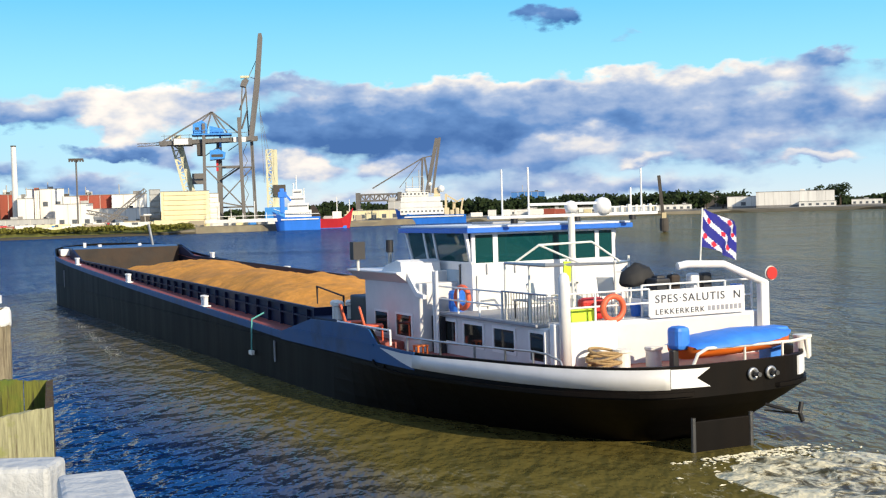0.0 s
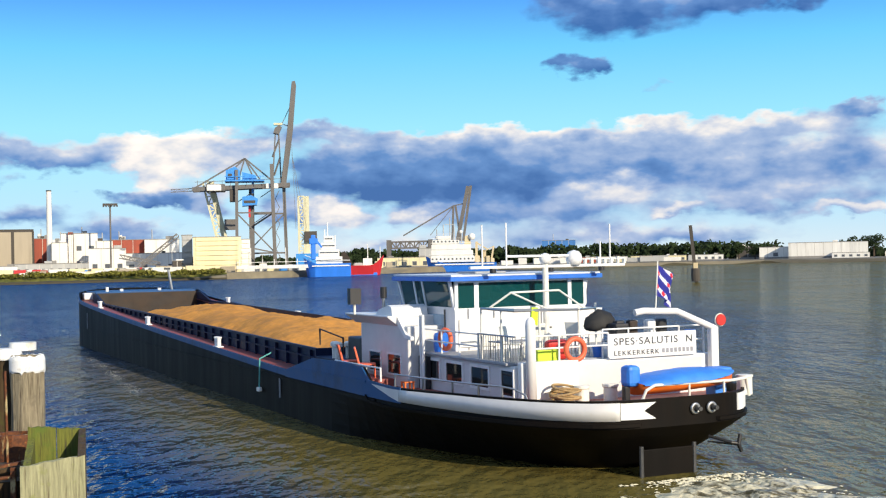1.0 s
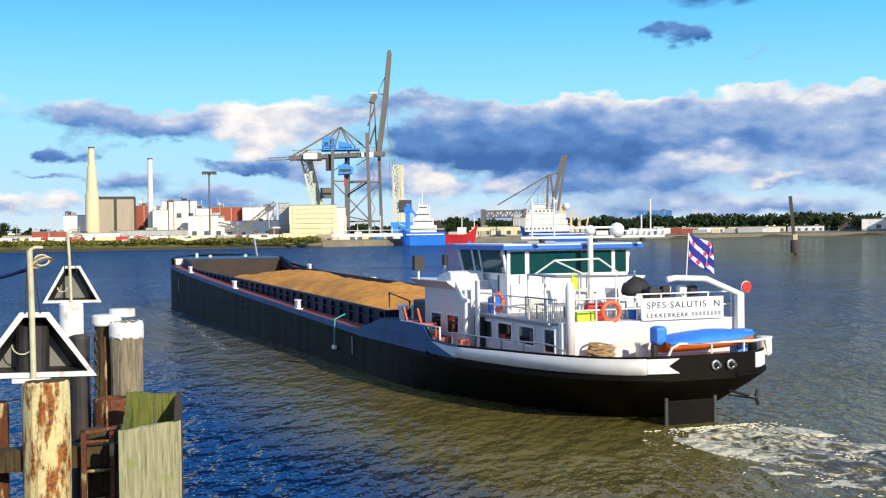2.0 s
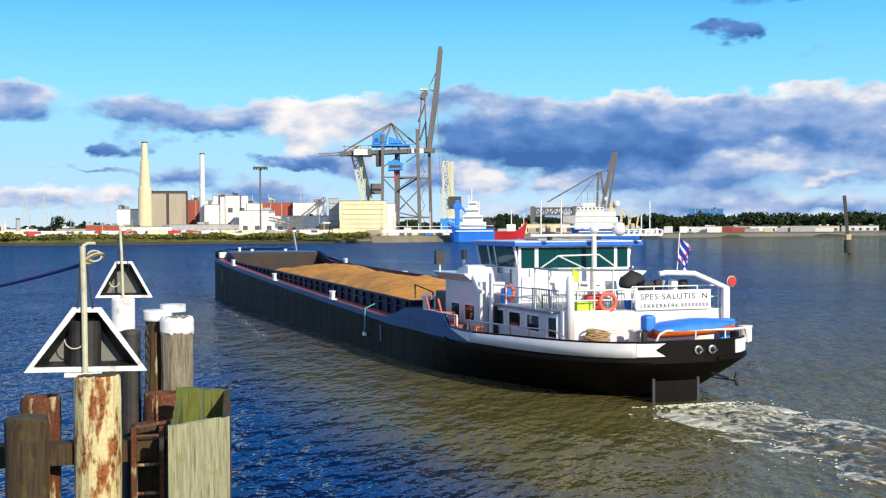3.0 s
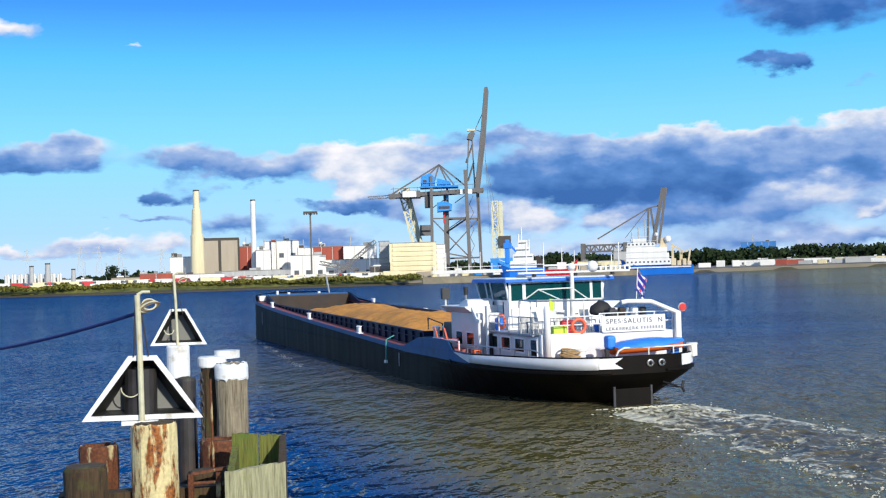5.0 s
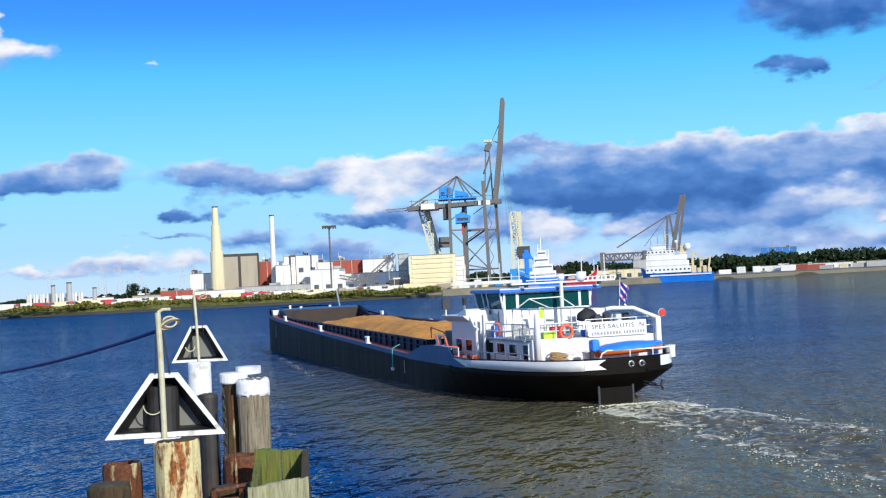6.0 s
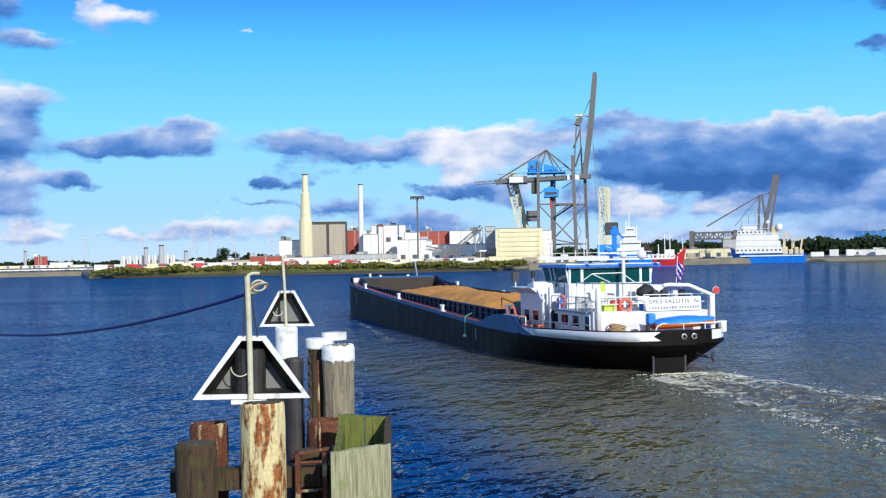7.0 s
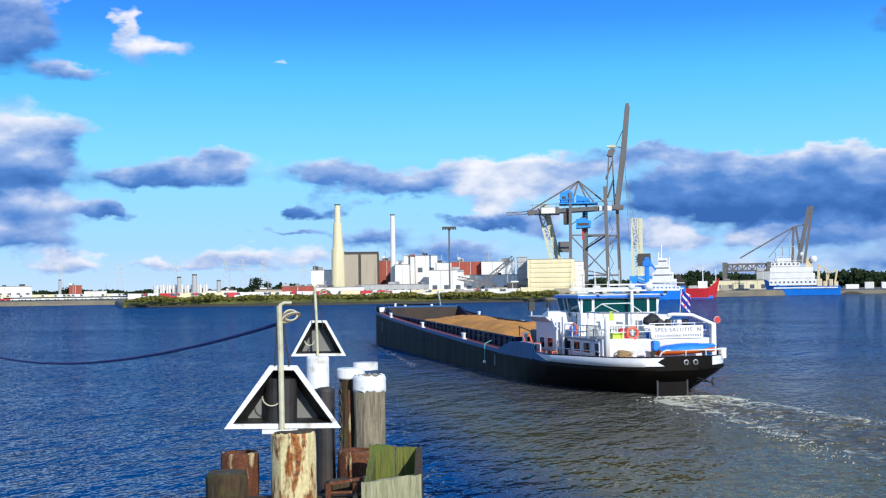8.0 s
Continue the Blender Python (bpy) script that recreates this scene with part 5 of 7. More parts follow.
# walings that hold the piles together
wl = thing("waling_beam", "dark wet timber waling between the piles", "beam")
bm = bmesh.new()
beam(bm, (-6.3, 12.1, 2.78), (-4.4, 12.95, 2.78), 0.26, 0.22)
part("timber", bm, M["wood_brown"], wl)
ld = thing("steel_ladder", "rusty steel ladder on the dolphin", "ladder")
for k, (x, y) in enumerate(((-4.98, 12.42), (-4.72, 12.54))):
    bm = bmesh.new()
    beam(bm, (x, y, -1.5), (x, y, 3.05), 0.05, 0.04)
    part("stile", bm, M["pile_rust"], ld)
for k in range(14):
    z = 2.95 - 0.3 * k
    part("rung", tube([(-4.98, 12.42, z), (-4.72, 12.54, z)], 0.018), M["pile_rust"], ld)
bm = bmesh.new()
beam(bm, (-4.98, 12.42, 3.05), (-4.58, 12.62, 3.10), 0.05, 0.03)
part("hand_bar", bm, M["pile_rust"], ld)
rp = thing("thin_rod", "thin rusty rod standing by the piles", "rod")
part("rod", tube([(-4.98, 13.1, 2.5), (-5.0, 13.1, 3.98)], 0.014), M["pile_rust"], rp)
for k in range(18):
    z = 3.82 - k * 0.075
    ax = k % 2
    pts = [((0.02 * math.cos(a) if ax else 0) + 0.36, (0 if ax else 0.02 * math.cos(a)) - 0.12, z + 0.05 * math.sin(a)) for a in [2 * math.pi * i / 10 for i in range(11)]]
    part("chain_link", tube(pts, 0.010, 5), M["pipe_dark"], p7)


def day_mark(m, wb, wt, h, depth, rim):
    """Hooded trapezoid board: pale rim in front, dark tapering hood behind, a shelf at the foot."""
    t = thing("day_mark", "white-rimmed black trapezoid day mark on the piles", "day mark", "day marks", at=m)
    bm = bmesh.new()
    o = [(-wb / 2, 0), (wb / 2, 0), (wt / 2, h), (-wt / 2, h)]
    def inset(k):
        s = k * 1.0
        return [(-wb / 2 + 1.75 * s, s), (wb / 2 - 1.75 * s, s), (wt / 2 - 0.75 * s, h - s), (-wt / 2 + 0.75 * s, h - s)]
    i = inset(rim)
    for y0, y1 in ((-0.025, 0.025),):
        for k in range(4):
            j = (k + 1) % 4
            vs = [bm.verts.new((p[0], y, p[1])) for y in (y0, y1) for p in (o[k], o[j], i[j], i[k])]
            for f in ((0, 1, 2, 3), (7, 6, 5, 4), (0, 4, 5, 1), (2, 6, 7, 3), (1, 5, 6, 2), (0, 3, 7, 4)):
                bm.faces.new([vs[q] for q in f])
    part("rim", bm, M["cap_white"], t, "white painted rim")
    bm = bmesh.new()
    back = [(p[0] * 0.72, p[1] * 0.8 + 0.06 * h) for p in i]
    a = [bm.verts.new((p[0], 0.026, p[1])) for p in i]
    b = [bm.verts.new((p[0], depth, p[1])) for p in back]
    for k in range(4):
        j = (k + 1) % 4
        bm.faces.new((a[k], a[j], b[j], b[k]))
    part("hood", bm, M["board_black"], t)
    part("back_panel", prism(back, depth, depth + 0.02), M["board_grey"], t)
    part("shelf", box(-0.22 * wb / 1.23, 0.16 * wb / 1.23, -0.10, 0.16, -0.05, -0.008, 0.008), M["cap_white"], t)
    return t


T1 = day_mark(pose(-5.45, 12.32, 3.635, 0, 1.0, 24), 1.23, 0.29, 0.665, 0.30, 0.05)
part("lamp_drum", shift(drum(0.17, 0.5, 18), pose(-0.02, 0.16, 0.02)), M["pipe_dark"], T1)
T2 = day_mark(pose(-6.37, 15.58, 4.215, 0, 0.5, 22), 0.73, 0.21, 0.475, 0.22, 0.032)
for T, h, k in ((T1, 1.30, 1.0), (T2, 0.92, 0.6)):
    part("pole", tube([(-0.01, -0.06, -0.02), (-0.03, -0.06, h * 0.62), (-0.05, -0.06, h)], 0.030 * k, 10), M["pipe_pale"], T)
    part("pole_stay", tube([(-0.09, -0.05, 0.66 * k), (-0.07, -0.05, h * 0.92)], 0.008 * k), M["pipe_dark"], T)
    part("pole_stay", tube([(0.06, -0.05, 0.66 * k), (-0.02, -0.05, h * 0.92)], 0.008 * k), M["pipe_dark"], T)
    part("hook", tube([(-0.05, -0.06, h), (0.0, -0.06, h + 0.03), (0.08, -0.06, h + 0.03)], 0.016 * k), M["pipe_pale"], T)
    for j in range(4):
        pts = [(0.07 + (0.07 + 0.012 * j) * k * math.cos(a), -0.06 + 0.02 * math.sin(a + j), h - (0.10 + 0.012 * j) * k + 0.055 * k * math.sin(a + 0.3 * j)) for a in [2 * math.pi * i / 16 for i in range(17)]]
        part("cable_coil", tube(pts, 0.009 * k, 6), M["coil_brown"] if j % 2 else M["pipe_pale"], T)
    pts = [(-0.12 + 0.10 * k * math.cos(a), -0.03, 0.34 * k + 0.10 * k * math.sin(a)) for a in [math.pi * (1.0 + i / 10) for i in range(11)]]
    part("loose_cable", tube(pts, 0.007, 5), M["pipe_pale"], T)

# sagging dark blue line to a mooring out of sight
ln = thing("mooring_line", "sagging dark blue mooring line from the day mark pole", "rope")
A, B = Vector((-5.53, 12.40, 4.74)), Vector((-22.0, 26.5, 4.62))
pts = []
for i in range(41):
    u = i / 40
    p = A.lerp(B, u)
    p.z -= 0.78 * 4 * u * (1 - u)
    pts.append(p)
part("line", tube(pts, 0.020, 7), M["rope_blue"], ln)
mp_ = pile(-22.1, 26.6, 0.2, 4.75, M["wood_post"], "timber pile that holds the mooring line")

# near quay with its timber guard rail
M["rail_grey"] = mat("rail_grey", (0.52, 0.53, 0.52), 0.75, var=0.1, scale=9, stain=(0.35, 0.36, 0.34), stain_amt=0.4, stain_scale=5, bump=0.25, bscale=40)
qb = tagged(part("near_quay", box(-40, 40, -22, 1.2, -3, 3.45), M["quay"]), "concrete quay on the near bank", "quay", kind="structure")
gr = thing("guard_rail", "grey painted timber guard rail on the quay", "railing")
part("rail_timber", box(-3.2, -0.60, 1.84, 1.93, 4.575, 4.65, 0.008), M["rail_grey"], gr)
part("rail_timber", shift(box(-0.043, 0.043, -0.9, 0.0, -0.07, 0, 0.008), pose(-0.47, 1.61, 4.688, 0, 0, 19)), M["rail_grey"], gr)
for x, y, z in ((-0.8, 1.12, 4.49), (-2.8, 1.12, 4.575)):
    part("rail_post", box(x - 0.08, x + 0.08, y - 0.08, y + 0.08, 3.45, z + 0.1, 0.01), M["rail_grey"], gr)
    part("rail_bracket", box(x - 0.05, x + 0.05, y, 1.85, z - 0.10, z + 0.03, 0.01), M["rail_grey"], gr)
part("rail_post", box(-0.40, -0.28, 0.86, 1.0, 3.45, 4.62, 0.01), M["rail_grey"], gr)


# ---- the far shore ----
def far_mat(name, col, rough=0.8, var=0.1, stain=None, amt=0.3, sc=0.4):
    return mat(name, col, rough, var=var, scale=sc, stain=stain or tuple(0.7 * c for c in col), stain_amt=amt, stain_scale=0.12, streak=True)


M["far_white"] = far_mat("far_white", (0.76, 0.74, 0.68), amt=0.3)
M["far_cream"] = far_mat("far_cream", (0.76, 0.66, 0.40), amt=0.25)
M["far_red"] = far_mat("far_red", (0.34, 0.075, 0.045), var=0.2)
M["far_grey"] = far_mat("far_grey", (0.42, 0.42, 0.40))
M["far_dark"] = far_mat("far_dark", (0.07, 0.06, 0.05))
M["far_tan"] = far_mat("far_tan", (0.40, 0.34, 0.25))
M["far_blue"] = far_mat("far_blue", (0.05, 0.20, 0.50))
M["far_roof"] = far_mat("far_roof", (0.25, 0.24, 0.22))
M["far_seam"] = far_mat("far_seam", (0.55, 0.52, 0.46))
M["far_glass"] = mat("far_glass", (0.10, 0.11, 0.12), 0.25, var=0.2)
M["crane_steel"] = far_mat("crane_steel", (0.13, 0.12, 0.11), 0.6)
M["crane_blue"] = far_mat("crane_blue", (0.03, 0.26, 0.66), 0.5)
M["crane_yellow"] = far_mat("crane_yellow", (0.60, 0.57, 0.38), 0.6)
M["ship_blue"] = far_mat("ship_blue", (0.02, 0.20, 0.72), 0.5)
M["ship_red"] = far_mat("ship_red", (0.52, 0.02, 0.025), 0.5)
M["ship_yellow"] = far_mat("ship_yellow", (0.62, 0.50, 0.30), 0.6)


def at_far(az, d, z=0.0, turn=0.0):
    """Place on the far shore, its local x to the right and y away from the near bank."""
    x, y, _ = polar(az, d)
    return pose(x, y, z, 0, 0, az + turn)


def building(az, d, w, z0, z1, depth, material, label, wins=None, panels=0, louvres=0):
    t = thing("building", label if len(label.split()) > 3 else label + " on the harbour ground", "building", "harbour buildings", at=at_far(az, d))
    part("wall", box(-w / 2, w / 2, 0, depth, z0 - 0.3, z1 - 0.25), M["far_dark"] if material == M["far_tan"] and panels else material, t)
    part("roof", box(-w / 2 - 0.15, w / 2 + 0.15, -0.15, depth + 0.15, z1 - 0.25, z1, 0.05), M["far_roof"] if material != M["far_tan"] else M["far_dark"], t)
    h = z1 - z0
    if wins:
        r, c = wins
        for i in range(r):
            for j in range(c):
                cx = -w / 2 + w * (j + 0.5) / c
                ww = min(w / c * 0.38, 2.4)
                zb = z0 + h * (0.22 + 0.72 * i / r)
                zt = zb + min(h * 0.36 / r, 1.9)
                win = part("window", box(cx - ww / 2 - 0.12, cx + ww / 2 + 0.12, -0.06, 0.05, zb - 0.1, zt + 0.1), M["far_grey"], t)
                part("pane", box(cx - ww / 2, cx + ww / 2, -0.09, -0.061, zb, zt), M["far_glass"], win)
    for j in range(panels):
        a, b = -w / 2 + w * j / panels + 0.6, -w / 2 + w * (j + 1) / panels - 0.6
        part("wall_panel", box(a, b, -0.25, 0, z0 + h * 0.12, z1 - 1.2, 0.05), material if material == M["far_tan"] else M["far_white"], t)
        part("panel_groove", box(b + 0.35, b + 0.85, -0.12, 0, z0 + 0.5, z1 - 0.6), M["far_dark"], t)
    # wall seams, a plinth and gear on the roof
    rb = random.Random(int(az * 1000) + int(w * 10))
    if not panels and not louvres and h > 3:
        n = max(2, int(w / 4.2))
        for j in range(1, n):
            x = -w / 2 + w * j / n
            part("wall_seam", box(x - 0.11, x + 0.11, -0.05, 0, z0, z1 - 0.3), M["far_seam"], t)
        part("plinth", box(-w / 2 - 0.02, w / 2 + 0.02, -0.08, 0, z0 - 0.3, z0 + min(1.2, h * 0.16)), M["far_roof"], t)
        for j in range(rb.randrange(1, 4) if w > 6 else 1):
            x, k, g = rb.uniform(-w * 0.4, w * 0.4), rb.uniform(0.4, 1.6), rb.uniform(0.5, min(2.2, h * 0.22))
            part("roof_vent", box(x - k, x + k, 1.0, 3.0, z1, z1 + g, 0.08), M[rb.choice(["far_grey", "far_roof", "far_white", "far_dark"])], t)
        if h > 9:
            x = rb.uniform(-w * 0.42, w * 0.42)
            part("roof_pipe", tube([(x, 1.5, z1), (x, 1.5, z1 + rb.uniform(2, 4.5))], 0.22), M["far_grey"], t)
    for j in range(louvres):
        z = z0 + h * (j + 0.7) / (louvres + 0.6)
        part("louvre", box(-w / 2 + w * 0.06, w / 2 - w * 0.06, -0.32, 0.0, z, z + h / louvres * 0.62, 0.06), material, t)
    return t


building(20.347, 545, 16.4, 1.9, 21.2, 26, M["far_tan"], 'grey-brown boiler house with tall ribbed panels', panels=2)
building(22.059, 540, 9.2, 1.9, 13.5, 18, M["far_white"], 'low white annexe with one dark window', wins=(1, 1))
building(21.285, 552, 5.4, 1.9, 21.7, 14, M["far_dark"], 'dark brown stair block beside the boiler house')
building(19.112, 560, 7.3, 1.9, 17.7, 16, M["far_red"], 'red brick hall by the slim stack')
building(17.587, 540, 14.9, 1.9, 19.2, 18, M["far_white"], 'tall white mill building with a red stair tower', wins=(2, 3))
building(17.936, 538, 1.9, 1.9, 19.7, 5, M["far_red"], 'narrow red lattice stair tower', panels=3)
building(18.404, 532, 6.2, 1.9, 15.3, 14, M["far_white"], 'white silo house', wins=(1, 2))
building(16.543, 548, 7.4, 1.9, 16.1, 16, M["far_white"], 'white low factory wing', wins=(1, 2))
building(16.391, 520, 14.5, 1.9, 12.5, 14, M["far_white"], 'white factory shed with dark silo doors', wins=(1, 3))
building(15.532, 560, 14.6, 1.9, 16.7, 20, M["far_red"], 'long red brick warehouse', wins=(1, 4))
building(14.024, 555, 14.7, 1.9, 16.6, 24, M["far_white"], 'white flat-roofed warehouse')
building(14.225, 530, 26.2, 1.9, 10.4, 14, M["far_white"], 'low white storage shed', wins=(1, 5))
building(18.745, 500, 27.0, 1.9, 6.8, 10, M["far_grey"], 'long grey workshop behind the bank', wins=(1, 9))
building(19.370, 452, 12.6, 1.9, 4.3, 9, M["far_blue"], 'blue-roofed boat shed by the bank')
building(21.257, 470, 17.9, 1.9, 6.0, 10, M["far_white"], 'white boat hall behind the bank', wins=(1, 6))
building(15.626, 455, 8.6, 1.9, 4.5, 8, M["far_white"], 'white caravan-like shed by the bank')
building(17.293, 450, 7.5, 1.9, 3.5, 6, M["far_white"], 'small white hut by the bank')
building(24.487, 470, 10.0, 1.9, 5.5, 10, M["far_tan"], 'brick-brown boat shed')
building(23.164, 480, 12.0, 1.9, 6.6, 12, M["far_red"], 'red-walled shed with a grey roof')
building(21.708, 478, 4.3, 1.9, 6.0, 6, M["far_red"], 'small red shed')
building(11.611, 448, 16.6, 1.9, 14.9, 20, M["far_cream"], 'cream silo hall with horizontal louvres', louvres=7)
building(12.931, 456, 3.7, 1.9, 15.9, 16, M["far_grey"], 'grey conveyor tower beside the silo hall', louvres=6)
building(10.342, 462, 3.3, 1.9, 14.2, 10, M["far_white"], 'white stair tower with open floors', louvres=6)
building(13.378, 450, 3.2, 1.9, 6.7, 6, M["far_dark"], 'dark low shed under the conveyor')
building(35.834, 640, 25.2, 1.9, 8.7, 20, M["far_white"], 'long white hall on the far yard', wins=(1, 6))
building(32.054, 660, 11.1, 1.9, 6.0, 14, M["far_white"], 'pale low hall', wins=(1, 3))
building(32.902, 640, 6.1, 1.9, 8.9, 10, M["far_red"], 'round-roofed red brick house')
building(34.292, 620, 38.0, 1.9, 3.9, 8, M["far_grey"], 'grey low storage row', wins=(1, 10))
building(26.653, 560, 14.7, 1.9, 5.4, 10, M["far_white"], 'white tank farm building', wins=(1, 4))
building(25.587, 540, 3.6, 1.9, 4.2, 8, M["far_white"], 'small white kiosk')
building(3.180, 560, 23.7, 1.9, 6.6, 18, M["far_cream"], 'long cream quay shed with dark doors', wins=(1, 5))
building(2.202, 570, 5.8, 1.9, 10.5, 14, M["far_grey"], 'grey square tank house')
building(-13.482, 700, 17.0, 1.9, 8.4, 24, M["far_white"], 'white warehouse with a lower roof', wins=(1, 1))
building(-15.698, 690, 40.1, 1.9, 10.4, 30, M["far_white"], 'large white warehouse on the far shore')
building(-16.645, 684, 18.7, 1.9, 4.7, 8, M["far_white"], 'white loading front with dark openings', wins=(1, 5))
building(-18.700, 700, 15.6, 1.9, 5.1, 16, M["far_white"], 'white gabled hall on the far shore', wins=(1, 5))
building(-12.292, 720, 12.4, 1.9, 8.9, 14, M["far_dark"], 'dark grey shed on the far shore')
building(-3.845, 640, 21.5, 1.9, 5.0, 10, M["far_white"], 'long pale shed on the far shore', wins=(1, 9))
building(-5.939, 660, 24.3, 1.9, 5.1, 10, M["far_white"], 'long white trailer row on the shore', wins=(1, 6))
building(-8.372, 680, 29.3, 1.9, 5.1, 12, M["far_cream"], 'long cream shed on the far shore', wins=(1, 8))
building(-10.476, 700, 18.4, 1.9, 5.1, 12, M["far_white"], 'low white shed on the far shore', wins=(1, 5))
building(-3.9, 830, 22.0, 1.9, 16.5, 14, M["far_blue"], 'blue hall behind the far sheds')


def stack(az, d, prof, material, label, square=False):
    t = thing("chimney", label, "chimney", "chimneys", at=at_far(az, d))
    part("shaft", drum(1, 1, 4 if square else 20, [(0, 1.0)] + prof + [(0, prof[-1][1])]), material, t)
    part("rim", drum(1, 1, 4 if square else 20, [(prof[-1][0] * 0.7, prof[-1][1]), (prof[-1][0] * 1.08, prof[-1][1]), (prof[-1][0] * 1.08, prof[-1][1] + 0.5), (prof[-1][0] * 0.7, prof[-1][1] + 0.5)]), M["far_dark"], t)
    return t


s1 = stack(21.33, 530, [(2.9, 2), (2.65, 22), (2.25, 22.2), (1.75, 33), (1.35, 33.2), (1.2, 40.4)], M["far_cream"], "pale concrete chimney tapering upward")
stack(18.82, 540, [(1.25, 2), (1.0, 36.5)], M["far_white"], "slim white steel chimney")
for az, d, r, z in ((28.44, 520, 1.0, 10.6), (27.77, 520, 1.2, 11.5), (26.70, 540, 1.0, 9.2), (33.55, 640, 0.8, 11.2)):
    stack(az, d, [(r, 1.8), (r * 0.8, z)], M["far_grey"], "small grey vent stack")
for i in range(9):
    t = thing("storage_tank", "pale grey upright storage tank", "tank", "storage tanks", at=at_far(29.45 - 0.27 * i, 525))
    part("shell", drum(1, 1, 18, [(0, 1.9), (1.05, 1.9), (1.05, 7.4 + 0.2 * (i % 2)), (0.5, 8.0), (0, 8.0)]), M["far_white"], t)
    part("ladder", box(-0.2, 0.2, -1.16, -1.02, 1.9, 8.2), M["far_grey"], t)

# floodlight mast
t = thing("light_mast", "tall grey mast with a ring of floodlights", "mast", at=at_far(16.24, 520))
part("mast", tube([(0, 0, 1.9), (0, 0, 30)], 0.35, 10), M["crane_steel"], t)
part("light_ring", box(-2.9, 2.9, -1, 1, 29.6, 30.4, 0.1), M["far_dark"], t)
for i in range(6):
    part("floodlight", box(-2.9 + i * 1.05, -2.2 + i * 1.05, -1.2, -1.0, 29.0, 29.7), M["far_dark"], t)

# ship-to-shore crane with its boom raised
cr = thing("quay_crane", "grey and blue quay crane with its boom raised", "crane", at=at_far(9.99, 470))


def girder(name, p, q, w, material, parent, h=None):
    bm = bmesh.new()
    beam(bm, p, q, w, h)
    return part(name, bm, material, parent)


def truss(name, p, q, depth, n, material, parent, r=0.3):
    """Lattice of two chords and zigzag bracing in the upright plane."""
    bm = bmesh.new()
    p, q = Vector(p), Vector(q)
    d = (q - p)
    side = d.cross(Vector((0, 1, 0))).normalized() * depth
    beam(bm, p, q, r)
    beam(bm, p + side, q + side, r)
    for i in range(n):
        a, b = p + d * i / n, p + d * (i + 1) / n
        beam(bm, a, b + side, r * 0.55) if i % 2 else beam(bm, a + side, b, r * 0.55)
        beam(bm, b, b + side, r * 0.5)
    return part(name, bm, material, parent)


for x, y, zb, zt, w in ((-6.0, 0, 12, 40, 1.1), (-0.6, 12, 2, 34, 2.0), (8.0, 0, 2, 42, 1.3), (12.6, 12, 2, 40, 1.2)):
    girder("leg", (x, y, zb), (x + (0.3 if x < 0 else -0.8), y, zt), w, M["crane_steel"], cr)
for z in (24, 9):
    girder("sill_beam", (-6, 0, 24 if z == 24 else 12), (8, 0, z), 0.5, M["crane_steel"], cr)
    girder("sill_beam", (-0.6, 12, z), (12.6, 12, z), 0.6, M["crane_steel"], cr)
for k in range(9):      # zigzag stair up the rear leg
    girder("stair_flight", (8.6 + 1.5 * (k % 2), 11, 4 + 3.2 * k), (10.1 - 1.5 * (k % 2), 11, 7.2 + 3.2 * k), 0.22, M["crane_steel"], cr)
for x in range(-20, 12, 3):
    girder("walkway_post", (x, 0.6, 34.2), (x, 0.6, 36.2), 0.16, M["crane_steel"], cr)
girder("walkway_rail", (-21, 0.6, 35.6), (12, 0.6, 36.6), 0.18, M["crane_steel"], cr)
for x, z in ((-3, 28), (3, 20), (6, 30)):
    girder("cross_tie", (x - 3, 6, z), (x + 3, 6, z + 4), 0.3, M["crane_steel"], cr)
girder("brace", (-0.6, 12, 11), (12, 12, 24), 0.45, M["crane_steel"], cr)
girder("brace", (-0.6, 12, 19), (7.8, 0, 24), 0.5, M["crane_steel"], cr)
girder("brace", (-6, 0, 24), (8, 0, 9), 0.5, M["crane_steel"], cr)
for y in (2, 9):
    girder("main_girder", (-22, y, 33.0), (14, y, 34.4), 1.2, M["crane_steel"], cr, 1.5)
truss("girder_tail", (-30, 5, 32.2), (-21, 5, 32.6), 1.0, 6, M["crane_steel"], cr, 0.25)
part("counter_box", box(-17, -10, 0.5, 10, 32.2, 34.8, 0.2), M["crane_steel"], cr)
part("sign_panel", box(-16.6, -11.4, 0.3, 0.49, 32.4, 34.6), M["far_white"], cr)
part("sign_panel", box(5.0, 6.6, 0.6, 0.8, 33.0, 34.8), M["far_white"], cr)
part("sign_panel", box(7.6, 9.6, 0.6, 0.8, 33.0, 34.8), M["far_white"], cr)
mh = part("machinery_house", prism([(-9.6, 36.4), (-4.4, 36.4), (-4.4, 39.6), (-6.2, 41.2), (-9.6, 39.8)], 0, 9), M["crane_blue"], cr, "blue machinery house with a pitched roof")
part("house_window", box(-8.8, -7.4, -0.06, 0, 37.4, 38.6), M["far_dark"], mh)
part("machinery_house", prism([(-3.6, 36.4), (1.8, 36.4), (1.2, 38.0), (-3.6, 39.2)], 1, 9), M["crane_blue"], cr, "blue machinery house")
for x in (-9, -6, -3, 0, 3):
    girder("platform_post", (x, -0.6, 36.2), (x, -0.6, 37.6), 0.2, M["crane_blue"], cr)
girder("platform_rail", (-10, -0.6, 37.5), (4.4, -0.6, 37.5), 0.2, M["crane_blue"], cr)
part("platform", box(-10, 4.5, -0.8, 10, 35.7, 36.2), M["crane_blue"], cr)
part("trolley", prism([(-3.8, 26.6), (1.6, 27.0), (2.0, 29.2), (-0.6, 30.6), (-3.8, 30.0)], 1, 9), M["crane_blue"], cr, "blue trolley cabin")
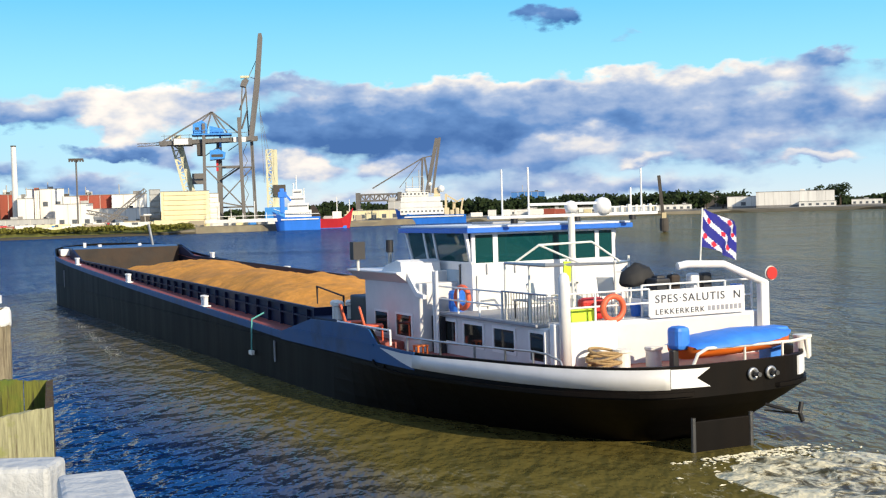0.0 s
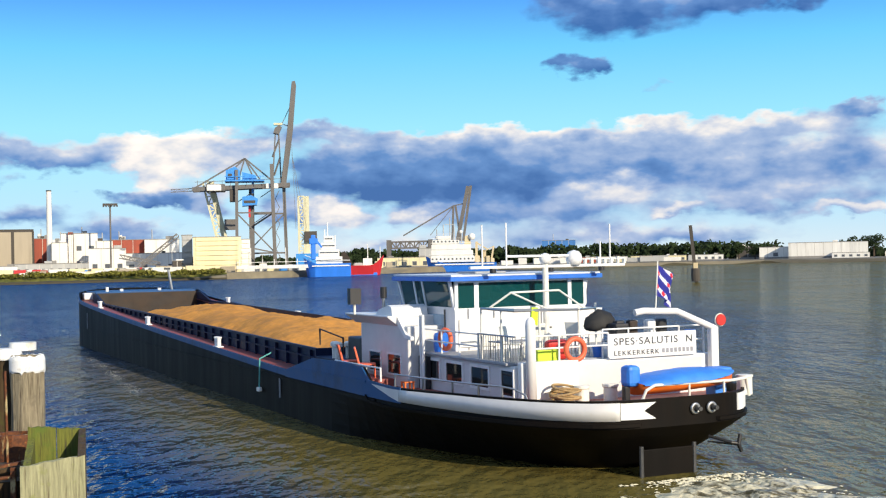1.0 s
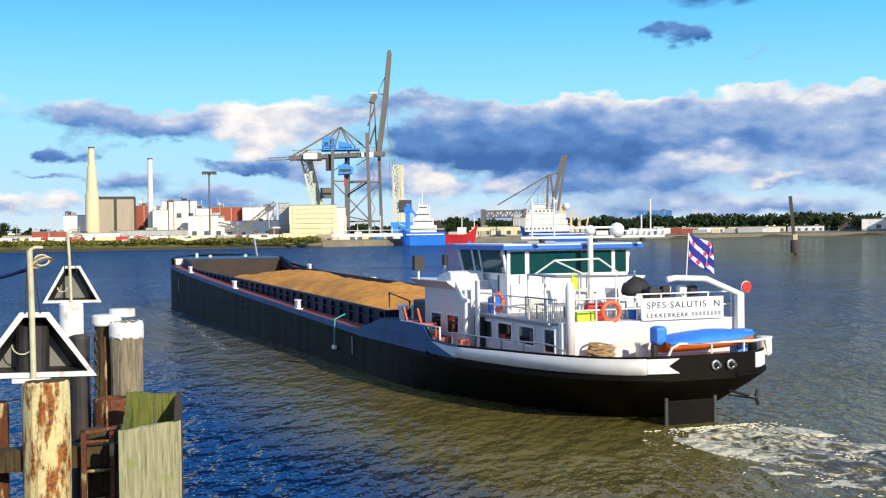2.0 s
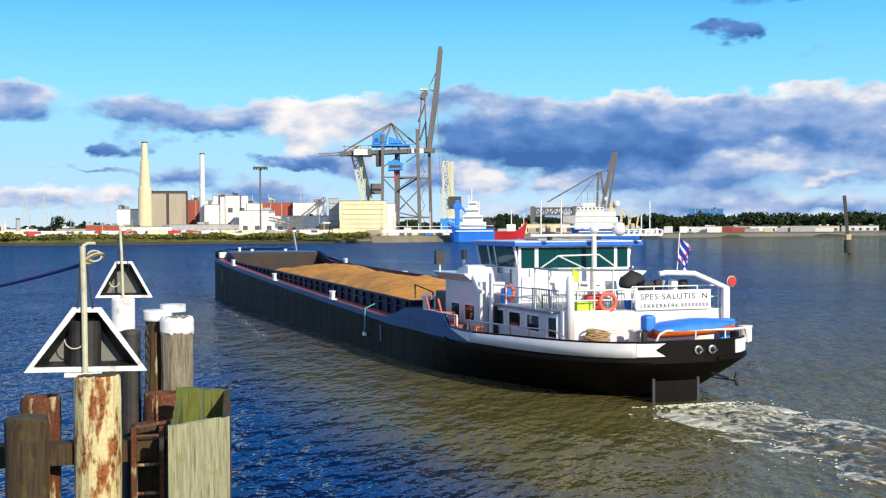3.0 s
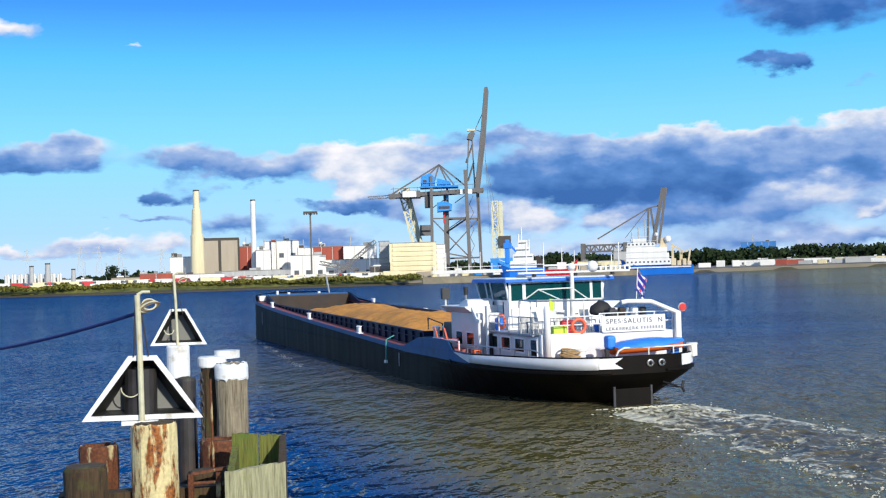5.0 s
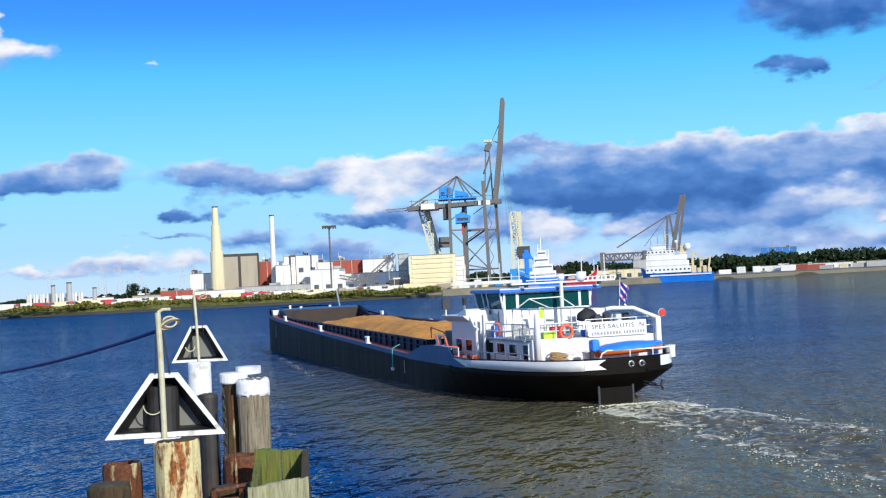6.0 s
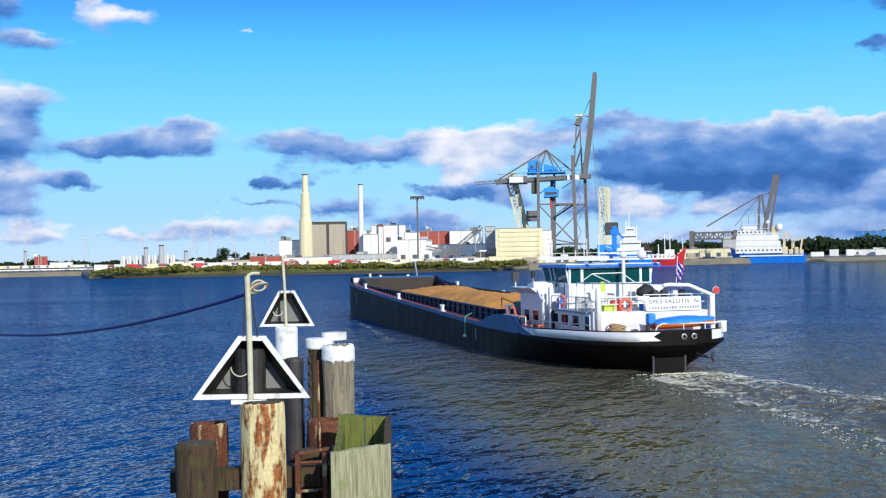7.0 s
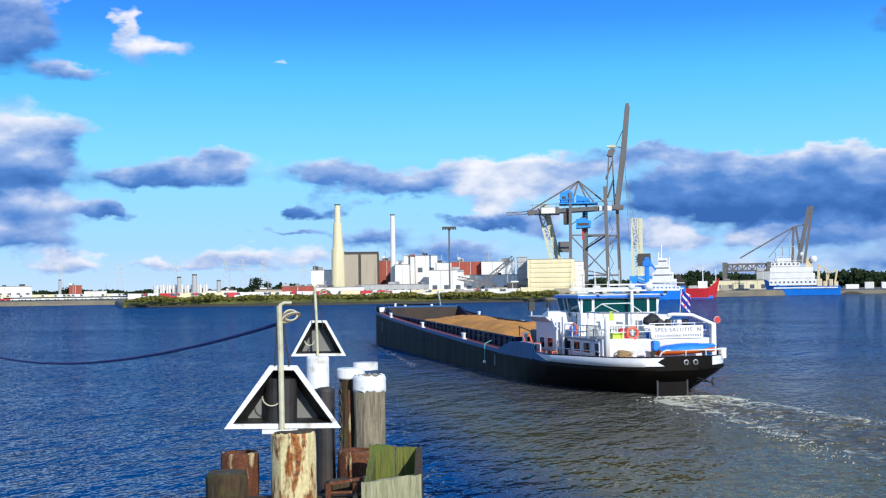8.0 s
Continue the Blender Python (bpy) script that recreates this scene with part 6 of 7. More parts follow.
part("trolley_window", box(-3.2, 1.0, 0.92, 1.0, 27.6, 28.6), M["far_dark"], cr)
part("cabin_hanger", box(-1.6, -0.8, 4, 6, 22.5, 26.8), M["ship_red"], cr, "dull red ladder cage")
part("trolley_frame", box(-8.4, -6.2, 1, 9, 28.4, 32.6), M["far_dark"], cr)
girder("hanger", (0.2, 5, 31.5), (0.2, 5, 36), 0.8, M["crane_blue"], cr)
apex = (-2.6, 5, 44.6)
for p in ((-9.6, 5, 38), (-21, 5, 33.8), (3.0, 5, 36.5), (8.2, 5, 35.5), (-5, 5, 37), (0.6, 5, 37)):
    girder("tie_bar", apex, p, 0.55, M["crane_steel"], cr)
# tower over the boom hinge
for a, b in (((7.6, 4, 35), (9.0, 4, 55)), ((10.8, 6, 35), (10.2, 6, 55)), ((7.7, 4, 45), (10.4, 6, 52)), ((10.6, 6, 45), (8.2, 4, 38))):
    girder("tower_leg", a, b, 0.5, M["crane_steel"], cr)
part("tower_head", prism([(8.2, 54.0), (10.2, 53.4), (11.4, 56.0), (10.4, 57), (8.8, 55.8)], 3, 7), M["crane_steel"], cr)
part("tower_top", box(8.4, 11.6, 4, 6, 57.0, 57.8), M["crane_yellow"], cr)
for y in (3, 7):
    bm = prism([(10.6, 34.2), (12.6, 34.6), (15.4, 54), (17.0, 71.5), (16.6, 73.4), (15.4, 73.2), (13.4, 55)], y - 0.6, y + 0.6)
    part("boom", bm, M["crane_steel"], cr)
for k in range(14):
    u = k / 13
    a = Vector((11.3 + 4.6 * u, 3, 36 + 35 * u))
    girder("boom_tie", a, a + Vector((0.2, 4, 0.4)), 0.4, M["crane_steel"], cr)
for q in ((15.6, 5, 56), (16.6, 5, 68)):
    girder("fore_stay", (11.5, 5, 57.5), q, 0.25, M["crane_steel"], cr)
for x in (16.0, 18.2, 20.0):
    girder("hoist_wire", (15.0, 5, 50 if x < 17 else 46), (x, 5, 18), 0.12, M["crane_steel"], cr)

# grey mobile harbour cranes: slanting yellow-white towers
for az, d, base, top, lab in ((11.55, 478, (3.4, 14), (-3.2, 36.5), 1), (7.62, 480, (0.6, 9), (-0.4, 30.5), 0)):
    t = thing("harbour_crane", "pale yellow harbour crane tower beside the quay", "crane", "harbour cranes", at=at_far(az, d))
    girder("tower", (base[0], 3, 2), (base[0], 3, base[1]), 3.0, M["crane_yellow"], t)
    truss("jib", (base[0] - 1, 3, base[1] - 2), (top[0], 3, top[1]), 2.2, 9, M["crane_yellow"], t, 0.8)
    girder("jib_core", (base[0], 3.4, base[1] - 2), (top[0] + 1, 3.4, top[1]), 1.6, M["crane_yellow"], t)
    part("cab", box(base[0] - 1, base[0] + 3.6, 1, 4, base[1] + 4, base[1] + 8), M["crane_steel"] if lab else M["far_dark"], t)
    part("machine_house", box(base[0] - 4.5, base[0] + 4, 0, 7, 3.5, 8.5), M["crane_blue"], t)

# second crane farther off
c2 = thing("quay_crane", "dark grey quay crane with a lattice girder and raised boom", "crane", at=at_far(0.811, 600))
truss("girder", (-33, 0, 14.0), (-2, 0, 14.2), -3.0, 14, M["crane_steel"], c2, 0.8)
truss("girder", (-33, 6, 14.0), (-2, 6, 14.2), -3.0, 14, M["crane_steel"], c2, 0.7)
for x in (-32, -12):
    girder("leg", (x, 0, 2), (x, 0, 15), 2.0, M["crane_steel"], c2)
    girder("leg", (x, 6, 2), (x, 6, 15), 2.0, M["crane_steel"], c2)
for a, b, w in (((-1.5, 2, 14), (-0.6, 2, 31), 1.0), ((2.6, 2, 14), (0.4, 2, 31), 1.0), ((1.0, 2, 14), (6.6, 2, 40.2), 1.8), ((3.8, 2, 14), (8.0, 2, 40.5), 1.2), ((-25, 2, 17), (-0.4, 2, 31), 0.6), ((-12, 2, 17), (-0.4, 2, 31), 0.3), ((5.2, 2, 32), (-0.4, 2, 31), 0.5)):
    girder("mast_bar", a, b, w, M["crane_steel"], c2)

# moored ships
def hull_far(t, x0, x1, zdeck, zbow, wid, material, bow=-1):
    bm = bmesh.new()
    prev = None
    for i in range(13):
        u = i / 12
        x = x0 + (x1 - x0) * u
        e = u if bow < 0 else 1 - u
        hw = wid / 2 * min(1, 0.12 + (e / 0.3) ** 0.6) if e < 0.3 else wid / 2
        zt = zdeck + (zbow - zdeck) * max(0, 1 - e / 0.28) ** 1.4
        fl = 1.6 * max(0, 1 - e / 0.25) * (1 if bow < 0 else -1)
        r = [bm.verts.new((x + fl, wid / 2 - hw * 0.7, -0.5)), bm.verts.new((x, wid / 2 - hw, zt)), bm.verts.new((x, wid / 2 + hw, zt)), bm.verts.new((x + fl, wid / 2 + hw * 0.7, -0.5))]
        if prev:
            for k in range(3):
                bm.faces.new((prev[k], r[k], r[k + 1], prev[k + 1]))
        else:
            bm.faces.new(r)
        prev = r
    bm.faces.new(prev)
    return part("hull", bm, material, t)


sa_ = thing("moored_ship", "blue-hulled coaster with a white stepped superstructure at the quay", "ship", "moored ships", at=at_far(6.85, 436))
hull_far(sa_, -7.0, 9.5, 4.6, 6.8, 8, M["ship_blue"])
part("hull_stripe", box(-4.0, 9.0, -0.06, 0.0, 3.6, 4.0), M["far_white"], sa_, "white sheer stripe")
part("bulwark_rail", tube([(-6.4, 1, 7.6), (-2, 0.2, 5.9), (9.2, 0.2, 5.6)], 0.12), M["far_white"], sa_)
for q in ((-2.6, 6.6, 4.4, 7.0), (-1.6, 5.6, 7.0, 9.4), (-0.8, 4.4, 9.4, 11.8), (0.2, 3.6, 11.8, 14.2)):
    part("deckhouse", box(q[0], q[1], 1, 7, q[2], q[3], 0.1), M["far_white"], sa_)
    part("window_band", box(q[0] + 0.4, q[1] - 0.4, 0.93, 1.0, q[2] + 1.2, q[2] + 1.6), M["far_glass"], sa_)
part("deck_crane", box(-4.2, -2.6, 0.2, 1.8, 6.0, 14.6, 0.3), M["ship_blue"], sa_, "blue deck crane post")
girder("crane_jib", (-3.4, 1, 14.0), (-0.4, 1, 10.2), 0.7, M["ship_blue"], sa_)
part("crane_cab", box(-4.8, -1.8, 0, 2, 11.4, 13.4, 0.2), M["ship_blue"], sa_)
for x, z in ((1.6, 19), (0.6, 16.5), (4.2, 14.5)):
    part("mast", tube([(x, 4, 8), (x, 4, z)], 0.2), M["far_white"], sa_)
part("long_bridge", box(-30, -4, 2, 6, 3.2, 4.4, 0.1), M["far_white"], sa_)
part("bridge_rail", box(-30, -4, 1.9, 2.0, 5.4, 5.6), M["far_white"], sa_)
for i in range(7):
    part("bridge_post", tube([(-29 + i * 4, 2, 4.4), (-29 + i * 4, 2, 10.5 if i in (1, 4) else 6.5)], 0.15), M["far_white"], sa_)
sb = thing("moored_ship", "red-hulled coaster with a low wheelhouse at the quay", "ship", "moored ships", at=at_far(5.2, 462))
hull_far(sb, -7.5, 9.0, 3.6, 7.4, 8, M["ship_red"], bow=1)
part("fore_mast", tube([(7.6, 4, 6), (7.6, 4, 10.5)], 0.16), M["far_white"], sb)
part("hatch_cover", box(-2.0, 1.0, 2, 6, 3.5, 4.6, 0.1), M["far_grey"], sb)
part("deckhouse", box(1.2, 4.6, 2, 6, 3.3, 6.2, 0.1), M["far_white"], sb)
part("cargo_heap", prism([(-7.2, 4.6), (-6.6, 8.6), (-5.4, 9.0), (-3.4, 6.0), (-2.4, 3.4), (-7.0, 3.4)], 1.5, 6.5), M["hold_rust"], sb, "dark brown cargo hatch")
part("mast", tube([(3.0, 4, 6), (3.0, 4, 11.5)], 0.18), M["far_white"], sb)
part("boot_top", box(-7.0, 6.4, 1.0, 1.4, -0.3, 0.9), M["ship_blue"], sb)
sc_ = thing("moored_ship", "large white and blue supply ship with yellow deck gear", "ship", "moored ships", at=at_far(0.9, 528))
hull_far(sc_, -12.0, 18.0, 3.6, 6.8, 11, M["ship_blue"])
part("hull_stripe", box(-8.0, 17.0, -0.06, 0.0, 2.8, 3.3), M["far_white"], sc_, "white sheer stripe")
TIERS = ((-9.8, 8.8, 4.0, 6.6), (-9.6, 8.2, 6.6, 9.0), (-9.4, 7.4, 9.0, 11.4), (-9.0, 2.4, 11.4, 13.4), (-6.6, -1.0, 13.4, 15.2))
for q in TIERS:
    part("deckhouse", box(q[0], q[1], 0.6 + 0.1 * q[2], 9, q[2], q[3], 0.15), M["far_white"], sc_)
    y = 0.6 + 0.1 * q[2]
    n = int((q[1] - q[0]) / 1.6) if q[2] in (4.0, 11.4) else 0
    for i in range(n):
        x = q[0] + (q[1] - q[0]) * (i + 0.5) / n
        part("porthole", box(x - 0.36, x + 0.36, y - 0.06, y + 0.02, q[2] + 1.0, q[2] + 1.7), M["far_glass"], sc_)
    part("deck_rail", box(q[0] - 0.4, q[1] + 0.8, y - 0.5, y - 0.42, q[3] + 0.7, q[3] + 0.8), M["far_white"], sc_)
part("funnel", prism([(4.6, 11.4), (7.4, 11.4), (7.0, 15.4), (5.0, 15.0)], 3, 7), M["ship_yellow"], sc_, "buff funnel")
for x, z, r in ((7.8, 13.2, 1.5), (-6.8, 13.6, 0.9), (3.2, 16.0, 0.8)):
    part("satellite_dome", shift(drum(1, 1, 16, [(0, 0), (0.7 * r, 0.1 * r), (r, 0.95 * r), (0.75 * r, 1.7 * r), (0, 2.0 * r)]), pose(x, 3, z)), M["far_white"], sc_, smooth=True)
for x, z in ((-7, 18), (-4.2, 20), (-1.4, 23), (0.4, 19.5), (3.4, 17)):
    part("mast", tube([(x, 4, 12), (x, 4, z)], 0.22), M["far_grey"], sc_)
girder("mast_yard", (-3.4, 4, 20), (0.6, 4, 20), 0.2, M["far_grey"], sc_)
for a_, b_, w_ in (((9.6, 3, 4), (9.8, 3, 12.5), 1.0), ((9.8, 3, 12.0), (14.6, 3, 9.0), 0.6), ((13.0, 4, 4), (13.2, 4, 9.0), 1.2), ((15.8, 3, 4), (17.0, 3, 10.5), 0.7), ((17.0, 3, 10.4), (13.4, 3, 8.6), 0.4)):
    girder("deck_crane", a_, b_, w_, M["ship_yellow"], sc_)
for x0, x1, z1 in ((8.9, 11.0, 6.6), (11.3, 13.0, 5.6), (13.6, 15.2, 6.4), (15.5, 17.2, 5.4)):
    part("deck_winch", box(x0, x1, 2, 6, 3.5, z1, 0.3), M["ship_yellow"], sc_, "yellow deck gear")

# leaning dark pile with its mark, out in the water
lp = thing("beacon_pile", "dark leaning beacon pile standing in the water", "beacon", at=at_far(-9.93, 232))
girder("shaft", (0.5, 0, -2), (-0.5, 0, 10.4), 0.62, M["far_dark"], lp)
part("collar", shift(drum(1, 1, 12, [(0, -1.2), (0.75, -1.2), (0.85, 0), (0.75, 1.2), (0, 1.2)]), pose(0.25, 0, 1.4)), M["far_dark"], lp)
part("mark", box(-0.1, 0.7, -0.6, -0.4, 2.6, 3.6), M["ship_yellow"], lp)


# parked cars along the left yard and low things behind the bank
def car(az, d, material):
    t = thing("parked_car", "pale parked car on the harbour yard", "car", "parked cars", at=at_far(az, d, 2.0, 4))
    part("car_body", box(-2.1, 2.1, 0, 1.7, 0.3, 0.95, 0.15), material, t)
    part("car_cabin", prism([(-1.3, 0.95), (-0.9, 1.45), (0.8, 1.45), (1.4, 0.95)], 0.1, 1.6), M["glass_dark"], t)
    for x in (-1.3, 1.3):
        part("wheel", shift(drum(0.32, 0.2, 12), pose(x, 0.15, 0.32, 90, 0, 0)), M["rubber"], t)
    return t


rngc = random.Random(11)
first_cars = [car(37.5, 560, M["far_white"]), car(37.0, 562, M["far_grey"]), car(36.6, 561, M["ship_blue"]), car(36.1, 561, M["ship_red"])]
for k in range(44):
    az = 35.8 - k * 0.19 - rngc.uniform(0, 0.05)
    d = 552 + rngc.uniform(0, 16)
    copy_thing(first_cars[0 if rngc.random() < 0.8 else rngc.randrange(4)], at_far(az, d, 2.0, rngc.uniform(-3, 5)))
for k in range(26):
    az = 28.2 - k * 0.62 - rngc.uniform(0, 0.3)
    copy_thing(first_cars[0 if rngc.random() < 0.7 else rngc.randrange(4)], at_far(az, 446 + rngc.uniform(0, 10), 2.1, rngc.uniform(-3, 5)))


def van(az, d, material, label):
    t = thing("parked_van", label, "van", "parked vans", at=at_far(az, d, 2.0, 3))
    part("van_body", prism([(-3.0, 0.45), (2.9, 0.45), (2.9, 1.3), (2.1, 1.5), (1.6, 2.4), (-3.0, 2.5)], 0, 2.0), material, t)
    part("windscreen", prism([(2.12, 1.52), (1.64, 2.32), (0.8, 2.32), (0.8, 1.52)], -0.03, 2.03), M["far_glass"], t)
    for x in (-2.0, 1.9):
        part("wheel", shift(drum(0.38, 0.2, 12), pose(x, 0.18, 0.38, 90, 0, 0)), M["rubber"], t)
    return t


first_vans = [van(30.2, 448, M["far_white"], "white delivery van parked behind the bank"), van(28.8, 452, M["far_cream"], "cream van parked behind the bank"), van(25.9, 450, M["ship_red"], "red van parked behind the bank")]
for k in range(64):
    az = 30.4 - k * 0.29 - rngc.uniform(0, 0.12)
    copy_thing(first_vans[rngc.choice((0, 0, 0, 0, 1, 1, 2))], at_far(az, 444 + rngc.uniform(0, 26), 2.05, rngc.choice((0, 180)) + rngc.uniform(-12, 12)))
for k in range(40):
    az = 38.0 - k * 0.18
    copy_thing(first_vans[rngc.choice((0, 0, 0, 0, 1))], at_far(az, 575 + rngc.uniform(0, 30), 2.05, rngc.uniform(-12, 12)))


def pylon(az, d, h):
    t = thing("power_pylon", "thin grey lattice power pylon far behind the yard", "pylon", "power pylons", at=at_far(az, d, 2.0))
    bm = bmesh.new()
    for s in (-1, 1):
        beam(bm, (s * h * 0.11, 0, 0), (s * 0.6, 0, h), 0.5)
        for k in range(6):
            a, b = k / 6, (k + 1) / 6
            beam(bm, (s * h * 0.11 * (1 - a), 0, h * a), (-s * h * 0.11 * (1 - b), 0, h * b), 0.28)
    part("tower", bm, M["far_grey"], t)
    for z, w in ((0.68, 0.26), (0.82, 0.2), (0.95, 0.13)):
        girder("cross_arm", (-h * w, 0, h * z), (h * w, 0, h * z), 0.45, M["far_grey"], t)


for az, d, h in ((26.4, 1500, 42), (25.6, 1600, 44), (24.7, 1550, 40), (28.6, 1800, 46), (31.0, 1700, 42), (33.5, 1900, 44), (22.9, 1700, 40)):
    pylon(az, d, h)


# containers, crates and pale clutter on the quays
def crate(az, d, w, h, material, label):
    t = thing("container", label, "container", "quay containers", at=at_far(az, d, 2.1, rngc.uniform(-10, 10)))
    part("container_body", box(-w / 2, w / 2, 0, 2.4, 0, h, 0.04), material, t)
    n = max(3, int(w / 0.7))
    bm = bmesh.new()
    for i in range(n):
        x = -w / 2 + w * (i + 0.5) / n
        bx(bm, x - w / n * 0.22, x + w / n * 0.22, -0.06, 0.0, 0.15, h - 0.15)
    part("corrugation", bm, material, t)
    part("container_roof", box(-w / 2, w / 2, 0, 2.4, h, h + 0.06), M["far_roof"], t)


for k in range(40):
    az = 20.8 - k * 0.43 - rngc.uniform(0, 0.25)
    m_ = rngc.choice(["far_white", "far_white", "far_cream", "far_tan", "far_grey", "far_red", "crane_blue", "far_tan"])
    d = lerp_tab(sorted(SHORE), az) + rngc.uniform(12, 45)
    crate(az, d, rngc.uniform(2.5, 7), rngc.uniform(1.2, 3.0), M[m_], "stacked goods and containers on the quay")
for k in range(14):
    az = -1.5 - k * 0.62 - rngc.uniform(0, 0.3)
    crate(az, lerp_tab(sorted(SHORE), az) + rngc.uniform(10, 30), rngc.uniform(3, 9), rngc.uniform(1.5, 3), M[rngc.choice(["far_white", "far_white", "far_cream", "far_grey", "far_white", "far_red"])], "pale trailers and crates on the far shore")
for az, d, z in ((15.0, 470, 9), (13.6, 452, 12), (17.5, 470, 7), (24.5, 470, 9), (25.3, 600, 12), (26.2, 620, 13), (33.0, 560, 9), (31.6, 560, 8), (21.9, 470, 8), (6.3, 520, 12), (9.6, 455, 8), (10.2, 455, 9)):
    t = thing("lamp_post", "thin grey lamp post on the harbour yard", "lamp post", "lamp posts", at=at_far(az, d))
    part("post", tube([(0, 0, 1.9), (0, 0, z)], 0.12), M["far_grey"], t)
    part("lamp_head", box(-0.6, 0.6, -0.2, 0.2, z, z + 0.2), M["far_grey"], t)
cv = thing("conveyor", "slanting grey conveyor bridge beside the silo hall", "conveyor", at=at_far(13.9, 458))
truss("conveyor_span", (-9, 0, 4), (5, 0, 15.4), 1.2, 10, M["crane_steel"], cv, 0.45)
truss("conveyor_span", (-16, 0, 8), (-2, 0, 5), 1.2, 8, M["crane_steel"], cv, 0.4)
girder("conveyor_leg", (-8, 0, 2), (-8, 0, 6), 0.5, M["crane_steel"], cv)


# ---- trees and scrub ----
def leaf_mat(name, col, var=0.5):
    m = bpy.data.materials.new(name)
    m.use_nodes = True
    nt = m.node_tree
    b = nt.nodes["Principled BSDF"]
    g = nt.nodes.new("ShaderNodeNewGeometry")
    c = ramp(nt, g.outputs["Random Per Island"], [(0.0, tuple(x * (1 - var) for x in col)), (0.6, col), (1.0, tuple(min(1, x * (1 + var)) for x in col))])
    nt.links.new(c, b.inputs["Base Color"])
    b.inputs["Roughness"].default_value = 0.9
    b.inputs["Specular IOR Level"].default_value = 0.1
    return m


M["leaf_dark"] = leaf_mat("leaf_dark", (0.022, 0.036, 0.014))
M["leaf_scrub"] = leaf_mat("leaf_scrub", (0.13, 0.125, 0.026), 0.75)
M["bark"] = mat("bark", (0.07, 0.05, 0.035), 0.9)


def leaves(verts, faces, c, r, n, size, rng):
    for _ in range(n):
        while True:
            v = Vector((rng.uniform(-1, 1), rng.uniform(-1, 1), rng.uniform(-1, 1)))
            if v.length < 1:
                break
        v = v.normalized() * (0.55 + 0.45 * rng.random())
        p = Vector(c) + Vector((v.x * r[0], v.y * r[1], v.z * r[2]))
        a = Vector((rng.uniform(-1, 1), rng.uniform(-1, 1), rng.uniform(-1, 1))).normalized()
        b = a.orthogonal().normalized()
        s = size * rng.uniform(0.6, 1.3)
        k = len(verts)
        verts += [p - a * s - b * s * 0.6, p + a * s - b * s * 0.4, p + a * s * 0.7 + b * s * 0.8, p - a * s * 0.6 + b * s]
        faces.append((k, k + 1, k + 2, k + 3))


def leaf_object(name, clumps, material, size, seed, per=60):
    rng = random.Random(seed)
    verts, faces = [], []
    for c, r in clumps:
        leaves(verts, faces, c, r, per, size, rng)
    me = bpy.data.meshes.new(name)
    me.from_pydata(verts, [], faces)
    me.materials.append(material)
    return new(name, me)


def woods(name, a0, a1, d, zlo, zhi, material, label, seed, step=0.13, size=1.25, deep=25):
    rng = random.Random(seed)
    cl = []
    az = a0
    while az > a1:
        h = zlo + (zhi - zlo) * (0.5 + 0.5 * noise.noise(Vector((az * 0.9, seed, 0)))) * rng.uniform(0.75, 1.1)
        x, y, _ = polar(az, d + rng.uniform(0, deep))
        r = h * 0.5
        cl.append(((x, y, 2 + h * 0.5), (max(r, 1.4) * 1.1, max(r, 1.4), h * 0.55)))
        az -= step * rng.uniform(0.6, 1.4)
    return tagged(leaf_object(name, cl, material, size, seed), label, "woods", kind="stuff")


woods("far_woods", -3.0, -13.5, 800, 8.0, 13.5, M["leaf_dark"], "dark belt of trees behind the far shore", 3)
woods("far_woods", -13.5, -24, 760, 3.0, 6.5, M["leaf_dark"], "low dark trees behind the white warehouses", 4)
woods("far_woods", 6.5, -3.0, 760, 7.0, 12.0, M["leaf_dark"], "dark trees behind the quay", 5)
woods("far_woods", 40, 21.8, 780, 2.0, 6.0, M["leaf_dark"], "low dark trees behind the far yard", 6)
woods("far_woods", 24, 6.5, 800, 4.0, 9.0, M["leaf_dark"], "trees behind the harbour works", 8)
woods("bank_scrub", 30.6, 11.4, 419, 0.1, 2.6, M["leaf_scrub"], "low green and yellowish scrub on the bank", 7, step=0.07, size=0.32, deep=16)


def tree(az, d, h, spread, seed):
    t = thing("tree", "dark leafy tree on the far shore", "tree", "far trees", at=at_far(az, d, 2.0))
    bm = bmesh.new()
    tb(bm, (0, 0, 0), (0.1, 0, h * 0.5), spread * 0.09, 8, spread * 0.05)
    rng = random.Random(seed)
    for k in range(5):
        a = k * 1.3
        tb(bm, (0.1, 0, h * 0.35), (math.cos(a) * spread * 0.55, math.sin(a) * spread * 0.5, h * rng.uniform(0.55, 0.8)), spread * 0.035, 6, spread * 0.012)
    part("trunk", bm, M["bark"], t)
    verts, faces = [], []
    for k in range(13):
        a = rng.uniform(0, 6.28)
        q = rng.uniform(0.1, 0.75)
        leaves(verts, faces, (math.cos(a) * spread * q, math.sin(a) * spread * q, h * rng.uniform(0.42, 0.85)), (spread * 0.42, spread * 0.42, h * 0.2), 70, spread * 0.07, rng)
    me = bpy.data.meshes.new("crown")
    me.from_pydata(verts, [], faces)
    me.materials.append(M["leaf_dark"])
    c = new("crown", me)
    c.parent = t


for k, (az, d, h, s) in enumerate(((-17.0, 716, 11.5, 6.5), (-17.6, 716, 12, 6), (-16.4, 722, 9.5, 5), (25.1, 500, 8.0, 3.6), (24.5, 505, 6.6, 3.0), (33.2, 655, 6, 3.5), (32.8, 655, 5.5, 3.2), (5.3, 560, 6, 3), (-11.9, 700, 9, 5), (-12.6, 705, 8.5, 5))):
    tree(az, d, h, s, k + 20)


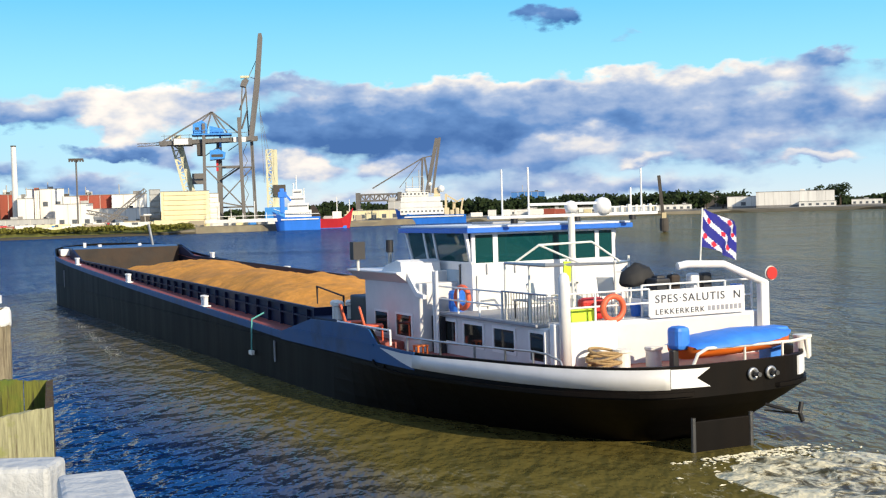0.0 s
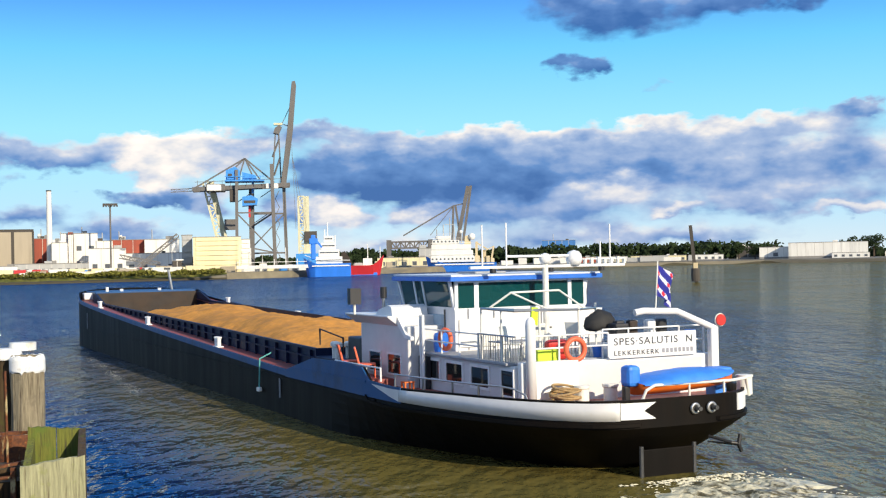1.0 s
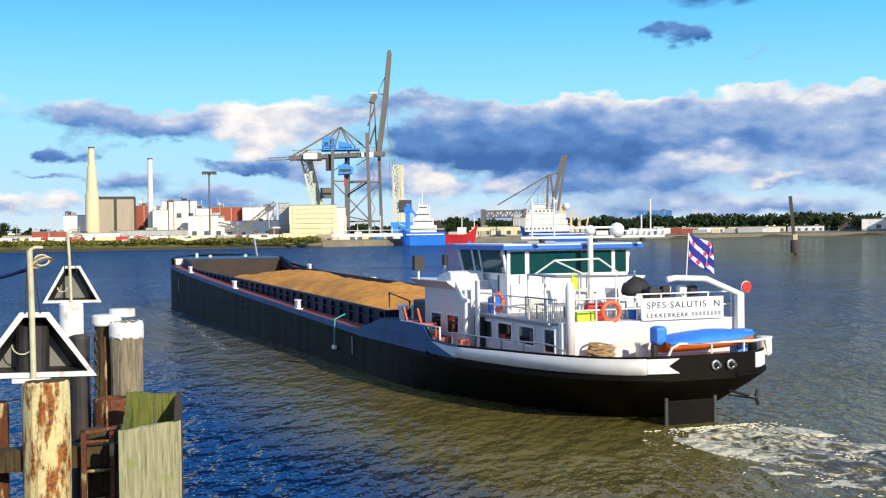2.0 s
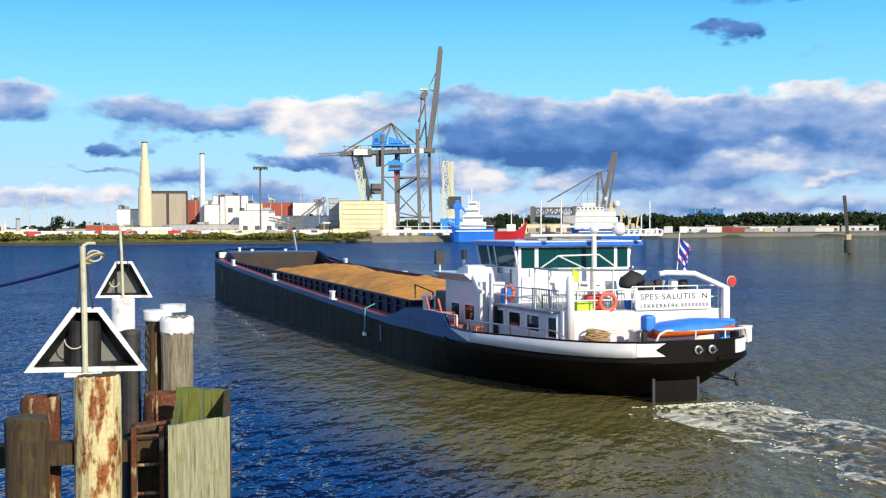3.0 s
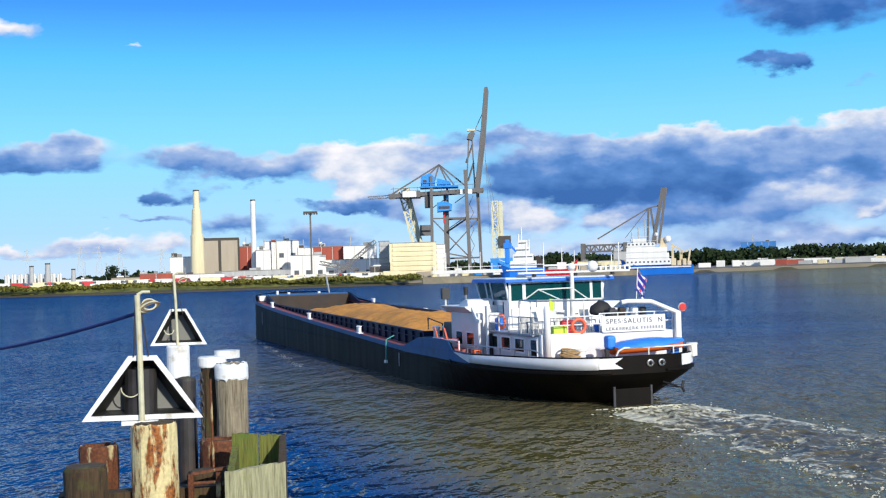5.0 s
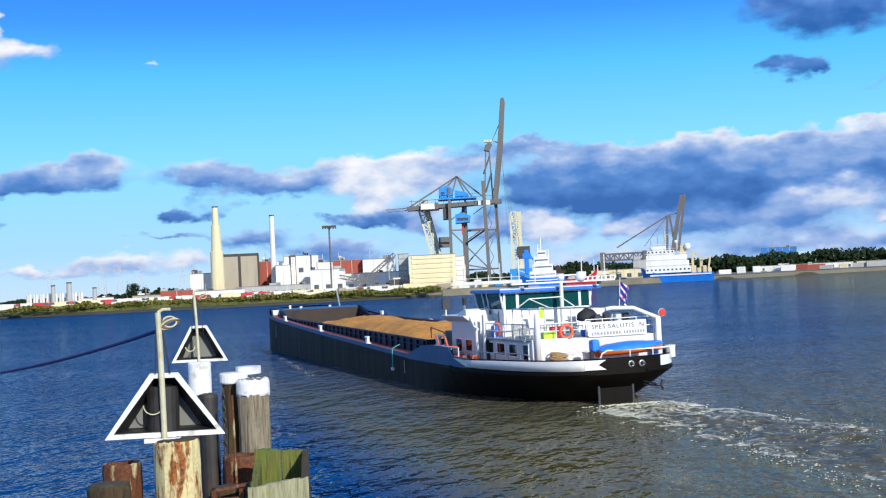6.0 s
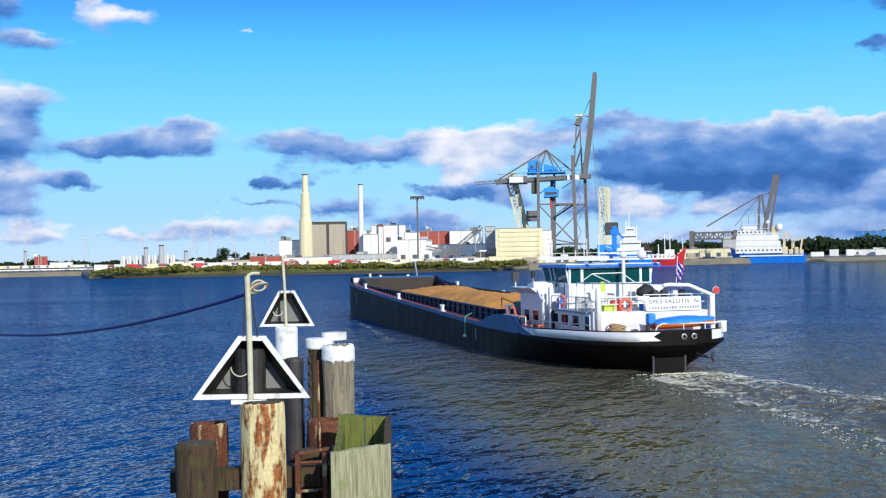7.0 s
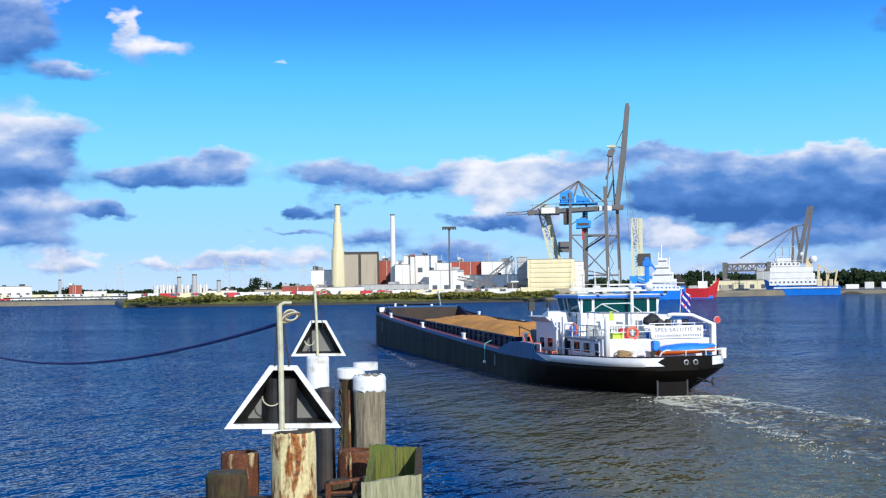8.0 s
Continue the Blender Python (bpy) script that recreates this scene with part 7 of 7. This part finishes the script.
# ---- wake ----
M["foam"] = mat("foam", (0.76, 0.69, 0.48), 0.8, var=0.15, scale=8)
M["foam_thin"] = mat("foam_thin", (0.42, 0.40, 0.31), 0.6, var=0.2, scale=6)


def foam_patches(bm, spots, rng):
    """Flat ragged foam flakes, a little domed."""
    for x, y, r, z in spots:
        n = 7
        a0 = rng.uniform(0, 6.28)
        st = rng.uniform(1.0, 2.6)
        ring = []
        for i in range(n):
            a = 2 * math.pi * i / n
            q = r * rng.uniform(0.45, 1.15)
            u, v = math.cos(a) * q * st, math.sin(a) * q
            ring.append(bm.verts.new((x + u * math.cos(a0) - v * math.sin(a0), y + u * math.sin(a0) + v * math.cos(a0), 0.012)))
        c = bm.verts.new((x, y, z + r * 0.25))
        for i in range(n):
            bm.faces.new((ring[i], ring[(i + 1) % n], c))


def make_wake():
    rng = random.Random(21)
    spots = []
    for _ in range(1700):                      # churned water right behind the stern
        s = rng.random() ** 1.6 * 16
        w = 1.5 + 0.13 * s
        x = rng.gauss(0, 0.5) * w
        spots.append((x, 0.4 - s, rng.uniform(0.012, 0.05) * (1.2 - s / 20), 0.02))
    bm = bmesh.new()
    foam_patches(bm, spots, rng)
    a = tagged(part("stern_wash", bm, M["foam"]), "churned pale foam behind the stern", "wake", kind="stuff")
    spots = []
    for _ in range(3200):                      # trailing streaks, densest along two edges
        s = 4 + rng.random() * 52
        w = 1.8 + 0.085 * s
        e = rng.choice((-1, -0.3, 0.5, 1))
        x = e * w + rng.gauss(0, 0.28) * (1 + 0.04 * s)
        if noise.noise(Vector((x * 0.35, s * 0.16, 3))) < 0.02:
            continue
        spots.append((x, 0.4 - s, rng.uniform(0.012, 0.04) * (1.15 - s / 80), 0.035))
    bm = bmesh.new()
    foam_patches(bm, spots, rng)
    b = tagged(part("wake_trail", bm, M["foam_thin"]), "broken foam streaks trailing in the wake", "wake", kind="stuff")
    spots = []
    for _ in range(1300):                       # bow wave line along the port side
        s = rng.random() ** 1.2 * 34
        x = -4.5 - 0.075 * s + rng.gauss(0, 0.17)
        if noise.noise(Vector((s * 0.4, 0, 9))) < -0.05:
            continue
        spots.append((x, 61.5 - s, rng.uniform(0.006, 0.02), 0.014))
    bm = bmesh.new()
    foam_patches(bm, spots, rng)
    c = tagged(part("bow_wave", bm, M["foam_thin"]), "thin line of foam from the bow wave", "wake", kind="stuff")
    # low swells of the wash
    bm = bmesh.new()
    nx, ny = 46, 150
    g = []
    for j in range(ny + 1):
        s = 50 * j / ny
        row = []
        for i in range(nx + 1):
            u = -1 + 2 * i / nx
            w = 2.2 + 0.11 * s
            fade = (1 - u * u) ** 1.0 * min(1, s / 1.5) * (1 - s / 50)
            h = 0.16 * noise.noise(Vector((u * w * 0.9, s * 0.8, 1))) + 0.10 * noise.noise(Vector((u * w * 2.4, s * 2.0, 5))) + 0.05
            row.append(bm.verts.new((u * w, 0.6 - s, -0.06 + fade * (0.10 + h))))
        g.append(row)
    for p, q in zip(g, g[1:]):
        for i in range(nx):
            bm.faces.new((p[i], p[i + 1], q[i + 1], q[i]))
    d = tagged(part("wash_water", bm, M["water_silt"], smooth=True), "rough silty brown water of the wash", "water", kind="stuff")
    for ob in (a, b, c, d):
        CARRIED.append((ob, pose(0, 0, 0)))


def silt_mat():
    m = bpy.data.materials.new("water_silt")
    m.use_nodes = True
    nt = m.node_tree
    b = nt.nodes["Principled BSDF"]
    tc = nt.nodes.new("ShaderNodeTexCoord")
    n = nd(nt, "ShaderNodeTexNoise", Scale=1.4, Detail=6.0)
    nt.links.new(tc.outputs["Object"], n.inputs["Vector"])
    # foam lies in torn streaks, thickest by the stern and along the edges
    sep = nt.nodes.new("ShaderNodeSeparateXYZ")
    nt.links.new(tc.outputs["Object"], sep.inputs[0])
    dist = mth(nt, "MULTIPLY", sep.outputs[1], -1.0)
    wide = mth(nt, "ADD", mth(nt, "MULTIPLY", dist, 0.11), 2.2)
    u = mth(nt, "ABSOLUTE", mth(nt, "DIVIDE", sep.outputs[0], wide))
    edge = mth(nt, "MULTIPLY", mth(nt, "EXPONENT", mth(nt, "MULTIPLY", mth(nt, "POWER", mth(nt, "SUBTRACT", u, 0.72), 2.0), -28.0)), 0.10)
    near = mth(nt, "MULTIPLY", mth(nt, "EXPONENT", mth(nt, "MULTIPLY", dist, -0.11)), 0.20)
    mp = nt.nodes.new("ShaderNodeMapping")
    mp.inputs["Scale"].default_value = (1.3, 0.8, 1)
    nt.links.new(tc.outputs["Object"], mp.inputs[0])
    fn = nd(nt, "ShaderNodeTexNoise", Scale=2.6, Detail=9.0, Roughness=0.7, Distortion=0.9)
    nt.links.new(mp.outputs[0], fn.inputs["Vector"])
    ff = mth(nt, "ADD", mth(nt, "ADD", fn.outputs[0], edge), near)
    fm = mth(nt, "MULTIPLY", mth(nt, "SUBTRACT", ff, 0.60), 8.0, clamp=True)
    base = ramp(nt, n.outputs[0], [(0.35, (0.085, 0.066, 0.024)), (0.7, (0.15, 0.118, 0.05))])
    nt.links.new(mixc(nt, fm, base, (0.74, 0.66, 0.44)), b.inputs["Base Color"])
    b.inputs["Specular IOR Level"].default_value = 0.3
    b.inputs["Roughness"].default_value, b.inputs["IOR"].default_value = 0.4, 1.33
    bp = nt.nodes.new("ShaderNodeBump")
    bp.inputs["Strength"].default_value, bp.inputs["Distance"].default_value = 1.0, 0.35
    nt.links.new(n.outputs[0], bp.inputs["Height"])
    nt.links.new(bp.outputs[0], b.inputs["Normal"])
    return m


M["water_silt"] = silt_mat()
make_wake()


# ---- what moves ----
SHIP_ROWS = [
    (0, 6.189, 24.547, 25.820),
    (0.5, 5.592, 26.326, 26.069),
    (1, 4.995, 28.136, 26.287),
    (1.5, 4.401, 29.996, 26.520),
    (3, 2.300, 36.143, 27.140),
    (3.5, 1.552, 38.270, 27.292),
    (4, 0.763, 40.426, 27.515),
    (4.5, 0.007, 42.560, 27.657),
    (6, -2.439, 48.928, 28.167),
    (6.5, -3.202, 51.068, 28.349),
    (7, -4.034, 53.239, 28.546),
    (7.5, -4.856, 55.423, 28.761),
    (8, -5.756, 57.612, 28.869),
]


def motions():
    ship_poses = [(t, pose(x, y, 0, 0, 0, a)) for t, x, y, a in SHIP_ROWS]
    walk(barge, ship_poses)
    for ob, place in CARRIED:
        walk(ob, [(t, m @ place) for t, m in ship_poses])
    # the cloth swings on the staff as the wind drops
    walk(cloth, [(t, pose(0.07, 0, 1.30, 0, d, a)) for t, a, d in ((0, 4, 2), (0.5, 20, 4), (1, 34, 4), (1.5, 8, -4), (3, 40, 12), (3.5, 42, 8), (4, 44, 16), (4.5, 44, 14), (6, 46, 10), (6.5, 46, 12), (7, 50, 16), (7.5, 44, 12), (8, 38, 6))])


motions()
